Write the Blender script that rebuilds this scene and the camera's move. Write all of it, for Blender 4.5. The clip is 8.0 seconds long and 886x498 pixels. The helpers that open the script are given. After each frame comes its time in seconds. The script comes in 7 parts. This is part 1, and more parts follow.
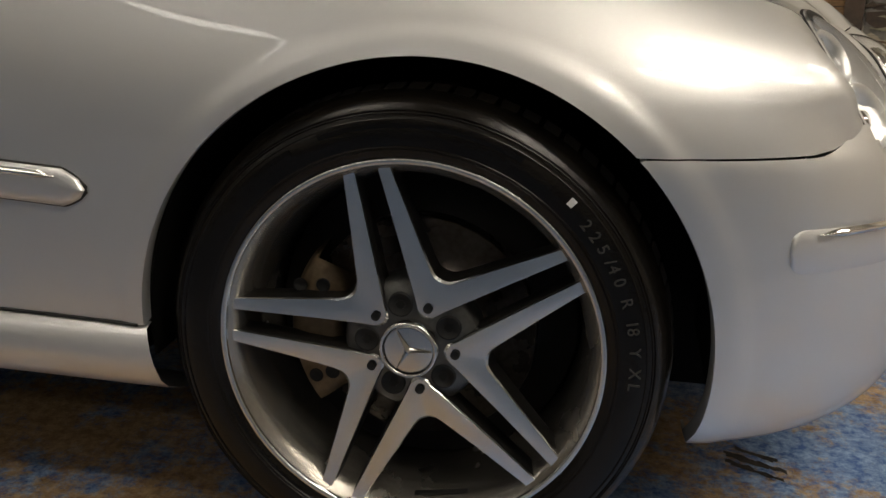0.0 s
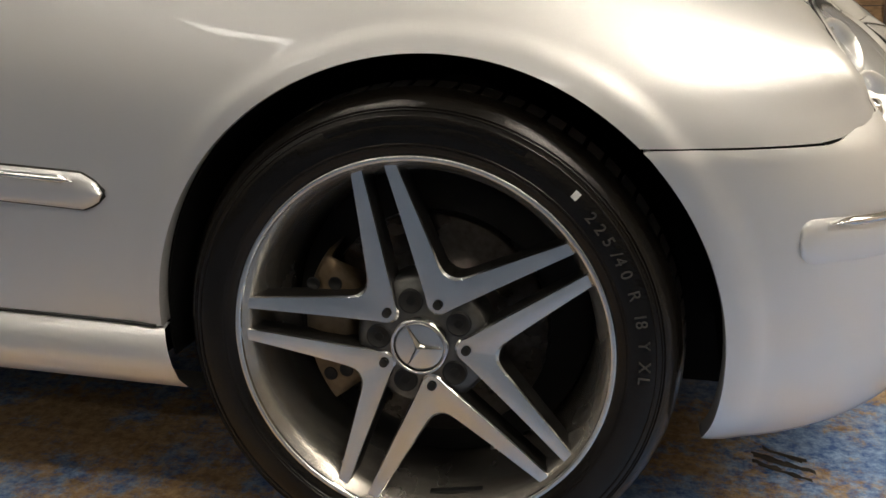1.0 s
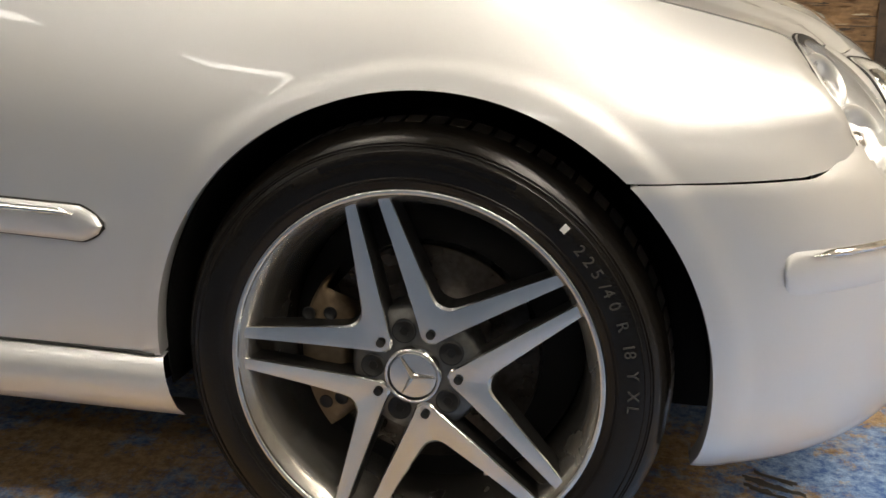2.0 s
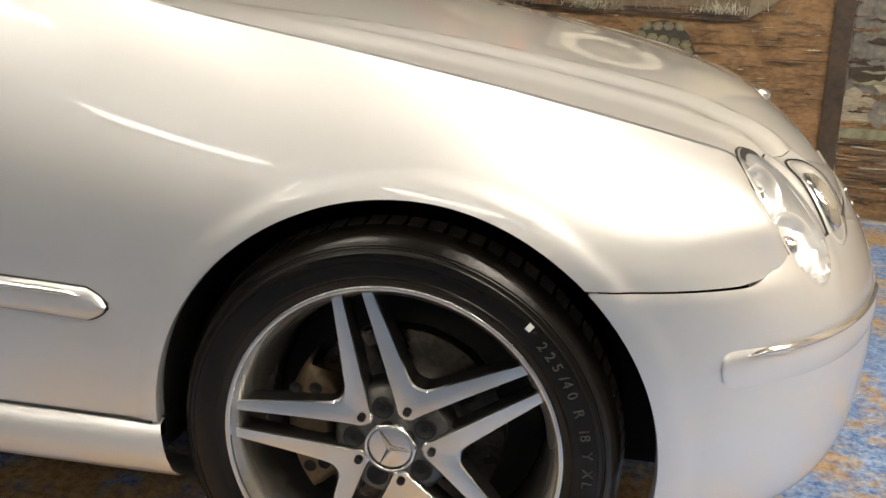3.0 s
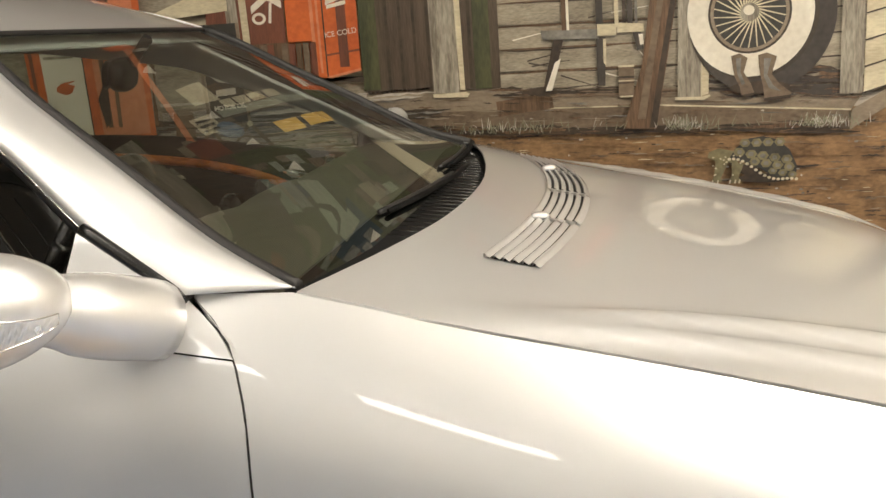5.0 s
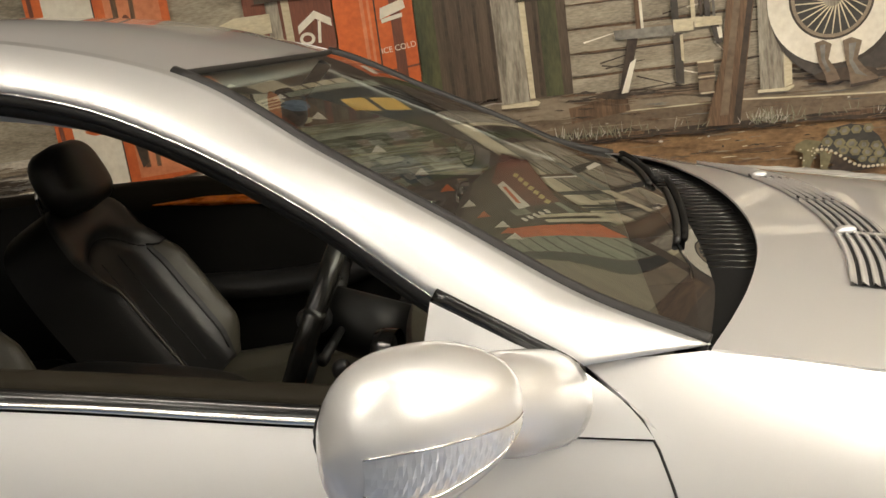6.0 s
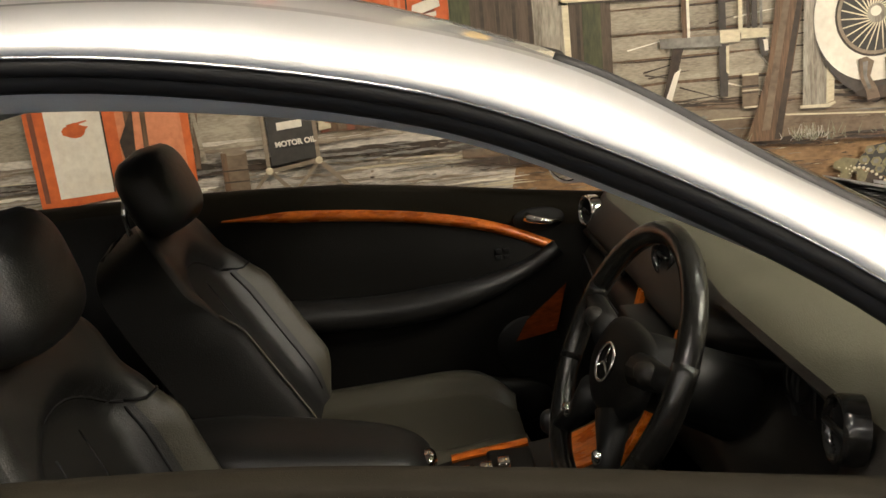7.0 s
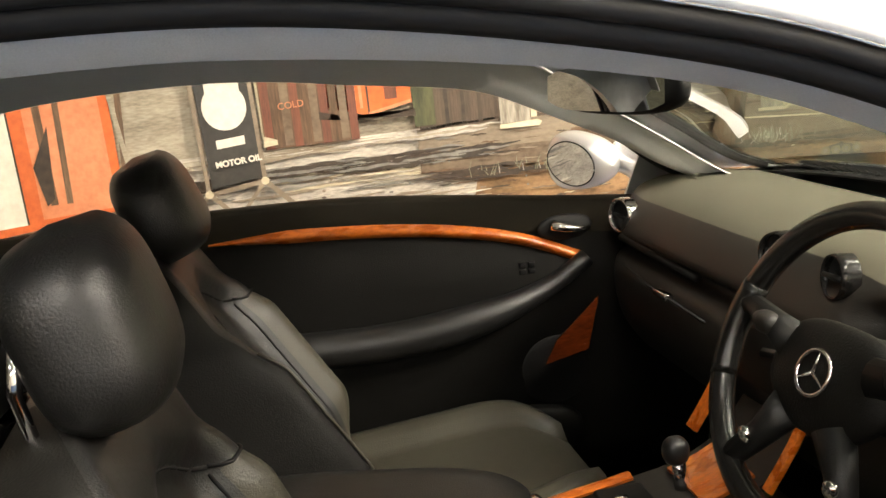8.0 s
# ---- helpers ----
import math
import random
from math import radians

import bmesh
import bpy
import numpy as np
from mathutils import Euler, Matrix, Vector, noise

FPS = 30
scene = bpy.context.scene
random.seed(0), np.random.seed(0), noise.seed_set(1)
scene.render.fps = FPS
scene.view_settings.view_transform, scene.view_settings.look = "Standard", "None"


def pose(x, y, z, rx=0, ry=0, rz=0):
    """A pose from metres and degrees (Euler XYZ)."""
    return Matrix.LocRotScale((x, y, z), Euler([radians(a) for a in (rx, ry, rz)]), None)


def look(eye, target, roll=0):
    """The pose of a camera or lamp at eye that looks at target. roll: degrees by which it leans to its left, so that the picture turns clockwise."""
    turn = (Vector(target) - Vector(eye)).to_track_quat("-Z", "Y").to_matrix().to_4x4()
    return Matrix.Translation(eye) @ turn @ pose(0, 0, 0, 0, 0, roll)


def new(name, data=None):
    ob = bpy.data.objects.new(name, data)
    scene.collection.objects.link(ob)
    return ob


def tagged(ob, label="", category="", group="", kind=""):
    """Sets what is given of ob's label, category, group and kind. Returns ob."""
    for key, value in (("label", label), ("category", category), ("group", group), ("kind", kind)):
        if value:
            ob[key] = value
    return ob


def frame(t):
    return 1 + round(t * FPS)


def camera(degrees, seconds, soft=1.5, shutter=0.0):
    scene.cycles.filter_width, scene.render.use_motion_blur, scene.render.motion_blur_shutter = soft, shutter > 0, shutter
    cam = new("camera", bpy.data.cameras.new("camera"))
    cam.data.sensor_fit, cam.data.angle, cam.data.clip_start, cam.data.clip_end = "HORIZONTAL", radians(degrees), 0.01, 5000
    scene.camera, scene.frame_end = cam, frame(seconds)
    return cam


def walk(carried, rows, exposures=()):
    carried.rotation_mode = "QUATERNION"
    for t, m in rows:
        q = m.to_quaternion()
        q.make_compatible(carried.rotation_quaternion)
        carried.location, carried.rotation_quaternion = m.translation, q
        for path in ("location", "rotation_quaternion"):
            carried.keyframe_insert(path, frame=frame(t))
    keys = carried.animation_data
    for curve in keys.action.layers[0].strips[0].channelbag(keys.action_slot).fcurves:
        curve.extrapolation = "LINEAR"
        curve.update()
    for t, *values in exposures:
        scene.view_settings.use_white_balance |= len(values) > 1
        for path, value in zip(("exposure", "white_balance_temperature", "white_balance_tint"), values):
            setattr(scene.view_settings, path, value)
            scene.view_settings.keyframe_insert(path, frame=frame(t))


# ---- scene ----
cam = camera(50.18, 8.0)
PATH = [
    (0.0, pose(0.2350, -1.0425, 0.7921, 72.32, -1.09, 10.82)),
    (0.4, pose(0.2578, -1.0653, 0.7272, 72.91, -0.22, 12.15)),
    (0.5, pose(0.2703, -1.0644, 0.7298, 72.86, -0.29, 12.78)),
    (1.0, pose(0.2882, -1.0440, 0.7712, 73.28, 0.63, 13.51)),
    (1.2, pose(0.2821, -1.0348, 0.7965, 73.21, 0.72, 13.34)),
    (2.3, look((0.316, -1.067, 0.801), (-0.142, 0.803, 0.259), -0.8)),
    (2.5, look((0.323, -1.073, 0.844), (-0.127, 0.793, 0.280), -0.6)),
    (3.0, look((0.302, -1.138, 0.975), (-0.075, 0.736, 0.385), 0.8)),
    (3.5, look((0.288, -1.215, 1.109), (-0.080, 0.648, 0.481), -1.7)),
    (3.7, look((0.240, -1.180, 1.150), (-0.124, 0.699, 0.570), -1.5)),
    (4.0, look((0.238, -1.192, 1.236), (-0.176, 0.682, 0.673), -3.1)),
    (4.5, look((0.101, -1.115, 1.267), (-0.320, 0.766, 0.733), -4.0)),
    (4.7, look((0.032, -1.074, 1.280), (-0.380, 0.817, 0.774), -3.6)),
    (5.8, pose(-0.5895, -0.9383, 1.3642, 75.85, 6.95, 6.38)),
    (6.0, pose(-0.6987, -0.8927, 1.3567, 75.69, 7.50, 5.51)),
    (6.4, pose(-0.9105, -0.7711, 1.3541, 75.31, 7.68, 3.57)),
    (6.5, pose(-0.9833, -0.7507, 1.3568, 75.29, 7.20, 2.59)),
    (7.0, pose(-1.3615, -0.6200, 1.3895, 75.32, 5.16, -3.25)),
    (7.3, pose(-1.5065, -0.5760, 1.4005, 76.11, 3.72, -5.82)),
    (7.5, pose(-1.5767, -0.5253, 1.3813, 76.82, 3.78, -7.47)),
    (7.6, pose(-1.6121, -0.4951, 1.3768, 76.85, 3.94, -8.37)),
    (7.8, pose(-1.6685, -0.4163, 1.3627, 76.58, 4.38, -10.37)),
    (8.0, pose(-1.6957, -0.3337, 1.3263, 76.40, 5.81, -12.39)),
]
EXPOSURE = [(0.0, -0.92), (0.5, -0.58), (1.0, -0.38), (2.5, 0.12), (3.5, 0.29), (4.5, 0.37), (6.0, 0.38), (6.5, 0.46), (7.0, 0.78), (7.5, 1.21), (8.0, 1.97)]
walk(cam, PATH, EXPOSURE)

# ---------------------------------------------------------------- light and room
WALL_Y = 2.73          # painted wall beyond the car
world = bpy.data.worlds.new("hall_world")
world.use_nodes = True
scene.world = world
sky = world.node_tree.nodes.new("ShaderNodeTexSky")
sky.sky_type, sky.sun_disc = "NISHITA", False
sky.sun_elevation, sky.sun_rotation = radians(40), radians(120)
world.node_tree.links.new(sky.outputs[0], world.node_tree.nodes["Background"].inputs[0])
world.node_tree.nodes["Background"].inputs[1].default_value = 0.08


# ---------------------------------------------------------------- materials
def surface(name, col, col2=None, rough=0.5, metal=0.0, scale=8.0, bump=0.0, bump_scale=120.0, coat=0.0, spec=0.5, rough_vary=0.06, stretch=(1, 1, 1), fine=0.5, coat_rough=0.03):
    m = bpy.data.materials.new(name)
    m.use_nodes = True
    nt = m.node_tree
    b = nt.nodes["Principled BSDF"]
    tc = nt.nodes.new("ShaderNodeTexCoord")
    mp = nt.nodes.new("ShaderNodeMapping")
    mp.inputs["Scale"].default_value = stretch
    nt.links.new(tc.outputs["Object"], mp.inputs["Vector"])
    big = nt.nodes.new("ShaderNodeTexNoise")
    big.inputs["Scale"].default_value, big.inputs["Detail"].default_value = scale, 6
    small = nt.nodes.new("ShaderNodeTexNoise")
    small.inputs["Scale"].default_value, small.inputs["Detail"].default_value = bump_scale, 4
    for n in (big, small):
        nt.links.new(mp.outputs[0], n.inputs["Vector"])
    mixf = nt.nodes.new("ShaderNodeMix")
    mixf.inputs[0].default_value = fine
    nt.links.new(big.outputs[0], mixf.inputs[2])
    nt.links.new(small.outputs[0], mixf.inputs[3])
    ramp = nt.nodes.new("ShaderNodeValToRGB")
    ramp.color_ramp.elements[0].position, ramp.color_ramp.elements[1].position = 0.36, 0.64
    c2 = col2 or tuple(c * 0.88 for c in col)
    ramp.color_ramp.elements[0].color, ramp.color_ramp.elements[1].color = (*c2, 1), (*col, 1)
    nt.links.new(mixf.outputs[0], ramp.inputs[0])
    nt.links.new(ramp.outputs[0], b.inputs["Base Color"])
    rr = nt.nodes.new("ShaderNodeMapRange")
    rr.inputs[3].default_value, rr.inputs[4].default_value = max(rough - rough_vary, 0.01), min(rough + rough_vary, 1)
    nt.links.new(big.outputs[0], rr.inputs[0])
    nt.links.new(rr.outputs[0], b.inputs["Roughness"])
    b.inputs["Metallic"].default_value = metal
    b.inputs["Coat Weight"].default_value, b.inputs["Coat Roughness"].default_value = coat, coat_rough
    b.inputs["Specular IOR Level"].default_value = spec
    if bump:
        bp = nt.nodes.new("ShaderNodeBump")
        bp.inputs["Strength"].default_value, bp.inputs["Distance"].default_value = bump, 0.002
        nt.links.new(small.outputs[0], bp.inputs["Height"])
        nt.links.new(bp.outputs[0], b.inputs["Normal"])
    return m


def glowing(name, col, strength):
    m = bpy.data.materials.new(name)
    m.use_nodes = True
    b = m.node_tree.nodes["Principled BSDF"]
    b.inputs["Base Color"].default_value = (*col, 1)
    b.inputs["Emission Color"].default_value = (*col, 1)
    b.inputs["Emission Strength"].default_value = strength
    return m


def glass_material(name, tint, clear=0.9, base=0.05):
    """Thin automotive glass: mostly clear, with a Fresnel reflection."""
    m = bpy.data.materials.new(name)
    m.use_nodes = True
    nt = m.node_tree
    out = nt.nodes["Material Output"]
    nt.nodes.remove(nt.nodes["Principled BSDF"])
    tr = nt.nodes.new("ShaderNodeBsdfTransparent")
    tr.inputs[0].default_value = (*[c * clear for c in tint], 1)
    gl = nt.nodes.new("ShaderNodeBsdfGlossy")
    gl.inputs["Roughness"].default_value = 0.005
    lw = nt.nodes.new("ShaderNodeLayerWeight")
    lw.inputs[0].default_value = 0.5
    pw = nt.nodes.new("ShaderNodeMath")
    pw.operation, pw.inputs[1].default_value = "POWER", 4.2
    ma = nt.nodes.new("ShaderNodeMath")
    ma.operation, ma.inputs[1].default_value, ma.inputs[2].default_value = "MULTIPLY_ADD", 1 - base, base
    mx = nt.nodes.new("ShaderNodeMixShader")
    nt.links.new(lw.outputs["Facing"], pw.inputs[0])
    nt.links.new(pw.outputs[0], ma.inputs[0])
    nt.links.new(ma.outputs[0], mx.inputs[0])
    nt.links.new(tr.outputs[0], mx.inputs[1])
    nt.links.new(gl.outputs[0], mx.inputs[2])
    nt.links.new(mx.outputs[0], out.inputs[0])
    return m


def floor_material():
    """Worn floor paint: patches of blue over tan screed with grime."""
    m = bpy.data.materials.new("worn_floor_paint")
    m.use_nodes = True
    nt = m.node_tree
    b = nt.nodes["Principled BSDF"]
    tc = nt.nodes.new("ShaderNodeTexCoord")

    def noise_node(scale, detail=8, rough=0.6):
        n = nt.nodes.new("ShaderNodeTexNoise")
        n.inputs["Scale"].default_value, n.inputs["Detail"].default_value, n.inputs["Roughness"].default_value = scale, detail, rough
        nt.links.new(tc.outputs["Object"], n.inputs["Vector"])
        return n

    def ramped(src, a, c):
        r = nt.nodes.new("ShaderNodeValToRGB")
        r.color_ramp.elements[0].position, r.color_ramp.elements[1].position = a, c
        nt.links.new(src.outputs[0], r.inputs[0])
        return r

    def mix(fac, a, c):
        x = nt.nodes.new("ShaderNodeMix")
        x.data_type = "RGBA"
        nt.links.new(fac.outputs[0], x.inputs[0])
        for i, v in ((6, a), (7, c)):
            if isinstance(v, tuple):
                x.inputs[i].default_value = (*v, 1)
            else:
                nt.links.new(v.outputs[2] if v.bl_idname == "ShaderNodeMix" else v.outputs[0], x.inputs[i])
        return x

    patches = noise_node(3.4, 15, 0.84)
    grain = noise_node(42, 10, 0.85)
    tan = mix(ramped(grain, 0.40, 0.60), (0.25, 0.145, 0.06), (0.60, 0.43, 0.24))
    blue = mix(ramped(grain, 0.42, 0.60), (0.030, 0.11, 0.36), (0.36, 0.50, 0.69))
    # more of the tan layer is scuffed bare beside the sill and front wheel
    near = nt.nodes.new("ShaderNodeVectorMath")
    near.operation = "DISTANCE"
    near.inputs[1].default_value = (-0.60, -0.02, 0.0)
    nt.links.new(tc.outputs["Object"], near.inputs[0])
    worn = nt.nodes.new("ShaderNodeMapRange")
    worn.inputs[1].default_value, worn.inputs[2].default_value = 0.75, 0.30
    nt.links.new(near.outputs["Value"], worn.inputs[0])
    bare = nt.nodes.new("ShaderNodeMath")
    bare.operation, bare.inputs[1].default_value = "MULTIPLY_ADD", -0.055
    nt.links.new(worn.outputs[0], bare.inputs[0])
    nt.links.new(patches.outputs[0], bare.inputs[2])
    base = mix(ramped(bare, 0.450, 0.510), tan, blue)
    pale = mix(ramped(noise_node(9, 14, 0.8), 0.55, 0.70), base, (0.50, 0.50, 0.48))
    grime = mix(ramped(noise_node(22, 12, 0.85), 0.58, 0.70), pale, (0.10, 0.085, 0.07))
    # unseen floor past the bay, coloured dark blue-grey to shade the flank's reflections
    sep = nt.nodes.new("ShaderNodeSeparateXYZ")
    nt.links.new(tc.outputs["Object"], sep.inputs[0])
    unseen_dark = nt.nodes.new("ShaderNodeMapRange")
    unseen_dark.inputs[1].default_value, unseen_dark.inputs[2].default_value = -0.60, -0.75
    nt.links.new(sep.outputs["Y"], unseen_dark.inputs[0])
    darkened = mix(unseen_dark, grime, mix(ramped(grain, 0.38, 0.64), (0.055, 0.085, 0.155), (0.10, 0.14, 0.22)))
    nt.links.new(darkened.outputs[2], b.inputs["Base Color"])
    b.inputs["Roughness"].default_value = 0.42
    bp = nt.nodes.new("ShaderNodeBump")
    bp.inputs["Strength"].default_value, bp.inputs["Distance"].default_value = 0.35, 0.002
    nt.links.new(grain.outputs[0], bp.inputs["Height"])
    nt.links.new(bp.outputs[0], b.inputs["Normal"])
    return m


M = {
    "paint": surface("silver_metallic_paint", (0.81, 0.81, 0.805), (0.79, 0.79, 0.785), rough=0.42, metal=0.73, coat=1.0, scale=3, bump=0.02, bump_scale=900, rough_vary=0.02),
    "black": surface("black_trim_plastic", (0.009, 0.009, 0.0085), rough=0.45, spec=0.3, bump=0.2, bump_scale=500),
    "gloss_seal": surface("glossy_black_seal", (0.010, 0.0095, 0.009), rough=0.22, coat=0.3, coat_rough=0.1),
    "seal": surface("black_rubber_seal", (0.015, 0.014, 0.013), rough=0.55),
    "well": surface("wheel_well_liner", (0.008, 0.008, 0.008), rough=0.9, bump=0.4, bump_scale=150, spec=0.1),
    "chrome": surface("bright_chrome", (0.82, 0.81, 0.79), (0.78, 0.77, 0.75), rough=0.08, metal=1.0, rough_vary=0.03),
    "tyre": surface("tyre_rubber", (0.009, 0.0075, 0.0058), (0.005, 0.0042, 0.0033), rough=0.18, spec=0.32, bump=0.3, bump_scale=230, scale=15),
    "tyre_mark": surface("tyre_raised_letters", (0.060, 0.056, 0.050), rough=0.5),
    "alloy_face": surface("machined_alloy", (0.74, 0.76, 0.75), (0.71, 0.73, 0.72), rough=0.24, metal=1.0, scale=12, rough_vary=0.0),
    "alloy_dark": surface("grey_painted_alloy", (0.034, 0.033, 0.031), (0.023, 0.022, 0.021), rough=0.36, metal=0.6, coat=0.25),
    "alloy_mid": surface("mid_grey_painted_alloy", (0.13, 0.13, 0.125), (0.09, 0.09, 0.085), rough=0.35, metal=0.6, coat=0.3, scale=30),
    "tread": surface("tread_rubber", (0.060, 0.052, 0.044), (0.034, 0.029, 0.024), rough=0.55, spec=0.3, scale=30),
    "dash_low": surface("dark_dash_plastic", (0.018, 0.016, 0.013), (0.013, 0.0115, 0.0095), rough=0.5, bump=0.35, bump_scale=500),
    "scuttle": surface("dull_black_plastic", (0.006, 0.006, 0.006), rough=0.75, spec=0.15, bump=0.2, bump_scale=400),
    "alloy_barrel": surface("silver_grey_barrel", (0.36, 0.34, 0.305), (0.27, 0.255, 0.23), rough=0.26, metal=0.75, coat=0.4),
    "brake": surface("brake_disc_steel", (0.10, 0.092, 0.084), (0.06, 0.05, 0.042), rough=0.28, metal=0.9, scale=30),
    "caliper": surface("bronze_brake_caliper", (0.20, 0.145, 0.085), (0.13, 0.09, 0.05), rough=0.5, metal=0.4, bump=0.2),
    "bore": surface("dark_bore", (0.006, 0.006, 0.006), rough=0.7),
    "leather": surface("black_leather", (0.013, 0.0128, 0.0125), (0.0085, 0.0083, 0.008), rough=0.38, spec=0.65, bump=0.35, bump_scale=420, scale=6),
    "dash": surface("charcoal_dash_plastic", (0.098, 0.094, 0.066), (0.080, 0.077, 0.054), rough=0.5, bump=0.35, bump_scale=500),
    "wheel_leather": surface("glossy_black_leather", (0.012, 0.0115, 0.010), (0.009, 0.0085, 0.008), rough=0.24, coat=0.4, bump=0.15, bump_scale=500, coat_rough=0.15),
    # cushion leather, also the lit tone painted on the far backrest bolster
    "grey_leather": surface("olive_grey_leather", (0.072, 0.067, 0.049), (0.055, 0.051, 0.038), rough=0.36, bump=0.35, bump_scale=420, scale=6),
    "glow_red": surface("dark_red_glow_colour", (0.16, 0.030, 0.006), (0.08, 0.016, 0.004), rough=0.25, coat=0.6, scale=18, stretch=(1, 3, 3), bump_scale=60),
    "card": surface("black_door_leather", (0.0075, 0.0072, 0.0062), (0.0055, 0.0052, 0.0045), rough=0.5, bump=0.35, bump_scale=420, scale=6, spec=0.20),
    "carpet": surface("black_carpet", (0.008, 0.008, 0.008), rough=0.95, bump=0.5, bump_scale=300, spec=0.1),
    "headliner": surface("pale_grey_headliner", (0.82, 0.82, 0.79), rough=0.85, bump=0.3, bump_scale=600),
    "wood": surface("burr_walnut_trim", (0.78, 0.20, 0.016), (0.42, 0.085, 0.010), rough=0.28, coat=0.35, scale=18, stretch=(1, 3, 3), bump_scale=60),
    "glass": glass_material("windscreen_glass", (0.84, 0.94, 0.86), 0.70, 0.27),
    "lens": glass_material("lamp_lens", (1, 1, 1), 0.96),
    "mirror": surface("mirror_glass", (0.85, 0.86, 0.86), rough=0.01, metal=1.0, rough_vary=0.005),
    "ceiling": surface("ceiling_paint", (0.66, 0.62, 0.55), rough=0.9),
    "plaster": surface("hall_wall_paint", (0.55, 0.50, 0.42), (0.44, 0.39, 0.32), rough=0.85, scale=1.2, bump=0.3, bump_scale=60),
    "blue_wall": surface("dark_blue_dado_paint", (0.070, 0.11, 0.19), (0.05, 0.08, 0.14), rough=0.8, scale=1.2, bump=0.3, bump_scale=60),
    "lamp_bowl": surface("bright_lamp_bowl", (0.92, 0.92, 0.91), (0.84, 0.84, 0.83), rough=0.30, metal=0.75, scale=25),
    "pale_wall": surface("white_wall_paint", (0.80, 0.76, 0.68), (0.68, 0.64, 0.56), rough=0.85, scale=1.2, bump=0.3, bump_scale=60),
    "belt": surface("dull_belt_rubber", (0.018, 0.0148, 0.0092), (0.013, 0.0107, 0.0066), rough=0.75, spec=0.15, bump=0.2, bump_scale=500),
    "stain": surface("dark_floor_stain", (0.030, 0.028, 0.026), (0.09, 0.075, 0.06), rough=0.5, scale=40, bump_scale=200),
    "lamp_frame": surface("white_lamp_frame", (0.75, 0.75, 0.73), rough=0.5),
    "tube": glowing("fluorescent_diffuser", (1.0, 0.900, 0.755), 39.0),
    "tube_dim": glowing("pale_fluorescent_diffuser", (1.0, 0.935, 0.84), 11.0),
    "tube_fill": glowing("fill_light_diffuser", (1.0, 0.92, 0.80), 26.0),
    "floor": floor_material(),
}


# ---------------------------------------------------------------- building helpers
def mesh_of(name, bm, material, smooth=True):
    me = bpy.data.meshes.new(name)
    bm.normal_update()
    bm.to_mesh(me)
    bm.free()
    for mt in (material if isinstance(material, (list, tuple)) else (material,)):
        me.materials.append(mt)
    if smooth:
        me.polygons.foreach_set("use_smooth", [True] * len(me.polygons))
    return me


def part(name, bm, material, parent=None, label="", smooth=True, thick=0.0, bevel=0.0, sharp=None, crisp=True):
    ob = new(name, mesh_of(name, bm, material, smooth))
    if parent is not None:
        ob.parent = parent
    if label:
        ob["label"] = label
    if thick:
        s = ob.modifiers.new("thickness", "SOLIDIFY")
        s.thickness, s.offset = abs(thick), (-1 if thick > 0 else 1)
        if crisp:
            e = ob.modifiers.new("crisp", "EDGE_SPLIT")
            e.split_angle = radians(62)
    if bevel:
        b = ob.modifiers.new("edge", "BEVEL")
        b.width, b.segments, b.limit_method = bevel, 2, "ANGLE"
        b.harden_normals = False
    if sharp:
        ob.data.set_sharp_from_angle(angle=radians(sharp))
    return ob


def thing(name, label, category, at=(0, 0, 0), group="", kind=""):
    return tagged(new(name), label, category, group, kind) if at == (0, 0, 0) else placed(tagged(new(name), label, category, group, kind), at)


def placed(ob, at):
    ob.location = at
    return ob


def grid(rows, closed=False):
    """A bmesh skin over rows of points; closed joins the ends of each row."""
    bm = bmesh.new()
    vs = [[bm.verts.new(p) for p in r] for r in rows]
    n = len(vs[0])
    for a, b in zip(vs, vs[1:]):
        for j in range(n if closed else n - 1):
            k = (j + 1) % n
            try:
                bm.faces.new((a[j], a[k], b[k], b[j]))
            except ValueError:
                pass
    return bm


def flip(bm):
    bmesh.ops.reverse_faces(bm, faces=bm.faces[:])
    return bm


def outward(bm):
    bmesh.ops.recalc_face_normals(bm, faces=bm.faces[:])
    return bm


def box(x0, x1, y0, y1, z0, z1, bm=None):
    bm = bm or bmesh.new()
    v = [bm.verts.new((x, y, z)) for x in (x0, x1) for y in (y0, y1) for z in (z0, z1)]
    for f in ((0, 1, 3, 2), (4, 6, 7, 5), (0, 4, 5, 1), (2, 3, 7, 6), (0, 2, 6, 4), (1, 5, 7, 3)):
        bm.faces.new([v[i] for i in f])
    return bm


def rounded_box(x0, x1, y0, y1, z0, z1, r=0.01, seg=3):
    bm = box(x0, x1, y0, y1, z0, z1)
    bmesh.ops.bevel(bm, geom=bm.edges[:], offset=r, segments=seg, affect="EDGES", profile=0.5)
    return bm


def blob(c, size, p=2.6, nu=28, nv=18, bm=None, turn=None):
    """A superellipsoid cushion with half sizes."""
    rows = []
    for i in range(nv + 1):
        b = -math.pi / 2 + math.pi * i / nv
        row = []
        for j in range(nu):
            a = 2 * math.pi * j / nu
            f = lambda w: math.copysign(abs(w) ** (2 / p), w)
            v = Vector((size[0] * f(math.cos(b)) * f(math.cos(a)), size[1] * f(math.cos(b)) * f(math.sin(a)), size[2] * f(math.sin(b))))
            if turn is not None:
                v = turn @ v
            row.append(tuple(v + Vector(c)))
        rows.append(row)
    return outward(grid(rows, True))


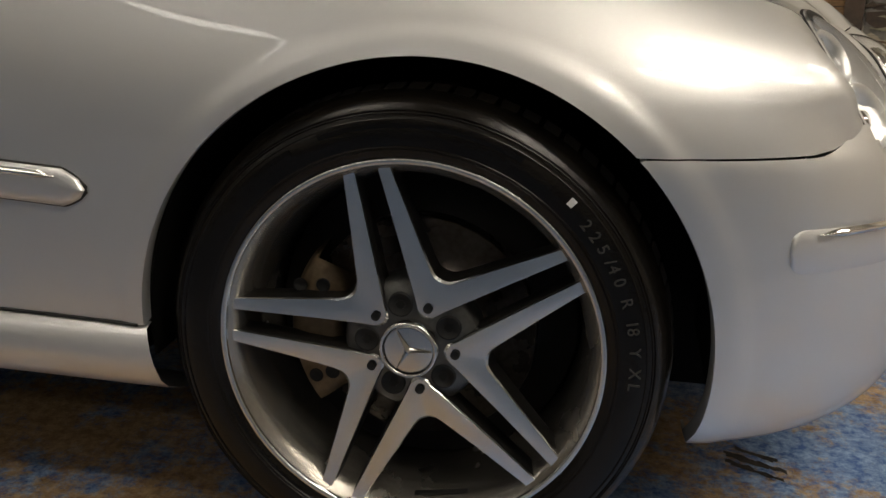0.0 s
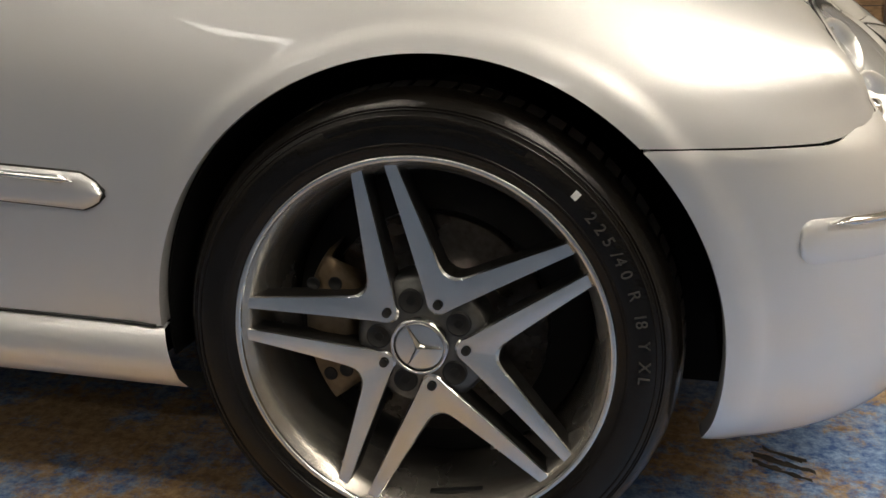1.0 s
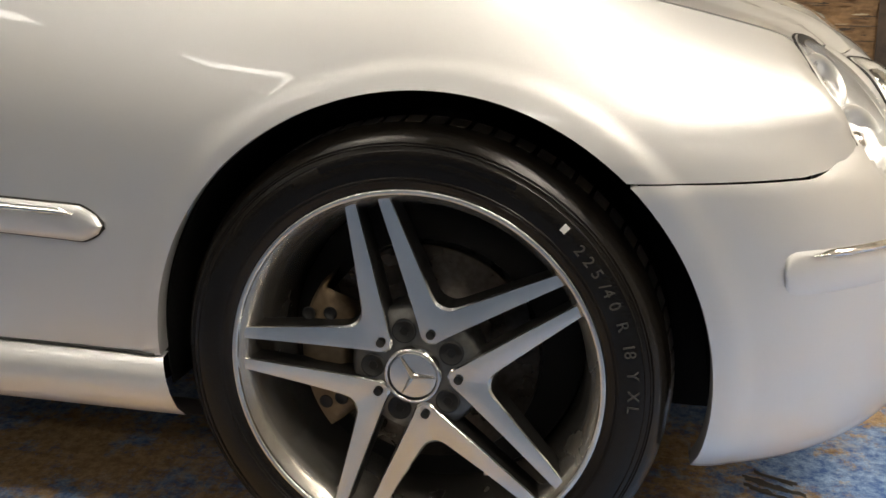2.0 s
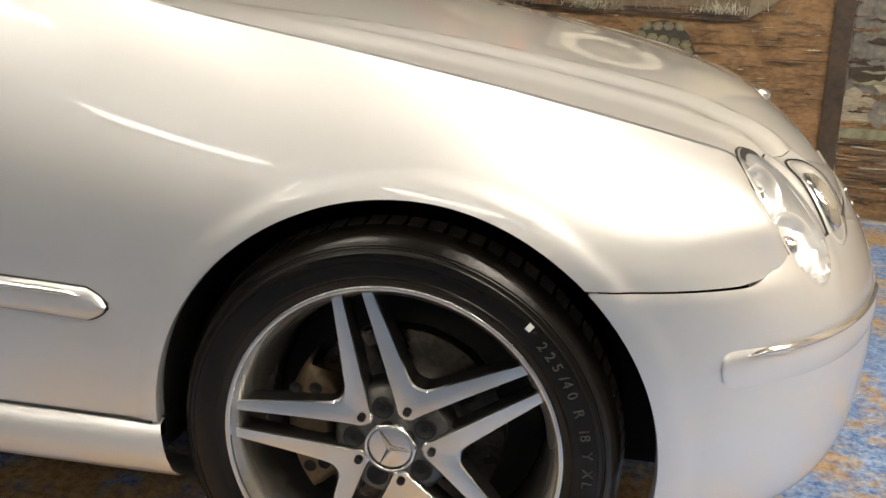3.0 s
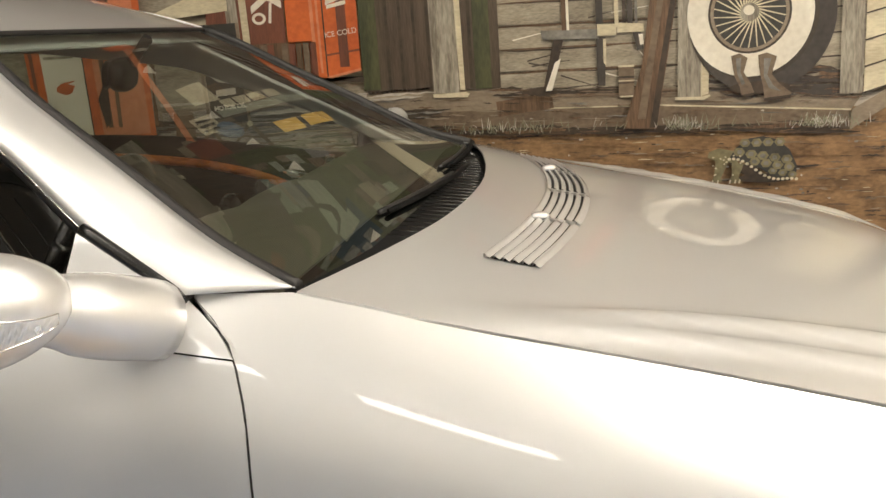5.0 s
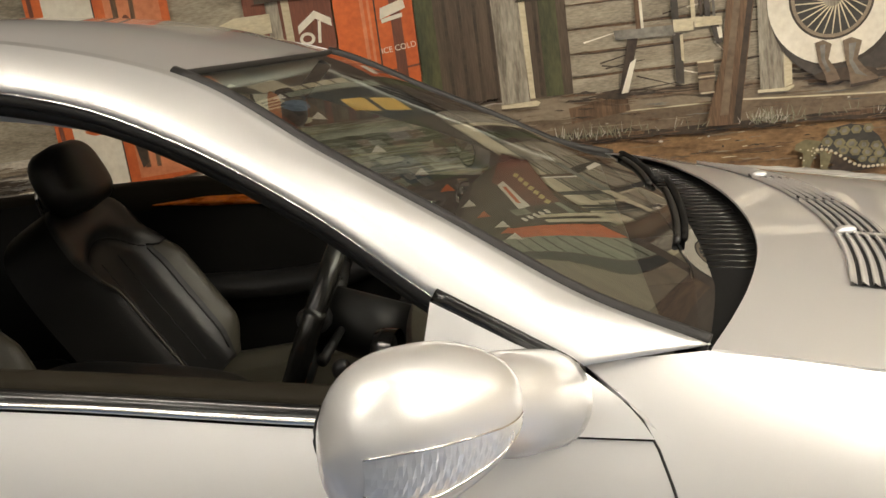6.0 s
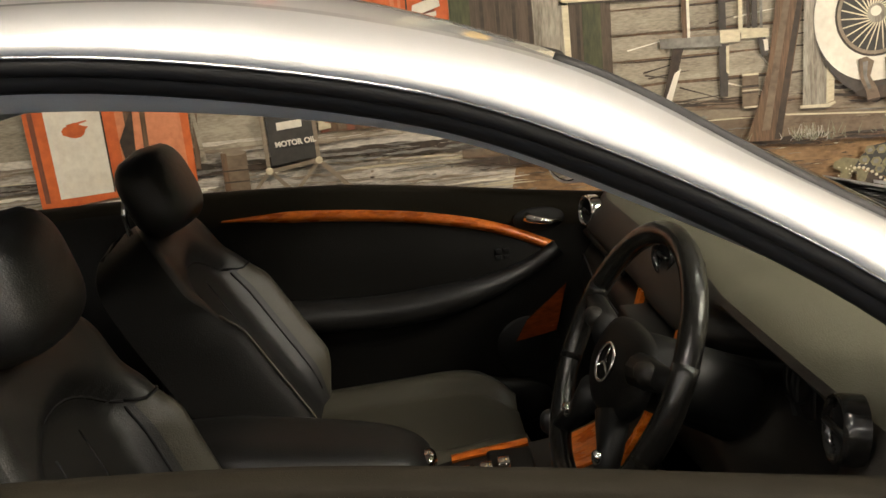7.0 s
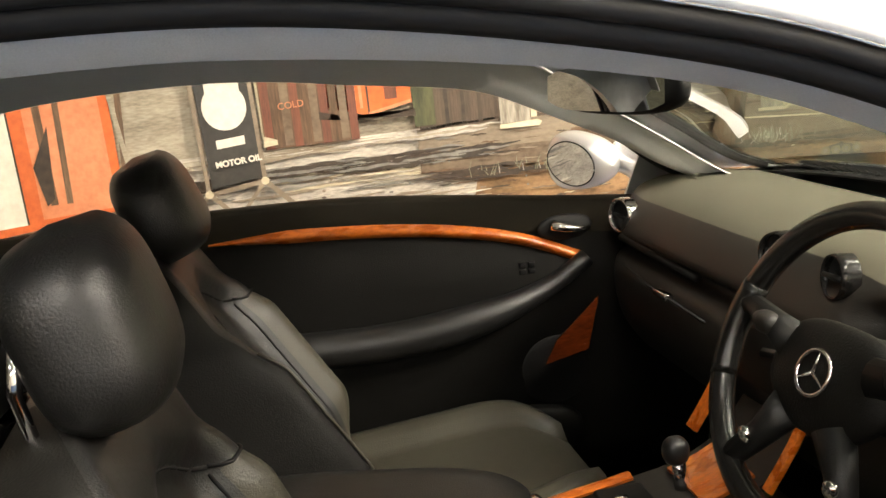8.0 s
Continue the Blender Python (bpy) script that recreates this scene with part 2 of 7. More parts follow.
def tube(points, radius, n=10, caps=True):
    """A round bar along points; radius may be a list."""
    pts = [Vector(p) for p in points]
    rad = radius if isinstance(radius, (list, tuple)) else [radius] * len(pts)
    rows = []
    ref = Vector((0, 0, 1))
    for i, p in enumerate(pts):
        d = (pts[min(i + 1, len(pts) - 1)] - pts[max(i - 1, 0)]).normalized()
        u = d.cross(ref if abs(d.dot(ref)) < 0.95 else Vector((0, 1, 0))).normalized()
        w = d.cross(u)
        rr = float(rad[i])
        rows.append([tuple(p + rr * (math.cos(2 * math.pi * j / n) * u + math.sin(2 * math.pi * j / n) * w)) for j in range(n)])
    bm = grid(rows, True)
    if caps:
        bm.verts.ensure_lookup_table()
        bm.faces.new(bm.verts[:n])
        bm.faces.new(bm.verts[-n:])
    return outward(bm)


def ring(c, axis, profile, n=72):
    """A body of revolution round axis through c; profile: (radius, along)."""
    ax = Vector(axis).normalized()
    u = ax.cross(Vector((0, 0, 1)) if abs(ax.z) < 0.9 else Vector((1, 0, 0))).normalized()
    w = ax.cross(u)
    rows = [[tuple(Vector(c) + ax * h + r * (math.cos(2 * math.pi * j / n) * u + math.sin(2 * math.pi * j / n) * w)) for j in range(n)] for r, h in profile]
    return grid(rows, True)


def spline(xs, ys):
    """Smooth curve through points (Hermite with finite-difference slopes)."""
    xs, ys = np.array(xs, float), np.array(ys, float)
    d = np.diff(ys, axis=0) / (np.diff(xs)[:, None] if ys.ndim > 1 else np.diff(xs))
    m = np.concatenate([d[:1], (d[:-1] + d[1:]) / 2, d[-1:]])

    def f(x):
        i = int(np.clip(np.searchsorted(xs, x) - 1, 0, len(xs) - 2))
        h = xs[i + 1] - xs[i]
        t = (x - xs[i]) / h
        if t < 0:
            return ys[0] + m[0] * (x - xs[0])
        if t > 1:
            return ys[-1] + m[-1] * (x - xs[-1])
        return (2 * t**3 - 3 * t**2 + 1) * ys[i] + (t**3 - 2 * t**2 + t) * h * m[i] + (3 * t**2 - 2 * t**3) * ys[i + 1] + (t**3 - t**2) * h * m[i + 1]
    return f


def mirrored(p):
    return (p[0], 2 * YC - p[1], p[2])


# ---------------------------------------------------------------- the hall
YC = 0.86              # centre line of the car


def hall():
    part("floor", box(-8, 6.2, -6.2, WALL_Y + 0.2, -0.1, 0), M["floor"], smooth=False)
    tagged(bpy.data.objects["floor"], "worn painted concrete floor in blue and tan patches", "floor", kind="structure")
    for name, b in (("wall_south", (-8.2, 6.4, -6.4, -6.2)), ("wall_west", (-8.2, -8, -6.2, WALL_Y)), ("wall_east", (6.2, 6.4, -6.2, WALL_Y))):
        ob = part(name, box(*b, 1.25 if name == "wall_south" else 0, 3.6), M["pale_wall" if name == "wall_south" else "plaster"], smooth=False)
        tagged(ob, "plain painted wall of the hall", "wall", kind="structure")
    ob = part("wall_south_dado", box(-8.2, 6.4, -6.4, -6.196, 0, 1.25), M["blue_wall"], smooth=False)
    tagged(ob, "dark blue painted lower wall of the hall", "wall", kind="structure")
    ob = part("ceiling", box(-8.2, 6.4, -6.4, WALL_Y + 0.2, 3.6, 3.75), M["ceiling"], smooth=False)
    tagged(ob, "off-white hall ceiling", "ceiling", kind="structure")


def ceiling_light(x, y, length=1.5, wide=0.09, lamp="tube"):
    t = thing("ceiling_light", "long white fluorescent ceiling batten, unseen, some added as fill light", "light", group="ceiling lights")
    dx, dy = length / 2, wide
    part("frame", box(x - dx, x + dx, y - dy, y + dy, 3.53, 3.6), M["lamp_frame"], t, smooth=False)
    part("diffuser", box(x - dx + 0.02, x + dx - 0.02, y - dy + 0.02, y + dy - 0.02, 3.50, 3.53), M[lamp], t, smooth=False)


hall()
for cx in (-6.5, -4.5, -2.5, -0.5):
    ceiling_light(cx, -4.8, 1.0, wide=0.22, lamp="tube_dim")
ceiling_light(-5.2, -1.9, 1.3, lamp="tube_dim")
# added fill lamp, brightens the door top and the cabin
ceiling_light(-2.5, -1.9, 1.3, lamp="tube_fill")
for cy in (-1.9, -1.15, -0.4):
    ceiling_light(1.85, cy, 1.5, wide=0.13)
for cx in (3.8, 5.4):
    ceiling_light(cx, -3.0, 1.2, lamp="tube_dim")
# two more added fill lamps: over the bonnet, and beside the roof rail
ceiling_light(0.2, 0.60, 1.3, lamp="tube_fill")
ceiling_light(-1.6, -0.45, 1.3)
for cx, cy in ((3.7, -0.7), (3.7, 0.7), (5.2, 0.0)):
    ceiling_light(cx, cy, 1.4, wide=0.12)


def floor_stain():
    """Scuffed dark streaks on the floor beside the front wheel."""
    rnd = random.Random(8)
    bm = bmesh.new()
    for i in range(7):
        x, y, L = 0.455 + rnd.uniform(-0.01, 0.03), 0.385 + 0.009 * i, rnd.uniform(0.03, 0.08)
        top = [(x + L * k / 6, y - 0.08 * L * k + rnd.uniform(0.002, 0.009)) for k in range(7)]
        low = [(x + L * k / 6, y - 0.08 * L * k - rnd.uniform(0.002, 0.009)) for k in range(7)]
        bm.faces.new([bm.verts.new((a, b, 0.0015 + 0.0001 * i)) for a, b in low + top[::-1]])
    ob = part("floor_stain", bm, M["stain"], smooth=False)
    tagged(ob, "dark scuffed streaks of grime on the floor paint", "stain", kind="stuff")


floor_stain()

# ---------------------------------------------------------------- the car body
R_ARCH, WHEEL_Z, REAR_X = 0.358, 0.318, -2.715
ARCH_X = 0.010         # the front arch sits a little ahead of the wheel
NOSE_N = 2.9           # squareness of the front corners in plan
LEAN = 0.024           # the car stands a little lower on its far side

# shut line of bonnet and wing, then a level carried back along the doors
ref_z = spline([-3.84, -0.9, -0.7, -0.62, -0.545, -0.45, -0.365, -0.079, 0.07, 0.223, 0.374, 0.454, 0.56, 0.66],
               [0.985, 0.985, 0.977, 0.968, 0.953, 0.932, 0.910, 0.852, 0.821, 0.786, 0.747, 0.722, 0.685, 0.64])
ref_y = spline([-3.84, -2.7, -2.1, -1.5, -1.3, -0.9, -0.7, -0.545, -0.365, -0.079, 0.163, 0.374, 0.454, 0.56, 0.66],
               [0.16, 0.10, 0.077, 0.076, 0.085, 0.108, 0.115, 0.115, 0.121, 0.13, 0.14, 0.160, 0.188, 0.24, 0.30])
deck_z = spline([-3.84, -3.5, -2.7, -2.1, -1.9], [0.94, 0.965, 0.99, 1.002, 1.0])
belt_z = spline([-2.6, -2.1, -1.8, -1.5, -1.3, -1.0, -0.787, -0.609], [0.995, 1.002, 1.0, 0.987, 0.964, 0.922, 0.897, 0.876])
low_y = spline([0.16, 0.20, 0.235, 0.28, 0.33, 0.42, 0.50, 0.55], [0.10, 0.06, 0.028, 0.012, 0.006, 0.0, -0.003, -0.004])


nose_x = spline([0.18, 0.21, 0.25, 0.32, 0.42, 0.50, 0.574, 0.62, 0.66, 0.70], [0.65, 0.685, 0.71, 0.725, 0.732, 0.722, 0.686, 0.655, 0.625, 0.595])


def smooth01(t):
    t = min(1.0, max(0.0, t))
    return t * t * (3 - 2 * t)


def flare(d, angle):
    """How far the wheel arch stands out of the flank at a distance from its edge; the flat band widens forwards."""
    wide = 0.016 + 0.008 * smooth01((math.cos(angle) + 0.3) / 1.2)
    return 0.0036 * (1 - smooth01((d - wide) / 0.022)) + 0.0045 * math.exp(-((d / 0.14) ** 2))


def flank_y(x, z):
    """Right-hand skin of the body: y for a place along the car and a height."""
    if z <= 0.55:
        y = low_y(z)
    else:
        y = -0.004 + (ref_y(x) + 0.004) * ((z - 0.55) / (ref_z(x) - 0.55)) ** 2.5
    if x > 0.15:
        k = min((x - 0.15) / (float(nose_x(min(max(z, 0.2), 0.62))) - 0.15), 0.999)
        y += YC * (1 - (1 - k**NOSE_N) ** (1 / NOSE_N)) * (1 - smooth01((z - 0.57) / (max(float(ref_z(x)), 0.63) - 0.57)))
    if x < -3.1:
        k = min((-3.1 - x) / 0.74, 0.999)
        y += YC * (1 - (1 - k**3) ** (1 / 3))
    # rolled lip round both wheel arches
    for cx in (ARCH_X, REAR_X):
        d = math.hypot(x - cx, z - WHEEL_Z) - R_ARCH
        if d < 0.8:
            y -= flare(d, math.atan2(z - WHEEL_Z, x - cx))
    return y


def dense(pts, step=0.02):
    out = []
    for a, b in zip(pts, pts[1:]):
        n = max(1, int(math.dist(a, b) / step))
        out += [(a[0] + (b[0] - a[0]) * i / n, a[1] + (b[1] - a[1]) * i / n) for i in range(n)]
    return out + [pts[-1]]


def arch_panel(outline, cx, side, a0, a1, nr=16):
    """Panel between a wheel arch and an outline in (x, z), skinned on the flank, with a turned-in lip.
    The rows run from the outline to arch angles that go evenly from a0 to a1."""
    run = [0.0]
    for q, r in zip(outline, outline[1:]):
        run.append(run[-1] + math.dist(q, r))
    th = [math.atan2(z - WHEEL_Z, x - cx) % (2 * math.pi) if math.atan2(z - WHEEL_Z, x - cx) > -1.2 else math.atan2(z - WHEEL_Z, x - cx) + 2 * math.pi for x, z in outline]
    th = [t - 2 * math.pi if t > 5.0 else t for t in th]
    t0, t1 = th[0], th[-1]
    rows = []
    for i, (x, z) in enumerate(outline):
        f = run[i] / run[-1]
        g = (th[i] - t0) / (t1 - t0)
        an = a0 + (a1 - a0) * (0.88 * f + 0.12 * g)
        ax, az = cx + R_ARCH * math.cos(an), WHEEL_Z + R_ARCH * math.sin(an)
        lip_y = flank_y(ax, az)
        row = [(cx + (R_ARCH + 0.004) * math.cos(an), lip_y + 0.030, WHEEL_Z + (R_ARCH + 0.004) * math.sin(an)), (cx + (R_ARCH - 0.001) * math.cos(an), lip_y + 0.004, WHEEL_Z + (R_ARCH - 0.001) * math.sin(an))]
        for k in range(nr + 1):
            w = (k / nr) ** 1.4
            px, pz = ax + (x - ax) * w, az + (z - az) * w
            row.append((px, flank_y(px, pz), pz))
        rows.append([q if side > 0 else mirrored(q) for q in row])
    bm = grid(rows)
    return bm if side > 0 else flip(bm)


door_front = spline([0.322, 0.468, 0.52, 0.588, 0.735, 0.82, 0.868], [-0.617, -0.608, -0.602, -0.593, -0.597, -0.606, -0.619])
DOOR_REAR = -1.975

# side window outline and windscreen / roof edge, from the wing backwards
RAIL_OUT = [(-0.69, 0.084, 0.96), (-0.835, 0.12, 1.037), (-0.986, 0.18, 1.145), (-1.156, 0.245, 1.239), (-1.338, 0.285, 1.312), (-1.6, 0.303, 1.366), (-1.826, 0.303, 1.382), (-2.1, 0.29, 1.366), (-2.4, 0.25, 1.291), (-2.62, 0.2, 1.185), (-2.8, 0.15, 1.09), (-2.95, 0.11, 1.005)]
RAIL_IN = [(-0.548, 0.118, 0.958), (-0.68, 0.172, 1.010), (-0.83, 0.224, 1.102), (-0.985, 0.283, 1.194), (-1.198, 0.365, 1.319), (-1.5, 0.385, 1.402), (-1.8, 0.39, 1.424), (-2.1, 0.385, 1.410), (-2.38, 0.37, 1.342), (-2.62, 0.33, 1.235), (-2.82, 0.28, 1.135), (-3.0, 0.21, 1.03)]
rail_out, rail_in = spline(range(12), RAIL_OUT), spline(range(12), RAIL_IN)


def rail(side):
    rows = []
    for i in range(111):
        t = i / 10
        a, b = Vector(rail_out(t)), Vector(rail_in(t))
        row = []
        for j in range(9):
            s = j / 8
            p = a.lerp(b, s)
            bulge = 0.012 * math.sin(math.pi * s) * min(1, t / 0.8)
            row.append((p.x, p.y - bulge * 0.75, p.z + bulge * 0.65))
        row.insert(0, (a.x, a.y + 0.02, a.z - 0.004))
        rows.append([p if side > 0 else mirrored(p) for p in row])
    bm = grid(rows)
    return bm if side < 0 else flip(bm)


def across(edge, centre, t0, t1, n=24, m=28, lift=0.0, box=2.2):
    """Skin from the right edge over the centre line to the left edge."""
    rows = []
    for i in range(n + 1):
        t = t0 + (t1 - t0) * i / n
        e, c = Vector(edge(t)), Vector(centre(t))
        row = []
        for j in range(m + 1):
            v = -1 + 2 * j / m
            k = 1 - abs(v) ** (2.2 + (box - 2.2) * smooth01((t - 4.0) / 1.0) * smooth01((8.4 - t) / 1.0))
            row.append((e.x + (c.x - e.x) * k, YC + v * (YC - e.y), e.z + (c.z - e.z) * k + lift - LEAN * (v + 1) / 2))
        rows.append(row)
    return grid(rows)


roof_centre = spline([0, 1, 2, 3, 4, 5, 6, 7, 8, 11], [(-0.462, YC, 0.960), (-0.612, YC, 1.028), (-0.776, YC, 1.120), (-0.940, YC, 1.212), (-1.135, YC, 1.318), (-1.46, YC, 1.424), (-1.8, YC, 1.458), (-2.12, YC, 1.446), (-2.42, YC, 1.382), (-3.05, YC, 1.05)])


bonnet_rear = spline([-1.0, -0.89, -0.757, -0.554, -0.35, -0.15, 0.0, 0.19, 0.324, 0.46, 0.75, 1.0], [-0.547, -0.508, -0.468, -0.424, -0.402, -0.396, -0.400, -0.417, -0.435, -0.456, -0.512, -0.575])
bonnet_front = spline([0.0, 0.34, 0.55, 0.705, 0.85, 0.95, 1.0], [0.668, 0.646, 0.600, 0.550, 0.500, 0.474, 0.462])
# the two pressed ridges of the bonnet: distance from the centre line along the car
ridge_in = spline([-0.50, -0.27, -0.02, 0.30, 0.47, 0.66], [0.710, 0.675, 0.600, 0.525, 0.495, 0.47])
ridge_out = spline([-0.50, -0.27, -0.02, 0.30, 0.47, 0.66], [0.730, 0.705, 0.655, 0.605, 0.590, 0.57])


def bonnet_point(u, v):
    """u from the windscreen to the nose, v from -1 (right) to 1."""
    a = abs(v)
    x0, x1 = float(bonnet_rear(v)), float(bonnet_front(a))
    x = x0 + (x1 - x0) * u
    sy = ref_y(min(x, 0.47)) + 0.003
    y = YC + v * (YC - sy)
    over = max(0.0, x - 0.44)
    z = ref_z(min(x, 0.66)) + 0.060 * (1 - a**2.4) * min(1, (x1 + 0.16 - x) / 0.3) - 0.8 * over * over * (1 - a**3)
    fade = smooth01((x + 0.42) / 0.35)
    dy = abs(y - YC)
    z += fade * (0.010 * math.exp(-(((dy - ridge_out(x)) / 0.017) ** 2)) + 0.012 * math.exp(-(((dy - ridge_in(x)) / 0.020) ** 2)))
    # turned-down leading edge
    z -= 0.014 * max(0, (u - 0.95) / 0.05) ** 2 + LEAN * (v + 1) / 2
    return (x, y, z)


def nose_point(s, z):
    """Planform of the front end at a height: s from 0 (side) to 1 (centre line)."""
    xf = nose_x(z)
    a = s * math.pi / 2
    h = (YC - low_y(min(z, 0.55)) - max(0, z - 0.57) * 0.35) * math.cos(a) ** (2 / NOSE_N)
    return (0.15 + (xf - 0.15) * math.sin(a) ** (2 / NOSE_N), YC - h, z)



def bumper_point(s, z, proud=0.0):
    """The bumper's skin with the wheel arch flare on it, or a place a little way out of it."""
    p = nose_point(s, z)
    d = math.hypot(p[0] - ARCH_X, z - WHEEL_Z) - R_ARCH
    n = Vector((p[0] - 0.2, (p[1] - YC) * 0.9, 0)).normalized() * proud
    return (p[0] + n.x, p[1] + n.y - (flare(d, math.atan2(z - WHEEL_Z, p[0] - ARCH_X)) if d < 0.8 else 0), z)


def bumper(side):
    rows = []
    for i in range(49):
        z = 0.205 + (0.570 - 0.205) * i / 48
        x0 = ARCH_X + math.sqrt(max(R_ARCH**2 - (z - WHEEL_Z) ** 2, 0.01))
        s0 = 2 / math.pi * math.asin(min(1, ((x0 - 0.15) / (nose_x(z) - 0.15))) ** (NOSE_N / 2))
        row = []
        for j in range(81):
            s = s0 + (1 - s0) * (j / 80)
            rise = 0.005 + 0.030 * smooth01((bumper_point(s, z)[0] - 0.455) / 0.085)
            row.append(bumper_point(s, z + rise * (i / 48) ** 3))
        q = row[0]
        row = [(q[0] - 0.001, q[1] + 0.03, q[2]), (q[0], q[1] + 0.004, q[2])] + row
        rows.append([p if side > 0 else mirrored(p) for p in row])
    # rolled-under lower edge
    under = [(p[0] - 0.05 if j > 24 else p[0], p[1] + (0.05 if side > 0 else -0.05), p[2] - 0.012) for j, p in enumerate(rows[0])]
    bm = grid([under] + rows)
    return bm if side < 0 else flip(bm)


def nose_skin(j, w):
    """Skin over the bumper seam up to the bonnet's leading edge: j from the side to the centre line, w upwards."""
    a = Vector(nose_point(0.33 + 0.67 * j, 0.6085))
    v = -min(0.995, (YC - a.y) / (YC - 0.165))
    b = Vector(bonnet_point(1.0, v)) + Vector((0.002, 0, -0.003 + LEAN * (v + 1) / 2))
    c = Vector((max(a.x, b.x) * 0.62 + 0.38 * min(a.x, b.x) + 0.002, a.y * 0.6 + b.y * 0.4, b.z * 0.70 + a.z * 0.30))
    return a * (1 - w) ** 2 + c * 2 * w * (1 - w) + b * w * w


def nose_upper():
    """Panel over the bumper seam, with the lamp cut out of it."""
    return flip(grid([[tuple(nose_skin(j / 60, w)) for w in np.linspace(0, 1, 31)] for j in range(61)]))


LAMP_C = Vector((0.5236, 0.177, 0.648))
LAMP_L = Vector((0.108, -0.034, -0.172)).normalized()
LAMP_N = Vector((0.628, -0.538, 0.562))
LAMP_N = (LAMP_N - LAMP_L * LAMP_N.dot(LAMP_L)).normalized()
LAMP_W = LAMP_N.cross(LAMP_L).normalized()
LAMP_A, LAMP_B = 0.108, 0.055


LAMP_FIT = []


def lamp_local(p):
    d = Vector(p) - LAMP_C
    return d.dot(LAMP_L), d.dot(LAMP_W), d.dot(LAMP_N)


def lamp_skin(l, w):
    """Height of the smooth skin over the lamp's plane: one curved surface that the lens follows."""
    k = LAMP_FIT
    return k[0] + k[1] * l + k[2] * w + k[3] * l * l + k[4] * l * w + k[5] * w * w


def fit_lamp(points):
    rows, want = [], []
    for p in points:
        l, w, n = lamp_local(p)
        r = math.hypot(l / LAMP_A, w / LAMP_B)
        if 0.85 < r < 1.45 and abs(n) < 0.08:
            rows.append((1, l, w, l * l, l * w, w * w))
            want.append(n)
    LAMP_FIT[:] = [float(q) for q in np.linalg.lstsq(np.array(rows), np.array(want), rcond=None)[0]]


def cut_lamp(bm):
    """Opens the skin under the lamp and leads its edge into the lamp's own surface."""
    gone = []
    for f in bm.faces:
        l, w, n = lamp_local(f.calc_center_median())
        if math.hypot(l / LAMP_A, w / LAMP_B) < 0.92 and abs(n) < 0.09:
            gone.append(f)
    bmesh.ops.delete(bm, geom=gone, context="FACES")
    for v in bm.verts:
        l, w, n = lamp_local(v.co)
        r = math.hypot(l / LAMP_A, w / LAMP_B)
        if abs(n) < 0.08 and r < 1.45:
            v.co += LAMP_N * ((lamp_skin(l, w) - n) * (1 - smooth01((r - 1.0) / 0.45)))
    return bm


def lamp_point(r, t, up):
    l, w = LAMP_A * r * math.cos(t), LAMP_B * r * math.sin(t)
    return tuple(LAMP_C + LAMP_L * l + LAMP_W * w + LAMP_N * (lamp_skin(l, w) + up))


def lamp_disc(rings):
    """Oval skin following the lamp's surface; rings are (share of the radius, height)."""
    return outward(grid([[lamp_point(r, t, h) for t in np.linspace(0, 2 * math.pi, 64, endpoint=False)] for r, h in rings], True))


def strip_rows(xs, z0f, z1f, proud, n=6):
    """A moulding on the flank between two heights, standing proud of it."""
    rows = []
    for x in xs:
        a, b = z0f(x), z1f(x)
        row = [(x, flank_y(x, a) + 0.004, a)]
        for j in range(n + 1):
            s = j / n
            z = a + (b - a) * s
            row.append((x, flank_y(x, z) - proud * math.sin(math.pi * (0.12 + 0.76 * s)) ** 0.6, z))
        row.append((x, flank_y(x, b) + 0.004, b))
        rows.append(row)
    return rows


def sided(bm, side):
    if side < 0:
        for v in bm.verts:
            v.co.y = 2 * YC - v.co.y
            v.co.z -= LEAN * smooth01((v.co.z - 0.25) / 0.5)
        flip(bm)
    return bm


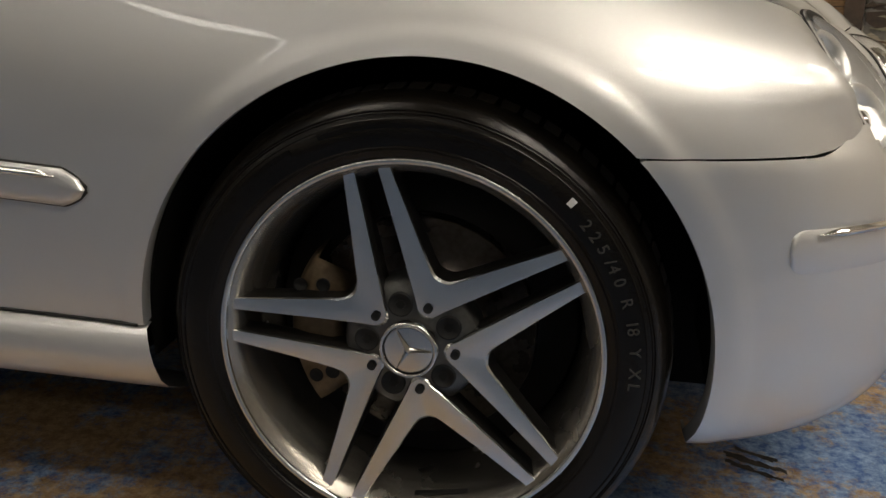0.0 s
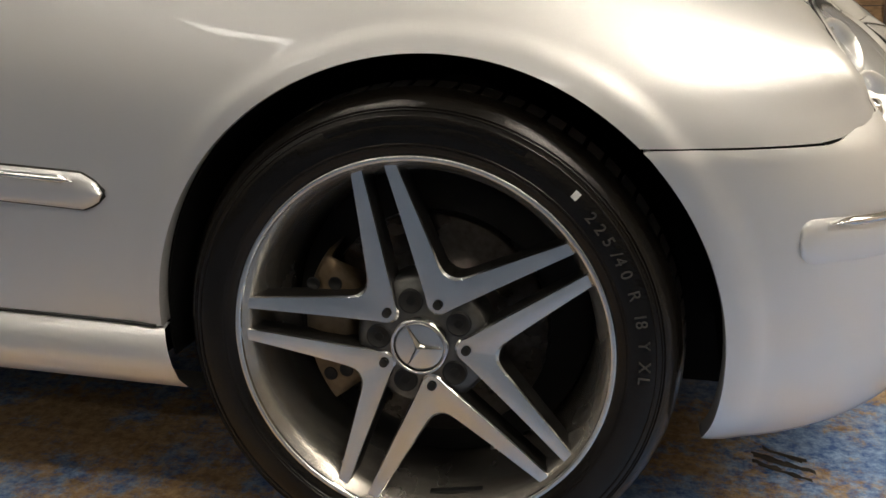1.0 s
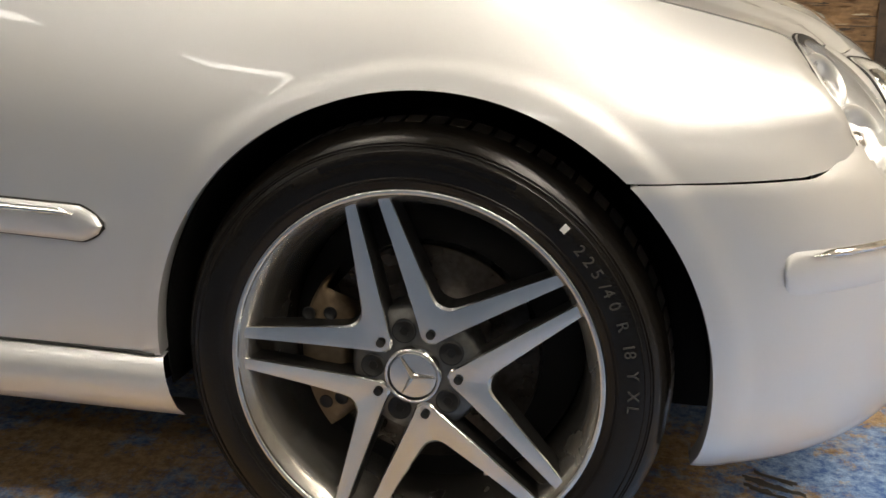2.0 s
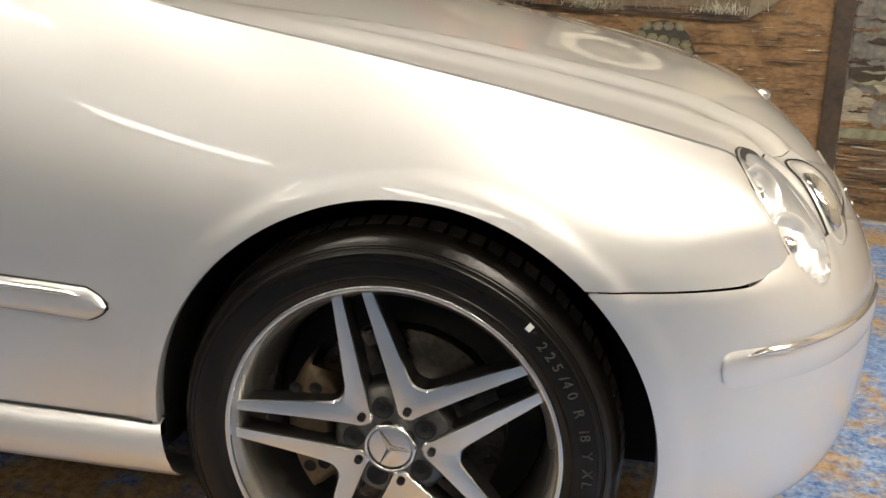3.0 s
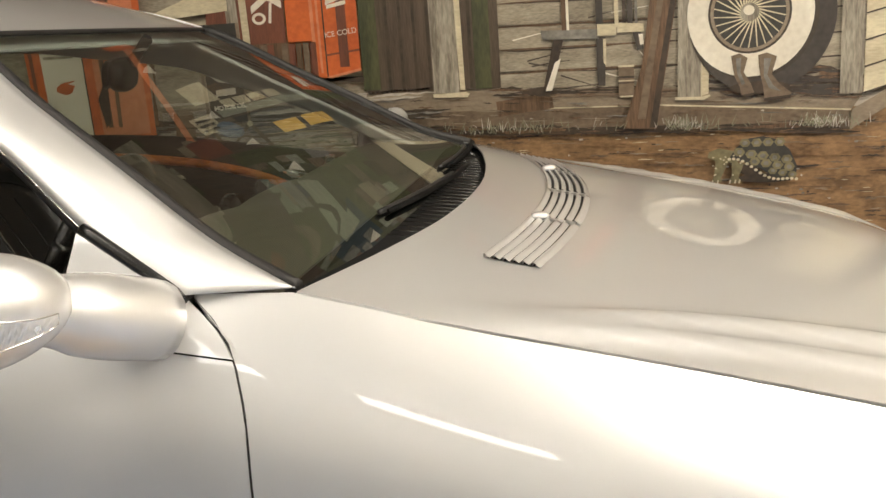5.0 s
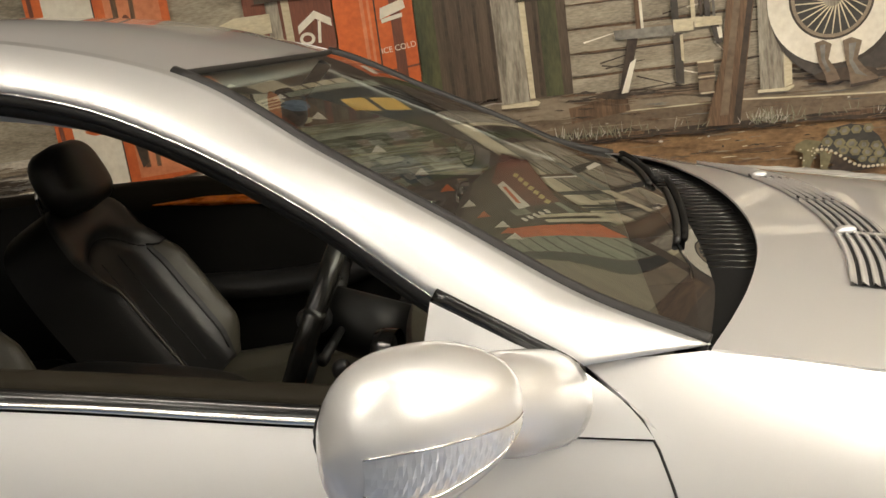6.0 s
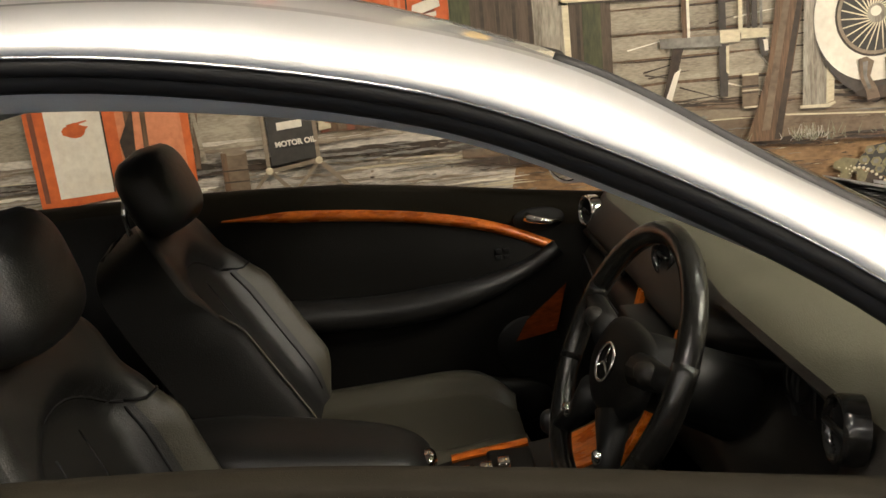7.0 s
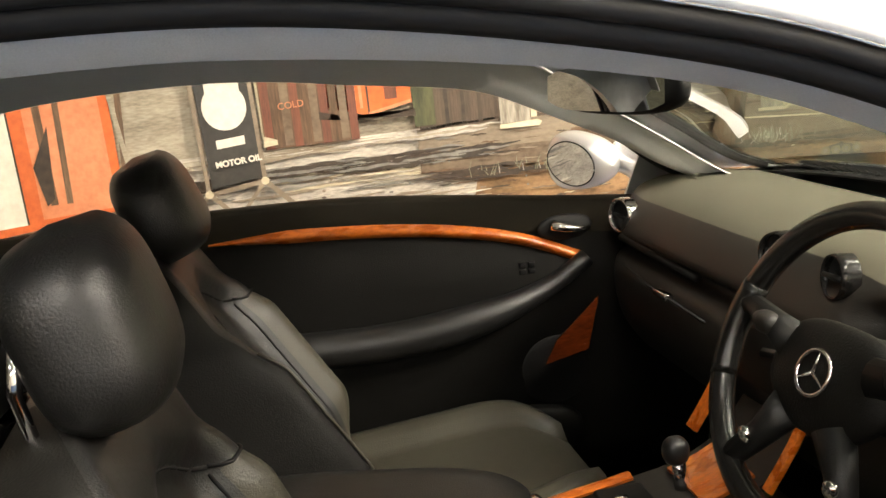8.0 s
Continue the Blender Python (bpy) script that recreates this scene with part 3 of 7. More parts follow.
def build_car():
    car = thing("car", "silver metallic two-door coupe with open side windows, parked indoors", "car")
    for side in (1, -1):
        # front wing
        outline = [(float(door_front(z)) + 0.002, z) for z in np.linspace(0.3225, 0.868, 28)] + [(-0.632, 0.898), (-0.655, 0.925), (-0.69, 0.9555), (-0.62, 0.9555), (-0.552, 0.9535)]
        outline = [(x, z) for x, z in outline] + [(x, float(ref_z(x)) - 0.002) for x in np.linspace(-0.53, 0.452, 40)]
        outline += [(0.480, 0.70), (0.505, 0.67), (0.53, 0.64), (0.54, 0.6075), (0.52, 0.6015), (0.50, 0.593), (0.475, 0.5825), (0.45, 0.5785)]
        skin = flip(arch_panel(dense(outline, 0.012), ARCH_X, 1, radians(179.6), radians(46.4), 30))
        nose = nose_upper()
        if side > 0:
            fit_lamp([v.co for v in skin.verts] + [v.co for v in nose.verts])
        wing = part("front_wing", sided(cut_lamp(skin), side), M["paint"], car, thick=0.004)
        # front bumper half with rubbing strip
        bum = part("front_bumper", sided(cut_lamp(bumper(1)), side), M["paint"], car, thick=0.004)
        part("nose_panel", sided(cut_lamp(nose), side), M["paint"], car)
        rows = []
        for j in range(49):
            s = 0.232 + (0.80 - 0.232) * (j / 48) ** 1.5
            end = math.sqrt(max(0.0, 1 - (1 - min(1.0, j / 6)) ** 2))
            row = []
            for k in range(9):
                w = k / 8
                z = 0.4700 + (w - 0.5) * 0.062 * end
                row.append(bumper_point(s, z, 0.013 * math.sin(math.pi * (0.04 + 0.92 * w)) ** 0.4 - 0.004))
            rows.append(row)
        back = []
        for r in rows:
            m = Vector(r[4])
            n = Vector((m.x - 0.2, (m.y - YC) * 0.9, 0)).normalized()
            back.append([tuple(m + (Vector(q) - m) * 1.07 - n * (0.0065 if 0 < k < 8 else 0.004)) for k, q in enumerate(r)])
        part("strip_gap", sided(grid(back), side), M["seal"], bum)
        st = part("bumper_strip", sided(grid(rows), side), M["paint"], car, "body-coloured rubbing strip")
        rows = []
        for j in range(37):
            s = 0.272 + (0.72 - 0.272) * j / 36
            row = []
            for k in range(5):
                w = k / 4
                z = 0.4915 + (w - 0.5) * 0.011 * min(1, (j + 0.3) / 3)
                row.append(bumper_point(s, z, 0.0085 + 0.005 * math.sin(math.pi * w)))
            rows.append(row)
        part("chrome_insert", sided(grid(rows), side), M["chrome"], st, "chrome insert")
        # door skin
        rows = []
        for i in range(31):
            v = i / 30
            row = []
            for j in range(49):
                u = j / 48
                zb = 0.3265
                x = float(door_front(min(0.868, zb + v * 0.55))) - 0.0015
                x = x + (DOOR_REAR - x) * u
                zt = float(belt_z(x)) - 0.002
                z = zb + 0.012 * u + (zt - zb - 0.012 * u) * v
                if j == 0:
                    x = float(door_front(min(0.868, z))) - 0.0015
                row.append((x, flank_y(x, z), z))
            rows.append(row)
        door = part("door", sided(flip(grid(rows)), side), M["paint"], car, thick=0.004)
        # dark shut line between wing, door and mirror base
        line = [(float(door_front(z)), z) for z in np.linspace(0.335, 0.868, 26)] + [(-0.633, 0.898), (-0.656, 0.925), (-0.689, 0.953)]
        part("shut_line", sided(tube([(x, flank_y(x, z) + 0.0006, z) for x, z in line], 0.0017, 6), side), M["seal"], door)
        # side moulding over door and wing
        for nm, xa, xb, par, tip in (("wing_moulding", -0.598, -0.408, wing, True), ("door_moulding", DOOR_REAR + 0.005, -0.604, door, False)):
            xs = np.linspace(xa, xb, 26)
            def lo(x, tip=tip, xb=xb):
                c = 0.4985 - 0.05 * (x + 0.42)
                k = min(1, max(0, (xb - x) / 0.03)) ** 0.5 if tip else 1
                return c - 0.0235 * k
            def hi(x, tip=tip, xb=xb):
                c = 0.4985 - 0.05 * (x + 0.42)
                k = min(1, max(0, (xb - x) / 0.03)) ** 0.5 if tip else 1
                return c + 0.0235 * k
            xg = np.linspace(xa, xb + (0.003 if tip else 0), 40)
            gap = strip_rows(xg, lambda x: lo(min(x, xb - 1e-4)) - 0.0026, lambda x: hi(min(x, xb - 1e-4)) + 0.0026, 0.0022, 3)
            part("moulding_gap", sided(grid(gap), side), M["seal"], par)
            part(nm, sided(grid(strip_rows(xs, lo, hi, 0.010)), side), M["paint"], par, "body-coloured side moulding")
            xs2 = np.linspace(xa, xb - (0.035 if tip else 0), 26)
            bm = grid([[(x, flank_y(x, hi(x)) - 0.0085 - 0.004 * math.sin(math.pi * k / 4), 0.513 - 0.05 * (x + 0.42) + 0.010 * (k / 4 - 0.5) * (min(1, max(0.1, (xb - 0.035 - x) / 0.02)) if tip else 1)) for k in range(5)] for x in xs2])
            part("chrome_insert", sided(bm, side), M["chrome"], par, "chrome insert")
        # sill
        rows = []
        for x in np.linspace(-2.36, -0.348, 60):
            rows.append([(x + (0.0045 if x > -0.36 else 0) * k, y, z + 0.0115 * (-0.36 - x) * 0.9) for k, (y, z) in enumerate(((0.02, 0.318), (-0.002, 0.3165), (-0.010, 0.306), (-0.015, 0.29), (-0.016, 0.272), (-0.010, 0.25), (0.004, 0.233), (0.03, 0.222), (0.10, 0.21)))])
        part("sill", sided(flip(grid(rows)), side), M["paint"], car)
        part("sill_gap", sided(tube([(x, flank_y(x, 0.325) - 0.0002, 0.3205 + 0.0104 * (-0.36 - x)) for x in np.linspace(-2.36, -0.356, 40)], 0.0022, 6), side), M["seal"], car)
        # rear quarter
        outline = [(-1.979, 0.338), (-1.979, 0.7), (-1.979, float(belt_z(-1.979)))] + [(x, float(deck_z(x))) for x in np.linspace(-2.05, -3.70, 30)] + [(-3.78, 0.80), (-3.80, 0.6), (-3.79, 0.4), (-3.70, 0.26), (-3.4, 0.24), (-3.055, 0.235)]
        part("rear_quarter", sided(flip(arch_panel(dense(outline, 0.04), REAR_X, 1, radians(3), radians(194), 14)), side), M["paint"], car, thick=0.004)
        # pillar and roof rail
        part("roof_rail", sided(rail(1), side), M["paint"], car, thick=0.003, crisp=False)
        # window surround: chrome line, black seal and inner trim along the opening
        for nm, mt, off, rad in (("chrome_line", "chrome", (0, -0.001, -0.004), 0.0018), ("window_seal", "seal", (0, 0.010, -0.012), 0.011), ("inner_seal", "seal", (0, 0.034, -0.025), 0.016)):
            pts = [tuple(Vector(rail_out(t)) + Vector(off)) for t in np.linspace(0, 11, 70)]
            part(nm, sided(tube(pts, rad, 8), side), M[mt], car)
        # waist trim
        xs = np.linspace(-2.62, -0.86, 50)
        part("belt_chrome", sided(tube([(x, flank_y(x, belt_z(x)) + 0.001, float(belt_z(x)) + 0.006) for x in xs], 0.005, 8), side), M["chrome"], car)
        rows = [[(x, flank_y(x, belt_z(x)) + dy, float(belt_z(x)) + dz) for dy, dz in ((0.0, 0.004), (0.003, 0.012), (0.007, 0.018), (0.013, 0.021), (0.019, 0.019), (0.024, 0.014))] for x in xs]
        part("belt_seal", sided(flip(grid(rows)), side), M["gloss_seal"], car)
        rows = [[(x, flank_y(x, belt_z(x)) + dy, float(belt_z(x)) + dz) for dy, dz in ((0.023, 0.012), (0.025, 0.021), (0.031, 0.025), (0.055, 0.026), (0.068, 0.023), (0.073, 0.015), (0.073, -0.05))] for x in xs]
        part("belt_pad", sided(flip(grid(rows)), side), M["belt"], car, "dull padded window sill")
        # mirror sail panel
        def sail(u, v):
            a = Vector((-0.6225, 0, 0.8765)).lerp(Vector((-0.885, 0, 0.9105)), u)
            a.z = float(belt_z(a.x)) + 0.0005
            b = Vector((-0.696, 0, 0.950)).lerp(Vector((-0.852, 0, 1.040)), u)
            p = a.lerp(b, v)
            p.x += 0.010 * math.sin(math.pi * v) * (1 - u)
            y = 0.060 + (p.z - 0.877) * 0.36 - 0.003
            k = max(smooth01(1 - u * 2.6), smooth01(1 - v * 2.5))
            return (p.x, y * (1 - k) + (flank_y(p.x, p.z) - 0.001) * k, p.z)
        part("mirror_sail", sided(flip(grid([[sail(i / 12, j / 10) for j in range(11)] for i in range(13)])), side), M["paint"], car, thick=0.006)
        part("sail_seal", sided(tube([(-0.690 - 0.158 * u, 0.086 + 0.034 * u, 0.953 + 0.093 * u) for u in np.linspace(0, 1, 12)], 0.0095, 8), side), M["gloss_seal"], car)
        door_mirror(door, side)
        # wheel-well liners
        for cx in (0.0, REAR_X):
            rows = []
            ax = ARCH_X if cx == 0.0 else cx
            for j in range(49):
                a = math.radians(-8 + 196 * j / 48)
                rows.append([(ax + (R_ARCH + 0.006) * math.cos(a), y, WHEEL_Z + (R_ARCH + 0.006) * math.sin(a)) for y in (0.028, 0.15, 0.34)])
            part("wheel_well", sided(grid(rows), side), M["well"], car, thick=0.003)
            part("well_back", sided(box(cx - 0.40, cx + 0.40, 0.335, 0.345, 0.16, 0.66), side), M["well"], car, smooth=False)
        headlamp(car, side)
    # bonnet, glass, roof, tail
    bon = part("bonnet", flip(grid([[bonnet_point(i / 60, -1 + 2 * j / 80) for j in range(81)] for i in range(61)])), M["paint"], car, thick=0.004)
    bonnet_vents(bon)
    glass = part("windscreen", across(rail_in, roof_centre, 0.02, 4.0, 30, 32, -0.004), M["glass"], car, thick=0.0, label="raked windscreen reflecting the hall")
    glass.visible_shadow = False
    for side in (1, -1):
        part("windscreen_seal", sided(tube([tuple(Vector(rail_in(t)) + Vector((0, 0.008, -0.001))) for t in np.linspace(0, 4, 40)], 0.0115, 10), side), M["seal"], glass)
    e4, c4 = Vector(rail_in(4)), Vector(roof_centre(4))
    hdr = [(e4.x + (c4.x - e4.x) * (1 - abs(v) ** 2.2), YC + v * (YC - e4.y), e4.z + (c4.z - e4.z) * (1 - abs(v) ** 2.2) - 0.002 - LEAN * (v + 1) / 2) for v in np.linspace(-1, 1, 33)]
    part("header_seal", tube(hdr, 0.005, 8), M["seal"], glass)
    part("roof", across(rail_in, roof_centre, 4.0, 8.0, 36, 48, box=4.0), M["paint"], car, thick=0.004)
    rear = part("rear_window", across(rail_in, roof_centre, 8.03, 10.9, 16, 24, -0.004), M["glass"], car)
    rear.visible_shadow = False
    rows = []
    for x in np.linspace(-3.02, -3.79, 14):
        sy = flank_y(max(x, -3.74), float(deck_z(x)))
        rows.append([(x - 0.04 * (1 - abs(v) ** 2), YC + v * (YC - sy), float(deck_z(x)) + 0.03 * (1 - abs(v) ** 2.4)) for v in np.linspace(-1, 1, 25)])
    part("boot_lid", grid(rows), M["paint"], car, thick=0.004)
    rows = []
    for z in np.linspace(0.24, 0.94, 16):
        rows.append([(-3.80 - 0.04 * math.sin(math.pi * (z - 0.2) / 0.8) - 0.05 * (1 - v * v) + 0.06 * abs(v) ** 6, YC + v * 0.60, z) for v in np.linspace(-1, 1, 21)])
    part("rear_panel", grid(rows), M["paint"], car, thick=0.004)
    # scuttle below the windscreen, running back under the glass
    rows = []
    for v in np.linspace(-0.985, 0.985, 41):
        x, y, z = bonnet_point(0.0, v)
        k = 1 - abs(v) ** 2.2
        rows.append([(x + 0.02, y, z - 0.022), (x - 0.005, y, z - 0.020), (x - 0.012 - 0.045 * k, y, z - 0.016), (x - 0.016 - 0.11 * k, y, z - 0.014)])
    cowl = part("scuttle", grid(rows), M["scuttle"], car, thick=0.004, label="black plastic scuttle below the windscreen")
    for v in np.linspace(-0.60, 0.86, 38):
        x, y, z = bonnet_point(0.0, float(v))
        k = 1 - abs(v) ** 2.2
        part("cowl_rib", tube([(x - 0.004, y, z - 0.0165), (x - 0.014 - 0.03 * k, y + 0.004, z - 0.0135), (x - 0.016 - 0.075 * k, y + 0.010, z - 0.0115)], 0.0022, 6), M["gloss_seal"], cowl)
    for y0, y1 in ((0.52, 1.08), (1.00, 1.50)):
        pts = []
        for k in np.linspace(0, 1, 14):
            y = y1 + (y0 - y1) * k
            a = abs(y - YC) / (YC - 0.118)
            up = 0.004 + 0.034 * k
            pts.append((-0.549 + 0.087 * (1 - a**2.2) - up, y, 0.964 + 0.45 * up - LEAN * y / 1.72))
        w = part("wiper", tube(pts, [0.009 - 0.004 * k for k in np.linspace(0, 1, 14)], 8), M["scuttle"], car, "black windscreen wiper")
        part("blade", tube([(p[0] - 0.014, p[1] - 0.02, p[2] + 0.002) for p in pts[2:]], 0.005, 6), M["seal"], w)
    # low grille across the nose
    def front(v, z):
        p = nose_point(1 - 0.095 * abs(v), 0.505 + 0.088 * z)
        return (p[0] + 0.006, p[1] if v < 0 else 2 * YC - p[1], p[2])
    vs = np.linspace(-1, 1, 25)
    g = part("grille", grid([[front(v, z) for v in vs] for z in np.linspace(0.0, 1.0, 6)]), M["black"], car, thick=0.004)
    for z in (0.1, 0.37, 0.63, 0.9):
        part("grille_bar", tube([front(v, z) for v in vs], 0.004, 6), M["chrome"], g)
    part("bonnet_badge", ring(tuple(Vector(bonnet_point((0.545 - float(bonnet_rear(0))) / (0.668 - float(bonnet_rear(0))), 0.0)) + Vector((0, 0, 0.002))), (0.35, 0, 1), [(0.0, 0.006), (0.018, 0.005), (0.026, 0.0), (0.026, -0.01)], 24), M["chrome"], bon, "small round chrome badge")
    # dark inner body under the skins
    part("engine_bay", box(-0.62, 0.50, 0.36, 2 * YC - 0.36, 0.18, 0.64), M["well"], car, smooth=False)
    part("bulkhead", box(-0.72, -0.64, 0.12, 2 * YC - 0.12, 0.2, 0.90), M["well"], car, smooth=False)
    part("floor_pan", box(-3.3, -0.64, 0.06, 2 * YC - 0.06, 0.205, 0.235), M["well"], car, smooth=False)
    part("boot_bulkhead", box(-2.75, -2.70, 0.10, 2 * YC - 0.10, 0.235, 0.95), M["carpet"], car, smooth=False)
    part("parcel_shelf", box(-3.05, -2.55, 0.14, 2 * YC - 0.14, 0.96, 0.985), M["carpet"], car, smooth=False)
    for side in (1, -1):
        part("inner_wing", sided(box(-0.62, -0.40, 0.05, 0.37, 0.24, 0.70), side), M["well"], car, smooth=False)
    return car


def door_mirror(door, side):
    """Swept door mirror on a short arm, with a clear indicator along its lower front edge."""
    turn = Matrix.Rotation(radians(-42 if side > 0 else -24), 3, "Z") @ Matrix.Rotation(radians(-5), 3, "X")
    c = Vector((-0.842, -0.122, 1.006) if side > 0 else (-0.917, -0.104, 0.986))
    rows = []
    for i in range(25):
        b = -1 + 2 * i / 24
        k = (1 - abs(b) ** 2.6) ** 0.5
        row = []
        for j in range(40):
            a = 2 * math.pi * j / 40
            w = math.cos(a)
            x = (0.075 if w > 0 else 0.045) * math.copysign(abs(w) ** 0.85, w) * k
            z = 0.074 * math.copysign(abs(math.sin(a)) ** 0.85, math.sin(a)) * k * (0.94 - 0.22 * b)
            row.append(tuple(turn @ Vector((max(x, -0.034), b * 0.105, z + 0.006 * b)) + c))
        rows.append(row)
    shell = part("mirror", sided(outward(grid(rows, True)), side), M["paint"], door, "silver door mirror with clear indicator lens")
    arm = spline([0, 1, 2, 3], [(-0.820, -0.085, 0.998), (-0.800, -0.050, 0.984), (-0.770, 0.005, 0.958), (-0.735, 0.085, 0.925)])
    part("mirror_arm", sided(tube([tuple(q) for q in (arm(t) for t in np.linspace(0, 3, 16))], [0.050 - 0.005 * math.sin(math.pi * min(1, t / 1.6)) + 0.006 * smooth01((t - 1.0) / 1.2) for t in np.linspace(0, 3, 16)], 24), side), M["paint"], door)
    def shell_at(t, a, up):
        k = (1 - abs(t) ** 2.6) ** 0.5
        w, s = math.cos(a), math.sin(a)
        r = 1 + up
        return tuple(turn @ Vector((0.075 * math.copysign(abs(w) ** 0.85, w) * k * r, t * 0.105, 0.074 * math.copysign(abs(s) ** 0.85, s) * k * (0.94 - 0.22 * t) * r + 0.006 * t)) + c)
    ts = np.linspace(-0.88, 0.70, 52)
    part("indicator", sided(outward(grid([[shell_at(t, a, 0.012 + (0.012 if (i // 2 + j) % 2 and 0 < j < 5 else 0.0)) for j, a in enumerate(np.linspace(radians(-27 + 5 * (t + 0.88)), radians(9 - 8 * (t + 0.88)), 6))] for i, t in enumerate(ts)])), side), M["lamp_bowl"], shell, "clear indicator lens", smooth=False)
    part("lens_edge", sided(tube([shell_at(t, radians(9 - 8 * (t + 0.88)), 0.015) for t in ts] + [shell_at(t, radians(-27 + 5 * (t + 0.88)), 0.015) for t in ts[::-1]], 0.0010, 6), side), M["chrome"], shell)
    edge = (-0.0325, 0.088, 0.056, 0.0028) if side > 0 else (-0.0345, 0.080, 0.053, 0.0018)
    g = grid([[tuple(turn @ Vector((-0.0352, b * edge[1] * 0.985 * math.sqrt(max(0, 1 - (z / edge[2]) ** 2)), z)) + c) for b in np.linspace(-1, 1, 9)] for z in np.linspace(-0.98 * edge[2], 0.98 * edge[2], 15)])
    part("mirror_glass", sided(outward(g), side), M["mirror"], shell, "mirror glass")
    rim = [tuple(turn @ Vector((edge[0], edge[1] * math.cos(a), edge[2] * math.sin(a))) + c) for a in np.linspace(0, 2 * math.pi, 41)]
    part("bezel", sided(tube(rim, edge[3], 8, False), side), M["black"], shell, "black glass bezel")


def inner_lamp_disc(rings):
    """Oval skin on the nose beside the main lamp; rings are (share of the radius, height)."""
    n = Vector((0.72, -0.42, 0.55)).normalized()
    rows = []
    for r, up in rings:
        row = []
        for t in np.linspace(0, 2 * math.pi, 48, endpoint=False):
            j, h = 0.435 + 0.078 * r * math.cos(t) + 0.03 * r * math.sin(t), 0.30 + 0.60 * r * math.sin(t)
            p = nose_skin(j, h) if h > 0 else Vector(nose_point(0.33 + 0.67 * j, 0.6085 + 0.09 * h))
            row.append(tuple(p + n * up))
        rows.append(row)
    return rows


def headlamp(car, side):
    """Twin-oval headlamp: a main and an inner bowl with reflectors, bulbs and clear lenses."""
    lamp = part("headlamp", sided(lamp_disc([(1.05, -0.001), (1.04, 0.003), (0.97, 0.004), (0.93, 0.000), (0.84, -0.014), (0.6, -0.026), (0.3, -0.030), (0.02, -0.030)]), side), M["lamp_bowl"], car, "clear-lensed twin-oval headlamp", thick=0.002)
    lens = part("lens", sided(lamp_disc([(0.02, 0.014), (0.3, 0.0132), (0.55, 0.0115), (0.78, 0.009), (0.92, 0.0065), (1.0, 0.004)]), side), M["lens"], lamp, "clear lens")
    lens.visible_shadow = False
    part("lamp_gap", sided(tube([lamp_point(1.045, t, 0.001) for t in np.linspace(0, 2 * math.pi, 65)], 0.0022, 6, False), side), M["seal"], lamp)
    # dark strip painted as the shadow under the wing's edge, atop the lamp
    part("shade_strip", sided(outward(grid([[lamp_point(r, t, 0.006) for r in (0.93, 1.03)] for t in np.linspace(radians(150), radians(205), 16)])), side), M["seal"], lamp)
    for off, r in ((-0.044, 0.036), (0.040, 0.043)):
        q = LAMP_C + LAMP_L * off + LAMP_N * (lamp_skin(off, 0.0) - 0.020)
        part("reflector", sided(outward(ring(q, LAMP_N, [(0.006, -0.030), (r * 0.35, -0.026), (r * 0.65, -0.016), (r * 0.88, -0.002), (r, 0.008), (r + 0.004, 0.006), (r + 0.004, -0.01)], 40)), side), M["lamp_bowl"], lamp)
        part("bulb", sided(ring(q, LAMP_N, [(0.0, 0.006), (r * 0.25, 0.004), (r * 0.36, -0.004), (r * 0.38, -0.025)], 24), side), M["chrome"], lamp)
    part("inner_bowl", sided(outward(grid(inner_lamp_disc([(1.0, 0.002), (0.92, 0.006), (0.84, 0.003), (0.5, 0.0015), (0.04, 0.001)]), True)), side), M["lamp_bowl"], lamp)
    clear = part("inner_lens", sided(outward(grid(inner_lamp_disc([(0.98, 0.004), (0.85, 0.011), (0.6, 0.016), (0.3, 0.019), (0.03, 0.020)]), True)), side), M["lens"], lamp, "clear lens")
    clear.visible_shadow = False
    edge = inner_lamp_disc([(1.03, 0.001)])[0]
    part("inner_gap", sided(tube(edge + edge[:1], 0.0020, 6, False), side), M["seal"], lamp)
    part("inner_reflector", sided(outward(grid(inner_lamp_disc([(0.62, 0.004), (0.56, 0.010), (0.48, 0.010), (0.30, 0.004), (0.05, 0.002)]), True)), side), M["chrome"], lamp)


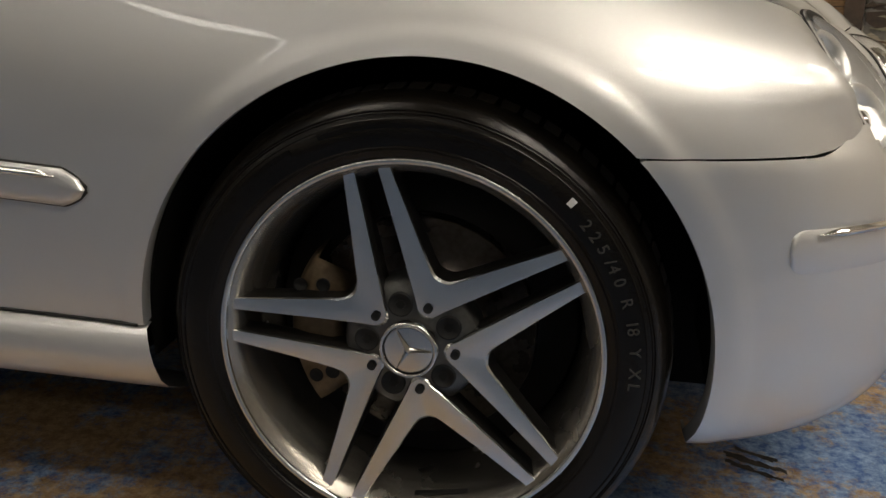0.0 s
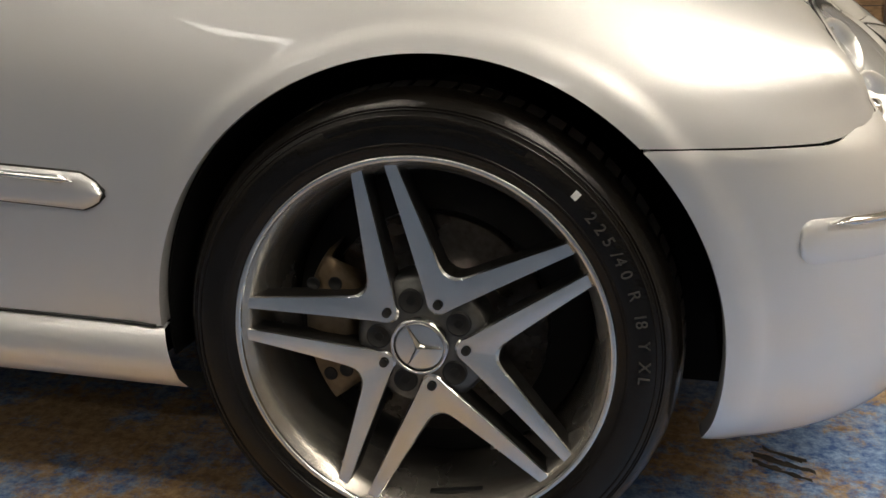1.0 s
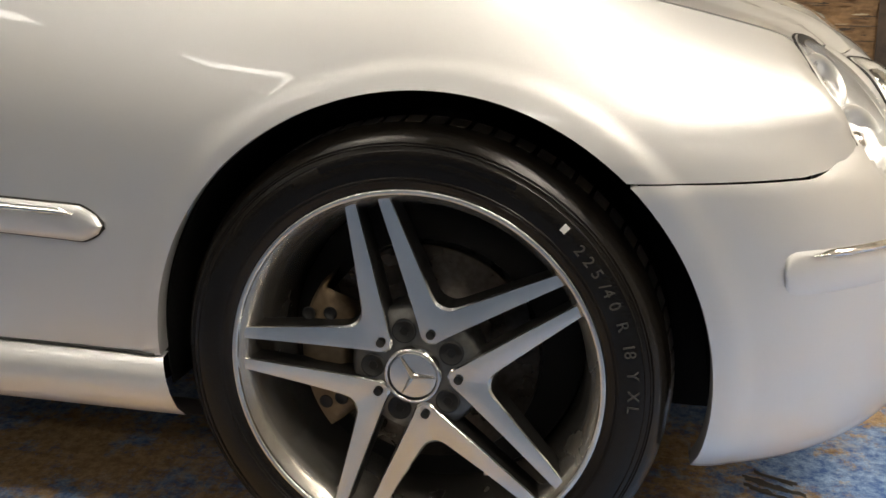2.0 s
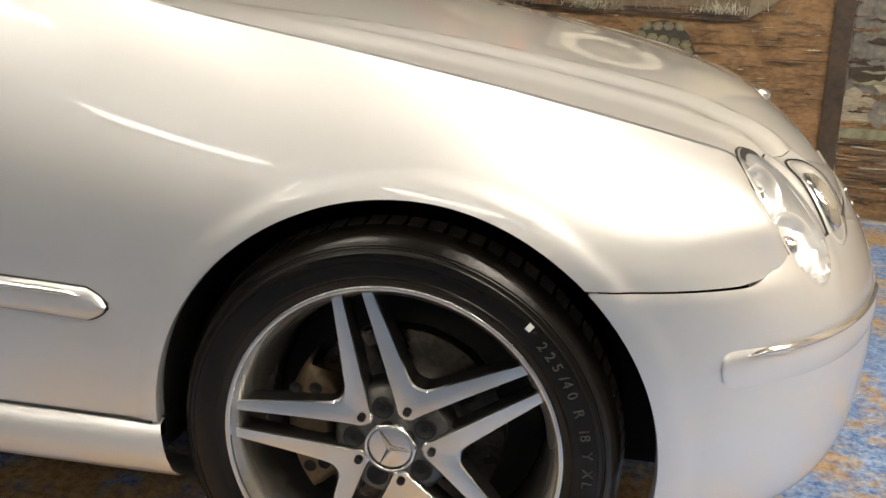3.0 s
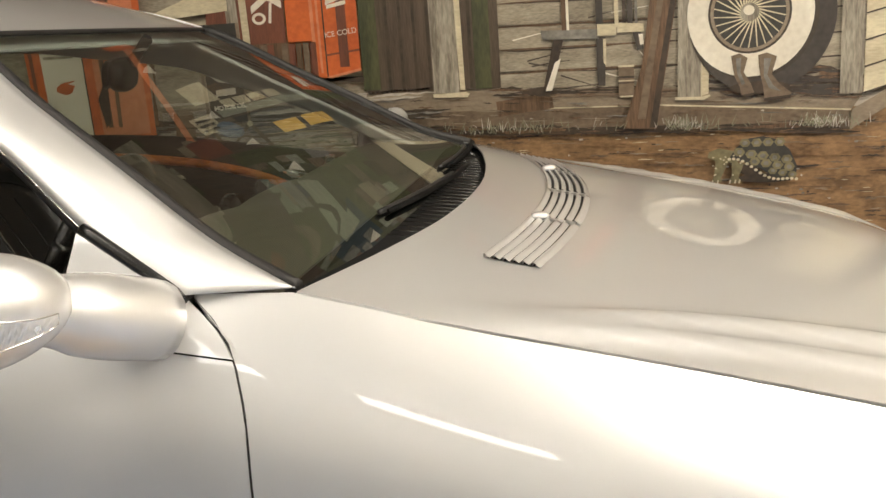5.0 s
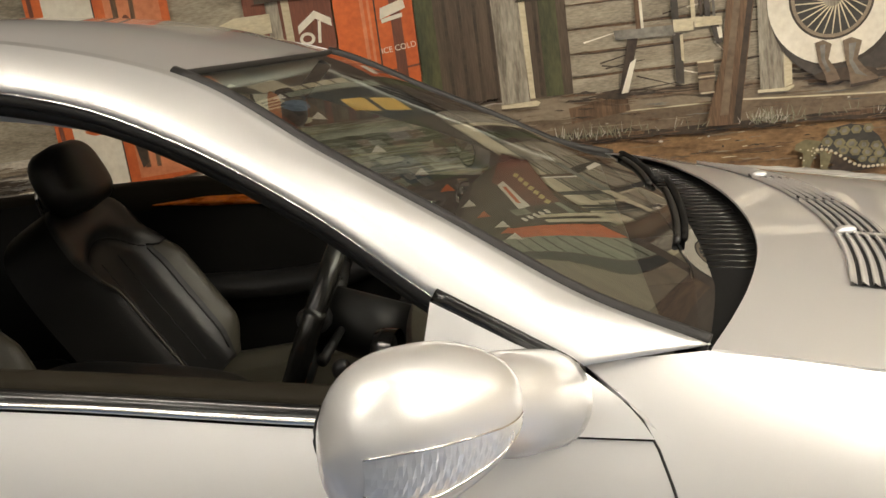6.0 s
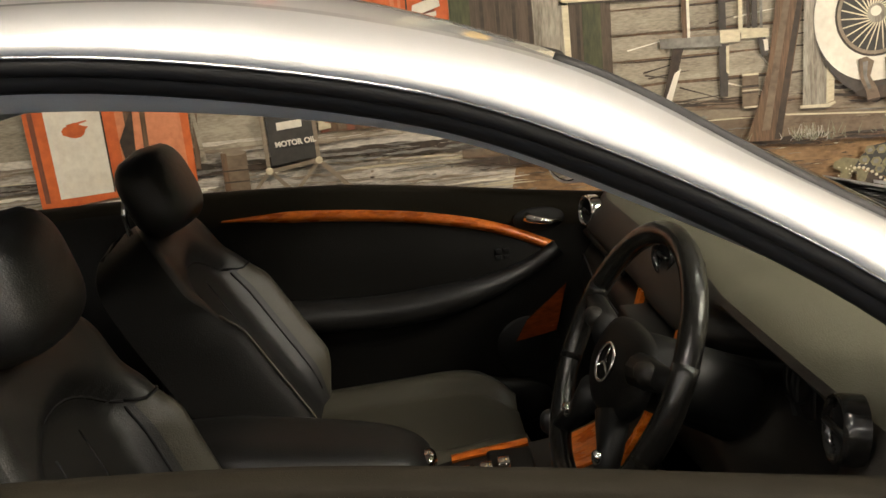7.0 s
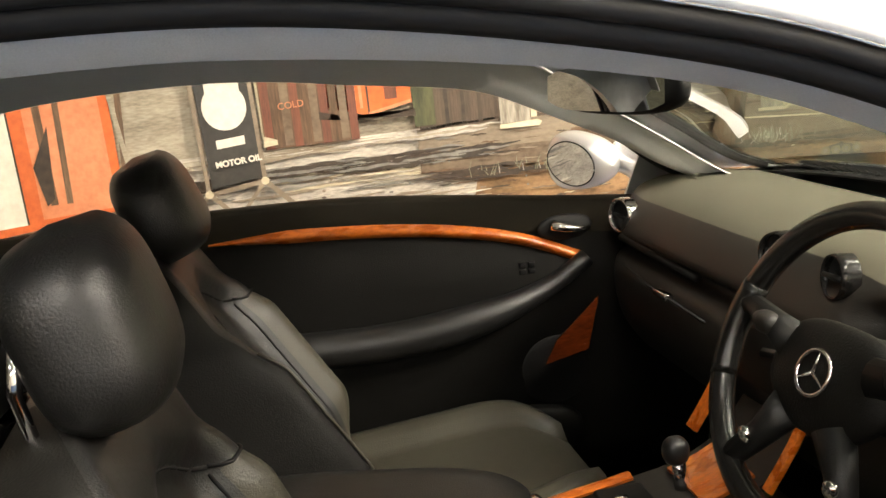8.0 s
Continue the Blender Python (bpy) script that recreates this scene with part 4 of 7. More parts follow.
def bonnet_vents(bon):
    """Slatted air intake across the bonnet, in three lengths with washer jets between."""
    def on(x, y, up):
        v = (y - YC) / (YC - ref_y(x))
        x0, x1 = float(bonnet_rear(v)), float(bonnet_front(abs(v)))
        p = bonnet_point((x - x0) / (x1 - x0), v)
        return (p[0], p[1], p[2] + up)
    mid = spline([0.34, 0.46, 0.586, 0.70, 0.83, 0.96, 1.077, 1.20, 1.31], [-0.288, -0.258, -0.238, -0.229, -0.230, -0.241, -0.262, -0.295, -0.335])
    for y0, y1 in ((0.345, 0.578), (0.594, 0.822), (0.838, 1.069), (1.085, 1.305)):
        ys = np.linspace(y0, y1, 12)
        vent = part("vent", grid([[on(mid(y) + w, y, 0.0025) for w in np.linspace(-0.036, 0.036, 5)] for y in ys]), M["bore"], bon, "black slatted bonnet vent")
        for k in range(6):
            w = -0.037 + 0.0148 * k
            part("slat", grid([[on(mid(y) + w + e, y, h) for e, h in ((-0.0052, 0.0015), (-0.0048, 0.0075), (-0.0036, 0.0082), (0.0010, 0.0050), (0.0066, 0.0010))] for y in ys]), M["paint"], vent)
    for y in (0.586, 0.83, 1.077):
        bm = grid([[on(mid(yy) + w, yy, 0.006) for w in np.linspace(-0.037, 0.037, 5)] for yy in (y - 0.008, y, y + 0.008)])
        part("vent_bar", bm, M["paint"], bon)
    for y in (0.586, 1.077):
        part("washer_jet", blob(on(mid(y) - 0.024, y, 0.009), (0.016, 0.012, 0.007), 2.2, 16, 10), M["paint"], bon, "body-coloured washer jet")


car = build_car()

# ---------------------------------------------------------------- wheels
def build_wheel(car, x, side):
    """Tyre, five-twin-spoke alloy, disc and caliper; the outer face looks towards -y."""
    w = new("wheel")
    w.parent = car
    w["label"] = "five-twin-spoke machined alloy wheel with low-profile tyre"
    w.matrix_local = pose(x, 0.0 if side > 0 else 2 * YC, WHEEL_Z, 0, 0, 0 if side > 0 else 180)
    C, AX = (0, 0, 0), (0, -1, 0)
    tread = 0.3185
    prof = [(0.233, -0.030), (0.2405, 0.001), (0.250, 0.006), (0.262, 0.0095), (0.276, 0.010), (0.292, 0.006), (0.304, -0.003), (0.3125, -0.016), (0.3175, -0.030), (tread, -0.06), (tread, -0.16), (0.312, -0.19), (0.28, -0.205), (0.235, -0.19)]
    tyre = part("tyre", outward(ring(C, AX, prof, 120)), M["tyre"], w, "black low-profile tyre with moulded letters")
    # shoulder blocks, one ring of sipes
    bm = bmesh.new()
    for k in range(72):
        a = 2 * math.pi * k / 72
        m = Matrix.Rotation(a, 4, "Y")
        for (r0, r1, h0, h1, da) in ((0.3135, 0.3215, 0.022, 0.066, 0.033),):
            vs = []
            for h, r in ((-h0, r0 - 0.004), (-h0 - 0.012, r0 + 0.0045), (-h1, r1)):
                for s in (-1, 1):
                    vs.append(m @ Vector((r * math.sin(s * da), -h, r * math.cos(s * da))))
            v = [bm.verts.new(p) for p in vs]
            bm.faces.new((v[0], v[1], v[3], v[2]))
            bm.faces.new((v[2], v[3], v[5], v[4]))
            inner = [bm.verts.new(m @ Vector(((r - 0.007) * math.sin(s * da), -h, (r - 0.007) * math.cos(s * da)))) for h, r in ((-h0, r0 - 0.004), (-h1, r1)) for s in (-1, 1)]
            bm.faces.new((v[0], v[2], v[4], inner[2], inner[0]))
            bm.faces.new((v[1], inner[1], inner[3], v[5], v[3]))
    part("tread_block", outward(bm), M["tread"], tyre, smooth=False)
    # moulded ribs, writing and bands on the sidewall
    for r, h in ((0.2535, 0.0074), (0.2568, 0.0085), (0.2890, 0.0074), (0.2955, 0.0044), (0.2985, 0.0022)):
        part("sidewall_rib", outward(ring(C, AX, [(r - 0.0013, h - 0.0008), (r - 0.0004, h + 0.0009), (r + 0.0004, h + 0.0008), (r + 0.0013, h - 0.0012)], 120)), M["tyre"], tyre)
    for a0, a1, r, t in ((62, 112, 0.284, 0.010), (120, 138, 0.277, 0.014)):
        rows = [[(rr * math.cos(radians(a)), -h, rr * math.sin(radians(a))) for rr, h in ((r - t / 2, 0.0102), (r, 0.0108), (r + t / 2, 0.0098))] for a in np.linspace(a0, a1, 30)]
        part("sidewall_band", outward(grid(rows)), M["tyre"], tyre, thick=0.001)
    if side > 0 and x == 0:
        lettering(tyre, "225/40 R 18 Y XL", 0.2740, 41, -3.55, 0.0195)
        rows = [[(rr * math.cos(radians(a)), -h, rr * math.sin(radians(a))) for rr, h in ((0.274, 0.0104), (0.279, 0.0104), (0.284, 0.0090))] for a in (46.4, 47.2, 48.0)]
        part("paint_mark", outward(grid(rows)), M["lamp_frame"], tyre, "small white paint mark", thick=0.0006)
        bm = rounded_box(-0.036, 0.036, -0.004, 0.004, -0.0015, 0.0015, 0.001)
        part("barrel_plate", bm, M["bore"], w, "small dark plate in the barrel").matrix_local = pose(0.040, 0.034, -0.2115, 12, -10, 0)
    # rim barrel, lip
    part("rim", outward(ring(C, AX, [(0.2435, -0.005), (0.2430, 0.0015), (0.2412, 0.0032), (0.2362, 0.0028), (0.2350, 0.0006), (0.2345, -0.004)], 120)), M["alloy_face"], w, "machined rim lip")
    part("barrel", ring(C, AX, [(0.2350, -0.002), (0.2262, -0.011), (0.219, -0.030), (0.213, -0.060), (0.207, -0.12), (0.205, -0.19)], 96), M["alloy_barrel"], w, "grey barrel")
    part("hub", outward(ring(C, AX, [(0.0, -0.020), (0.060, -0.020), (0.082, -0.024), (0.088, -0.034), (0.088, -0.07)], 48)), M["alloy_mid"], w)
    for k in range(5):
        phi = radians(72 * k - 4.7)      # axis of one pair of blades
        axis = phi
        d = Vector((math.cos(axis), 0, math.sin(axis)))
        # one V: two blades from the shared root outwards
        m0 = Matrix(((d.x, d.z, 0, 0), (0, 0, -1, 0), (d.z, -d.x, 0, 0), (0, 0, 0, 1)))
        for s in (1, -1):
            part("spoke", outward(blade(m0, s)), [M["alloy_face"], M["alloy_dark"]], w, "machined spoke", sharp=30)
        # dimple at the root
        q = d * 0.0575
        part("dimple", ring((q.x, 0.0140, q.z), AX, [(0.0, 0.0006), (0.0052, 0.0006), (0.0058, 0.0012)], 16), M["bore"], w)
        # wheel bolt recess between the roots: black disc painted as the hole's shade
        e = radians(72 * k - 4.7 + 36)
        q = Vector((math.cos(e), 0, math.sin(e))) * 0.056
        part("bolt_recess", outward(ring((q.x, 0.018, q.z), AX, [(0.0, -0.0012), (0.0122, -0.0012), (0.0135, 0.0012), (0.0155, 0.0016), (0.0162, -0.006)], 24)), M["bore"], w)
        part("bolt", outward(ring((q.x, 0.0186, q.z), AX, [(0.0, 0.0), (0.0062, 0.0), (0.0072, -0.002), (0.0072, -0.006)], 6)), M["black"], w, smooth=False)
    # centre cap with a three-armed star
    cap = part("centre_cap", outward(ring((0, 0.010, 0), AX, [(0.0, 0.004), (0.028, 0.0035), (0.0330, 0.003), (0.0340, 0.0)], 48)), M["alloy_face"], w, "silver centre cap with a star")
    part("cap_ring", outward(ring((0, 0.008, 0), AX, [(0.0325, 0.003), (0.0345, 0.006), (0.0368, 0.003), (0.0368, -0.012)], 48)), M["chrome"], cap)
    for k in range(3):
        a = radians(120 + 120 * k)
        d = Vector((math.cos(a), 0, math.sin(a)))
        u = Vector((-d.z, 0, d.x))
        bm = bmesh.new()
        v = [bm.verts.new(p) for p in (u * 0.0040 + Vector((0, 0.005, 0)), d * 0.030 + Vector((0, 0.005, 0)), -u * 0.0040 + Vector((0, 0.004, 0)), Vector((0, -0.001, 0)), d * 0.0300 + Vector((0, 0.003, 0)))]
        bm.faces.new((v[0], v[1], v[4], v[3]))
        bm.faces.new((v[3], v[4], v[1], v[2]))
        part("star_arm", outward(bm), M["chrome"], cap, smooth=False)
    # brake
    part("brake_disc", outward(ring((0, 0.085, 0), AX, [(0.07, 0.03), (0.078, 0.028), (0.082, 0.004), (0.150, 0.004), (0.152, 0.0), (0.152, -0.02), (0.08, -0.02)], 64)), M["brake"], w, "steel brake disc")
    cal = part("brake_caliper", caliper_block(-1 if side > 0 else 1), M["caliper"], w, "bronze-coloured brake caliper")
    sx = -1 if side > 0 else 1
    for cx, cz in ((-0.148, 0.062), (-0.118, 0.064), (-0.130, -0.062), (-0.108, -0.055)):
        part("piston", outward(ring((-cx * sx if side < 0 else cx, 0.038, cz), AX, [(0.0, -0.001), (0.007, -0.001), (0.0085, 0.0012), (0.0095, 0.0)], 20)), M["bore"], cal)
    part("back_plate", outward(ring((0, 0.12, 0), AX, [(0.0, 0.0), (0.20, 0.0), (0.205, -0.03)], 48)), M["bore"], w)
    return w


SPOKE_OUT = spline([0, 0.08, 0.16, 0.24, 1.0], [(0.042, 0.0), (0.0455, 0.0095), (0.052, 0.0145), (0.060, 0.0200), (0.1985, 0.1275)])
SPOKE_IN = spline([0, 0.12, 0.24, 1.0], [(0.0985, 0.0), (0.1005, 0.0095), (0.1090, 0.0200), (0.2065, 0.1140)])


def blade(m, s):
    """One blade of a twin spoke: dished bright face with a chamfer, dark painted flanks below it."""
    us = [0, 0.04, 0.08, 0.12, 0.16, 0.20, 0.24, 0.32, 0.42, 0.54, 0.66, 0.78, 0.90, 1.0]
    rows = []
    for u in us:
        if u <= 0.24:
            o, i = Vector(SPOKE_OUT(u)), Vector(SPOKE_IN(u))
        else:
            k = (u - 0.24) / 0.76
            o = Vector((0.060, 0.0200)).lerp(Vector((0.1985, 0.1275)), k)
            i = Vector((0.1090, 0.0200)).lerp(Vector((0.2065, 0.1140)), k)
        d = -0.007 - 0.010 * (1 - u) ** 1.3 - 0.003 * math.sin(math.pi * u)
        row = []
        for k, h in ((-0.10, -0.032), (0.0, -0.0025), (0.06, 0.0), (0.35, 0.010 * (o - i).length), (0.5, 0.012 * (o - i).length), (0.65, 0.010 * (o - i).length), (0.94, 0.0), (1.0, -0.0025), (1.06, -0.032)):
            q = o.lerp(i, k)
            row.append(tuple(m @ Vector((q.x, q.y * s, d + h))))
        rows.append(row)
    bm = grid(rows)
    for n, f in enumerate(bm.faces):
        f.material_index = 1 if n % 8 in (0, 7) else 0
    return bm


def caliper_block(s):
    rows = []
    for a in np.linspace(radians(180 - 38), radians(180 + 38), 15):
        row = []
        for r, h in ((0.098, 0.085), (0.100, 0.046), (0.108, 0.040), (0.140, 0.039), (0.160, 0.044), (0.168, 0.06), (0.168, 0.13)):
            row.append((r * math.cos(a) * (1 if s < 0 else -1), h, r * math.sin(a)))
        rows.append(row)
    bm = grid(rows)
    bmesh.ops.holes_fill(bm, edges=[e for e in bm.edges if e.is_boundary], sides=0)
    return outward(bm)


def lettering(parent, text, radius, start, step, size):
    """Moulded characters set round the sidewall."""
    a = start
    for ch in text:
        if ch != " ":
            cu = bpy.data.curves.new("letter", "FONT")
            cu.body, cu.size, cu.extrude, cu.align_x, cu.align_y = ch, size, 0.0006, "CENTER", "CENTER"
            tmp = bpy.data.objects.new("letter", cu)
            me = bpy.data.meshes.new_from_object(tmp)
            bpy.data.objects.remove(tmp)
            me.materials.append(M["tyre_mark"])
            ob = new("letter", me)
            ob.parent = parent
            ar = radians(a)
            ob.matrix_local = Matrix.Translation((radius * math.cos(ar), -0.0105, radius * math.sin(ar))) @ Matrix.Rotation(-(ar - math.pi / 2), 4, "Y") @ Matrix.Rotation(math.pi / 2, 4, "X")
        a += step * (0.55 if ch in " /1" else 1.0)


for wx in (0.0, REAR_X):
    for sd in (1, -1):
        build_wheel(car, wx, sd)

# ---------------------------------------------------------------- inside the car
def seat(y, dz, dx, name_label):
    s = thing("front_seat", name_label, "seat", group="front seats")
    # backrest frame: along it (up the back), across, and out of it
    base, top = Vector((-1.675 - dx, y, 0.60 + dz)), Vector((-1.900, y, 0.985 + dz))
    up = (top - base).normalized()
    out = Vector((up.z, 0, -up.x))
    L = (top - base).length

    def loft(profile_w, profile_d, n=22, m=28, off=0.0, lo=0.0, hi=1.0):
        rows = []
        for i in range(n + 1):
            t = lo + (hi - lo) * i / n
            w, d = profile_w(t), profile_d(t)
            c = base + up * (L * t)
            row = []
            for j in range(m):
                a = 2 * math.pi * j / m
                ca, sa = math.cos(a), math.sin(a)
                row.append(tuple(c + Vector((0, 1, 0)) * (w * math.copysign(abs(ca) ** 0.7, ca)) + out * (d * math.copysign(abs(sa) ** 0.8, sa) + off)))
            rows.append(row)
        bm = grid(rows, True)
        bmesh.ops.holes_fill(bm, edges=[e for e in bm.edges if e.is_boundary], sides=0)
        return outward(bm)
    # one padded body: bolsters at the sides, a sunk insert, and a yoke whose lower edge arches over the insert
    def foot(g):
        return 0.585 + 0.20 * (1 - min(1.0, abs(g) / 0.62) ** 2.2)

    def wide(t):
        return 0.262 - 0.022 * smooth01((t - 0.60) / 0.4)

    def crown(t):
        return math.sqrt(max(0.0, 1 - (max(0.0, t - 0.80) / 0.26) ** 3.2))

    def face(g, t):
        a = abs(g)
        bolster = 0.085 * smooth01((t + 0.30) / 0.30) * (1 - 0.75 * smooth01((t - 0.45) / 0.30)) * math.exp(-(((a - 0.77) / 0.18) ** 2))
        yoke = 0.020 * smooth01((t - foot(g) + 0.04) / 0.12) * (1 - 0.35 * a)
        sunk = 0.014 * (1 - smooth01((a - 0.50) / 0.10)) * (1 - smooth01((t - foot(g) + 0.03) / 0.07))
        return (0.048 + bolster + yoke - sunk) * (1 - a**7) * (0.25 + 0.75 * crown(t)) - 0.045 * a**7

    rows = []
    ts = [-0.22 + 1.28 * i / 54 for i in range(55)]
    gs = [math.sin(math.pi / 2 * (-1 + 2 * j / 40)) for j in range(41)]
    for t in ts:
        c, w, k = base + up * (L * t), wide(t), crown(t)
        row = [tuple(c + Vector((0, g * w * max(0.05, k), 0)) + out * face(g, t)) for g in gs]
        row += [tuple(c + Vector((0, g * w * max(0.05, k), 0)) - out * (0.045 + 0.030 * (1 - g * g)) * (0.3 + 0.7 * k)) for g in (0.98, 0.7, 0.3, -0.3, -0.7, -0.98)]
        rows.append(row)
    bm = grid(rows, True)
    for n, f in enumerate(bm.faces):
        i, j = divmod(n, len(rows[0]))
        g, t = ((gs[j] + gs[j + 1]) / 2 if j < 40 else -1), ts[i] + 0.012
        # one leather: lit tone painted on the far bolster, shaded tone on the near side
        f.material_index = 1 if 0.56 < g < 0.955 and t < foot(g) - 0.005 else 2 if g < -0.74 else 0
    bmesh.ops.holes_fill(bm, edges=[e for e in bm.edges if e.is_boundary], sides=0)
    part("backrest", outward(bm), [M["leather"], M["grey_leather"], M["card"]], s, "black leather backrest, far bolster coloured as lit, near side as shaded")

    def on_back(g, t, proud):
        return tuple(base + up * (L * t) + Vector((0, g * wide(t) * crown(t), 0)) + out * (face(g, t) + proud))

    for sg in (1, -1):
        part("piping", tube([on_back(0.955 if sg > 0 else -0.74, t, 0.002) for t in np.linspace(-0.18, 0.58, 24)], 0.0030, 6), M["grey_leather"], s)
        part("insert_seam", tube([on_back(sg * 0.56, t, 0.0) for t in np.linspace(-0.15, 0.60, 20)], 0.0024, 6), M["bore"], s)
        part("flute", tube([on_back(sg * 0.17, t, 0.0) for t in np.linspace(-0.1, 0.66, 16)], 0.0020, 6), M["bore"], s)
    part("bolster_seam", tube([on_back(g, foot(g) - 0.004, 0.001) for g in np.linspace(0.56, 0.965, 12)], 0.0024, 6), M["bore"], s)
    part("shoulder_seam", tube([on_back(g, foot(g) - 0.006, 0.0) for g in np.linspace(-0.56, 0.56, 25)], 0.0026, 6), M["bore"], s)
    # headrest on two chrome posts
    hc = top + Vector((0.0554, 0, 0.0967))
    turn = Matrix.Rotation(-math.atan2(-up.x, up.z) * 0.7, 3, "Y")
    rows = []
    for i in range(21):
        b = -1 + 2 * i / 20
        k = (1 - abs(b) ** 3.4) ** 0.38
        wide = 0.122 - 0.016 * (b + 1) / 2
        row = []
        for j in range(32):
            a = 2 * math.pi * j / 32
            ca, sa = math.cos(a), math.sin(a)
            row.append(tuple(turn @ Vector((0.062 * k * math.copysign(abs(ca) ** 0.8, ca), wide * k * math.copysign(abs(sa) ** 0.75, sa), 0.088 * b)) + hc))
        rows.append(row)
    part("headrest", outward(grid(rows, True)), M["leather"], s, "black leather headrest")
    for k in (-0.065, 0.065):
        part("post", tube([tuple(top + Vector((dx0, k, dz0))) for dx0, dz0 in ((0.016, -0.07), (0.008, -0.01), (-0.004, 0.06), (0.004, 0.10))], 0.006, 10), M["chrome"], s, "chrome headrest post")
        part("post_guide", tube([tuple(top + Vector((0.010 - 0.2 * t, k, t))) for t in (-0.035, 0.012)], 0.013, 12), M["black"], s)
    # cushion
    rows = []
    for i in range(25):
        t = i / 24
        x = -1.70 + 0.52 * t
        zt = 0.477 + dz + 0.035 * t - 0.10 * max(0, t - 0.86) ** 1.5 * 10 * 0.6
        row = []
        for j in range(29):
            v = -1 + 2 * j / 28
            w = 0.25 * (1 - 0.45 * (max(0, t - 0.70) / 0.30) ** 2.4)
            z = zt + 0.030 * smooth01((abs(v) - 0.55) / 0.25) - 0.075 * smooth01((abs(v) - 0.84) / 0.16)
            row.append((x, y + v * w, z))
        rows.append(row)
    front = [[(-1.185 + 0.02 * k, p[1], rows[-1][i][2] - 0.05 * (k + 1) ** 1.6) for i, p in enumerate(rows[-1])] for k in range(3)]
    part("cushion", grid(rows + front), M["grey_leather"], s, "olive-grey leather cushion", thick=0.02, crisp=False)
    part("cushion_insert", grid([[(p[0], p[1], p[2] + 0.004) for p in r[9:20]] for r in rows[3:20]]), M["leather"], s, thick=0.004)
    for sg in (-1, 1):
        part("cushion_seam", tube([(-1.60 + 0.36 * t, y + sg * 0.135, 0.486 + dz + 0.025 * t) for t in np.linspace(0, 1, 8)], 0.0025, 6), M["bore"], s)
    for k in range(3):
        part("cross_seam", tube([(-1.52 + 0.11 * k, y + v, 0.489 + dz + 0.008 * k) for v in np.linspace(-0.13, 0.13, 6)], 0.0022, 6), M["bore"], s)
    part("seat_base", rounded_box(-1.70, -1.24, y - 0.22, y + 0.22, 0.235, 0.435 + dz, 0.03), M["carpet"], s)
    part("back_shell", loft(lambda t: 0.225 - 0.06 * t, lambda t: 0.02, lo=0.0, hi=0.9, off=-0.062), M["dash"], s, "hard plastic seat back")
    # recline lever trim at the hinge
    part("hinge_cover", blob((-1.655, y - 0.245, 0.615 + dz), (0.06, 0.014, 0.05), 2.4, 20, 12), M["black"], s)
    return s


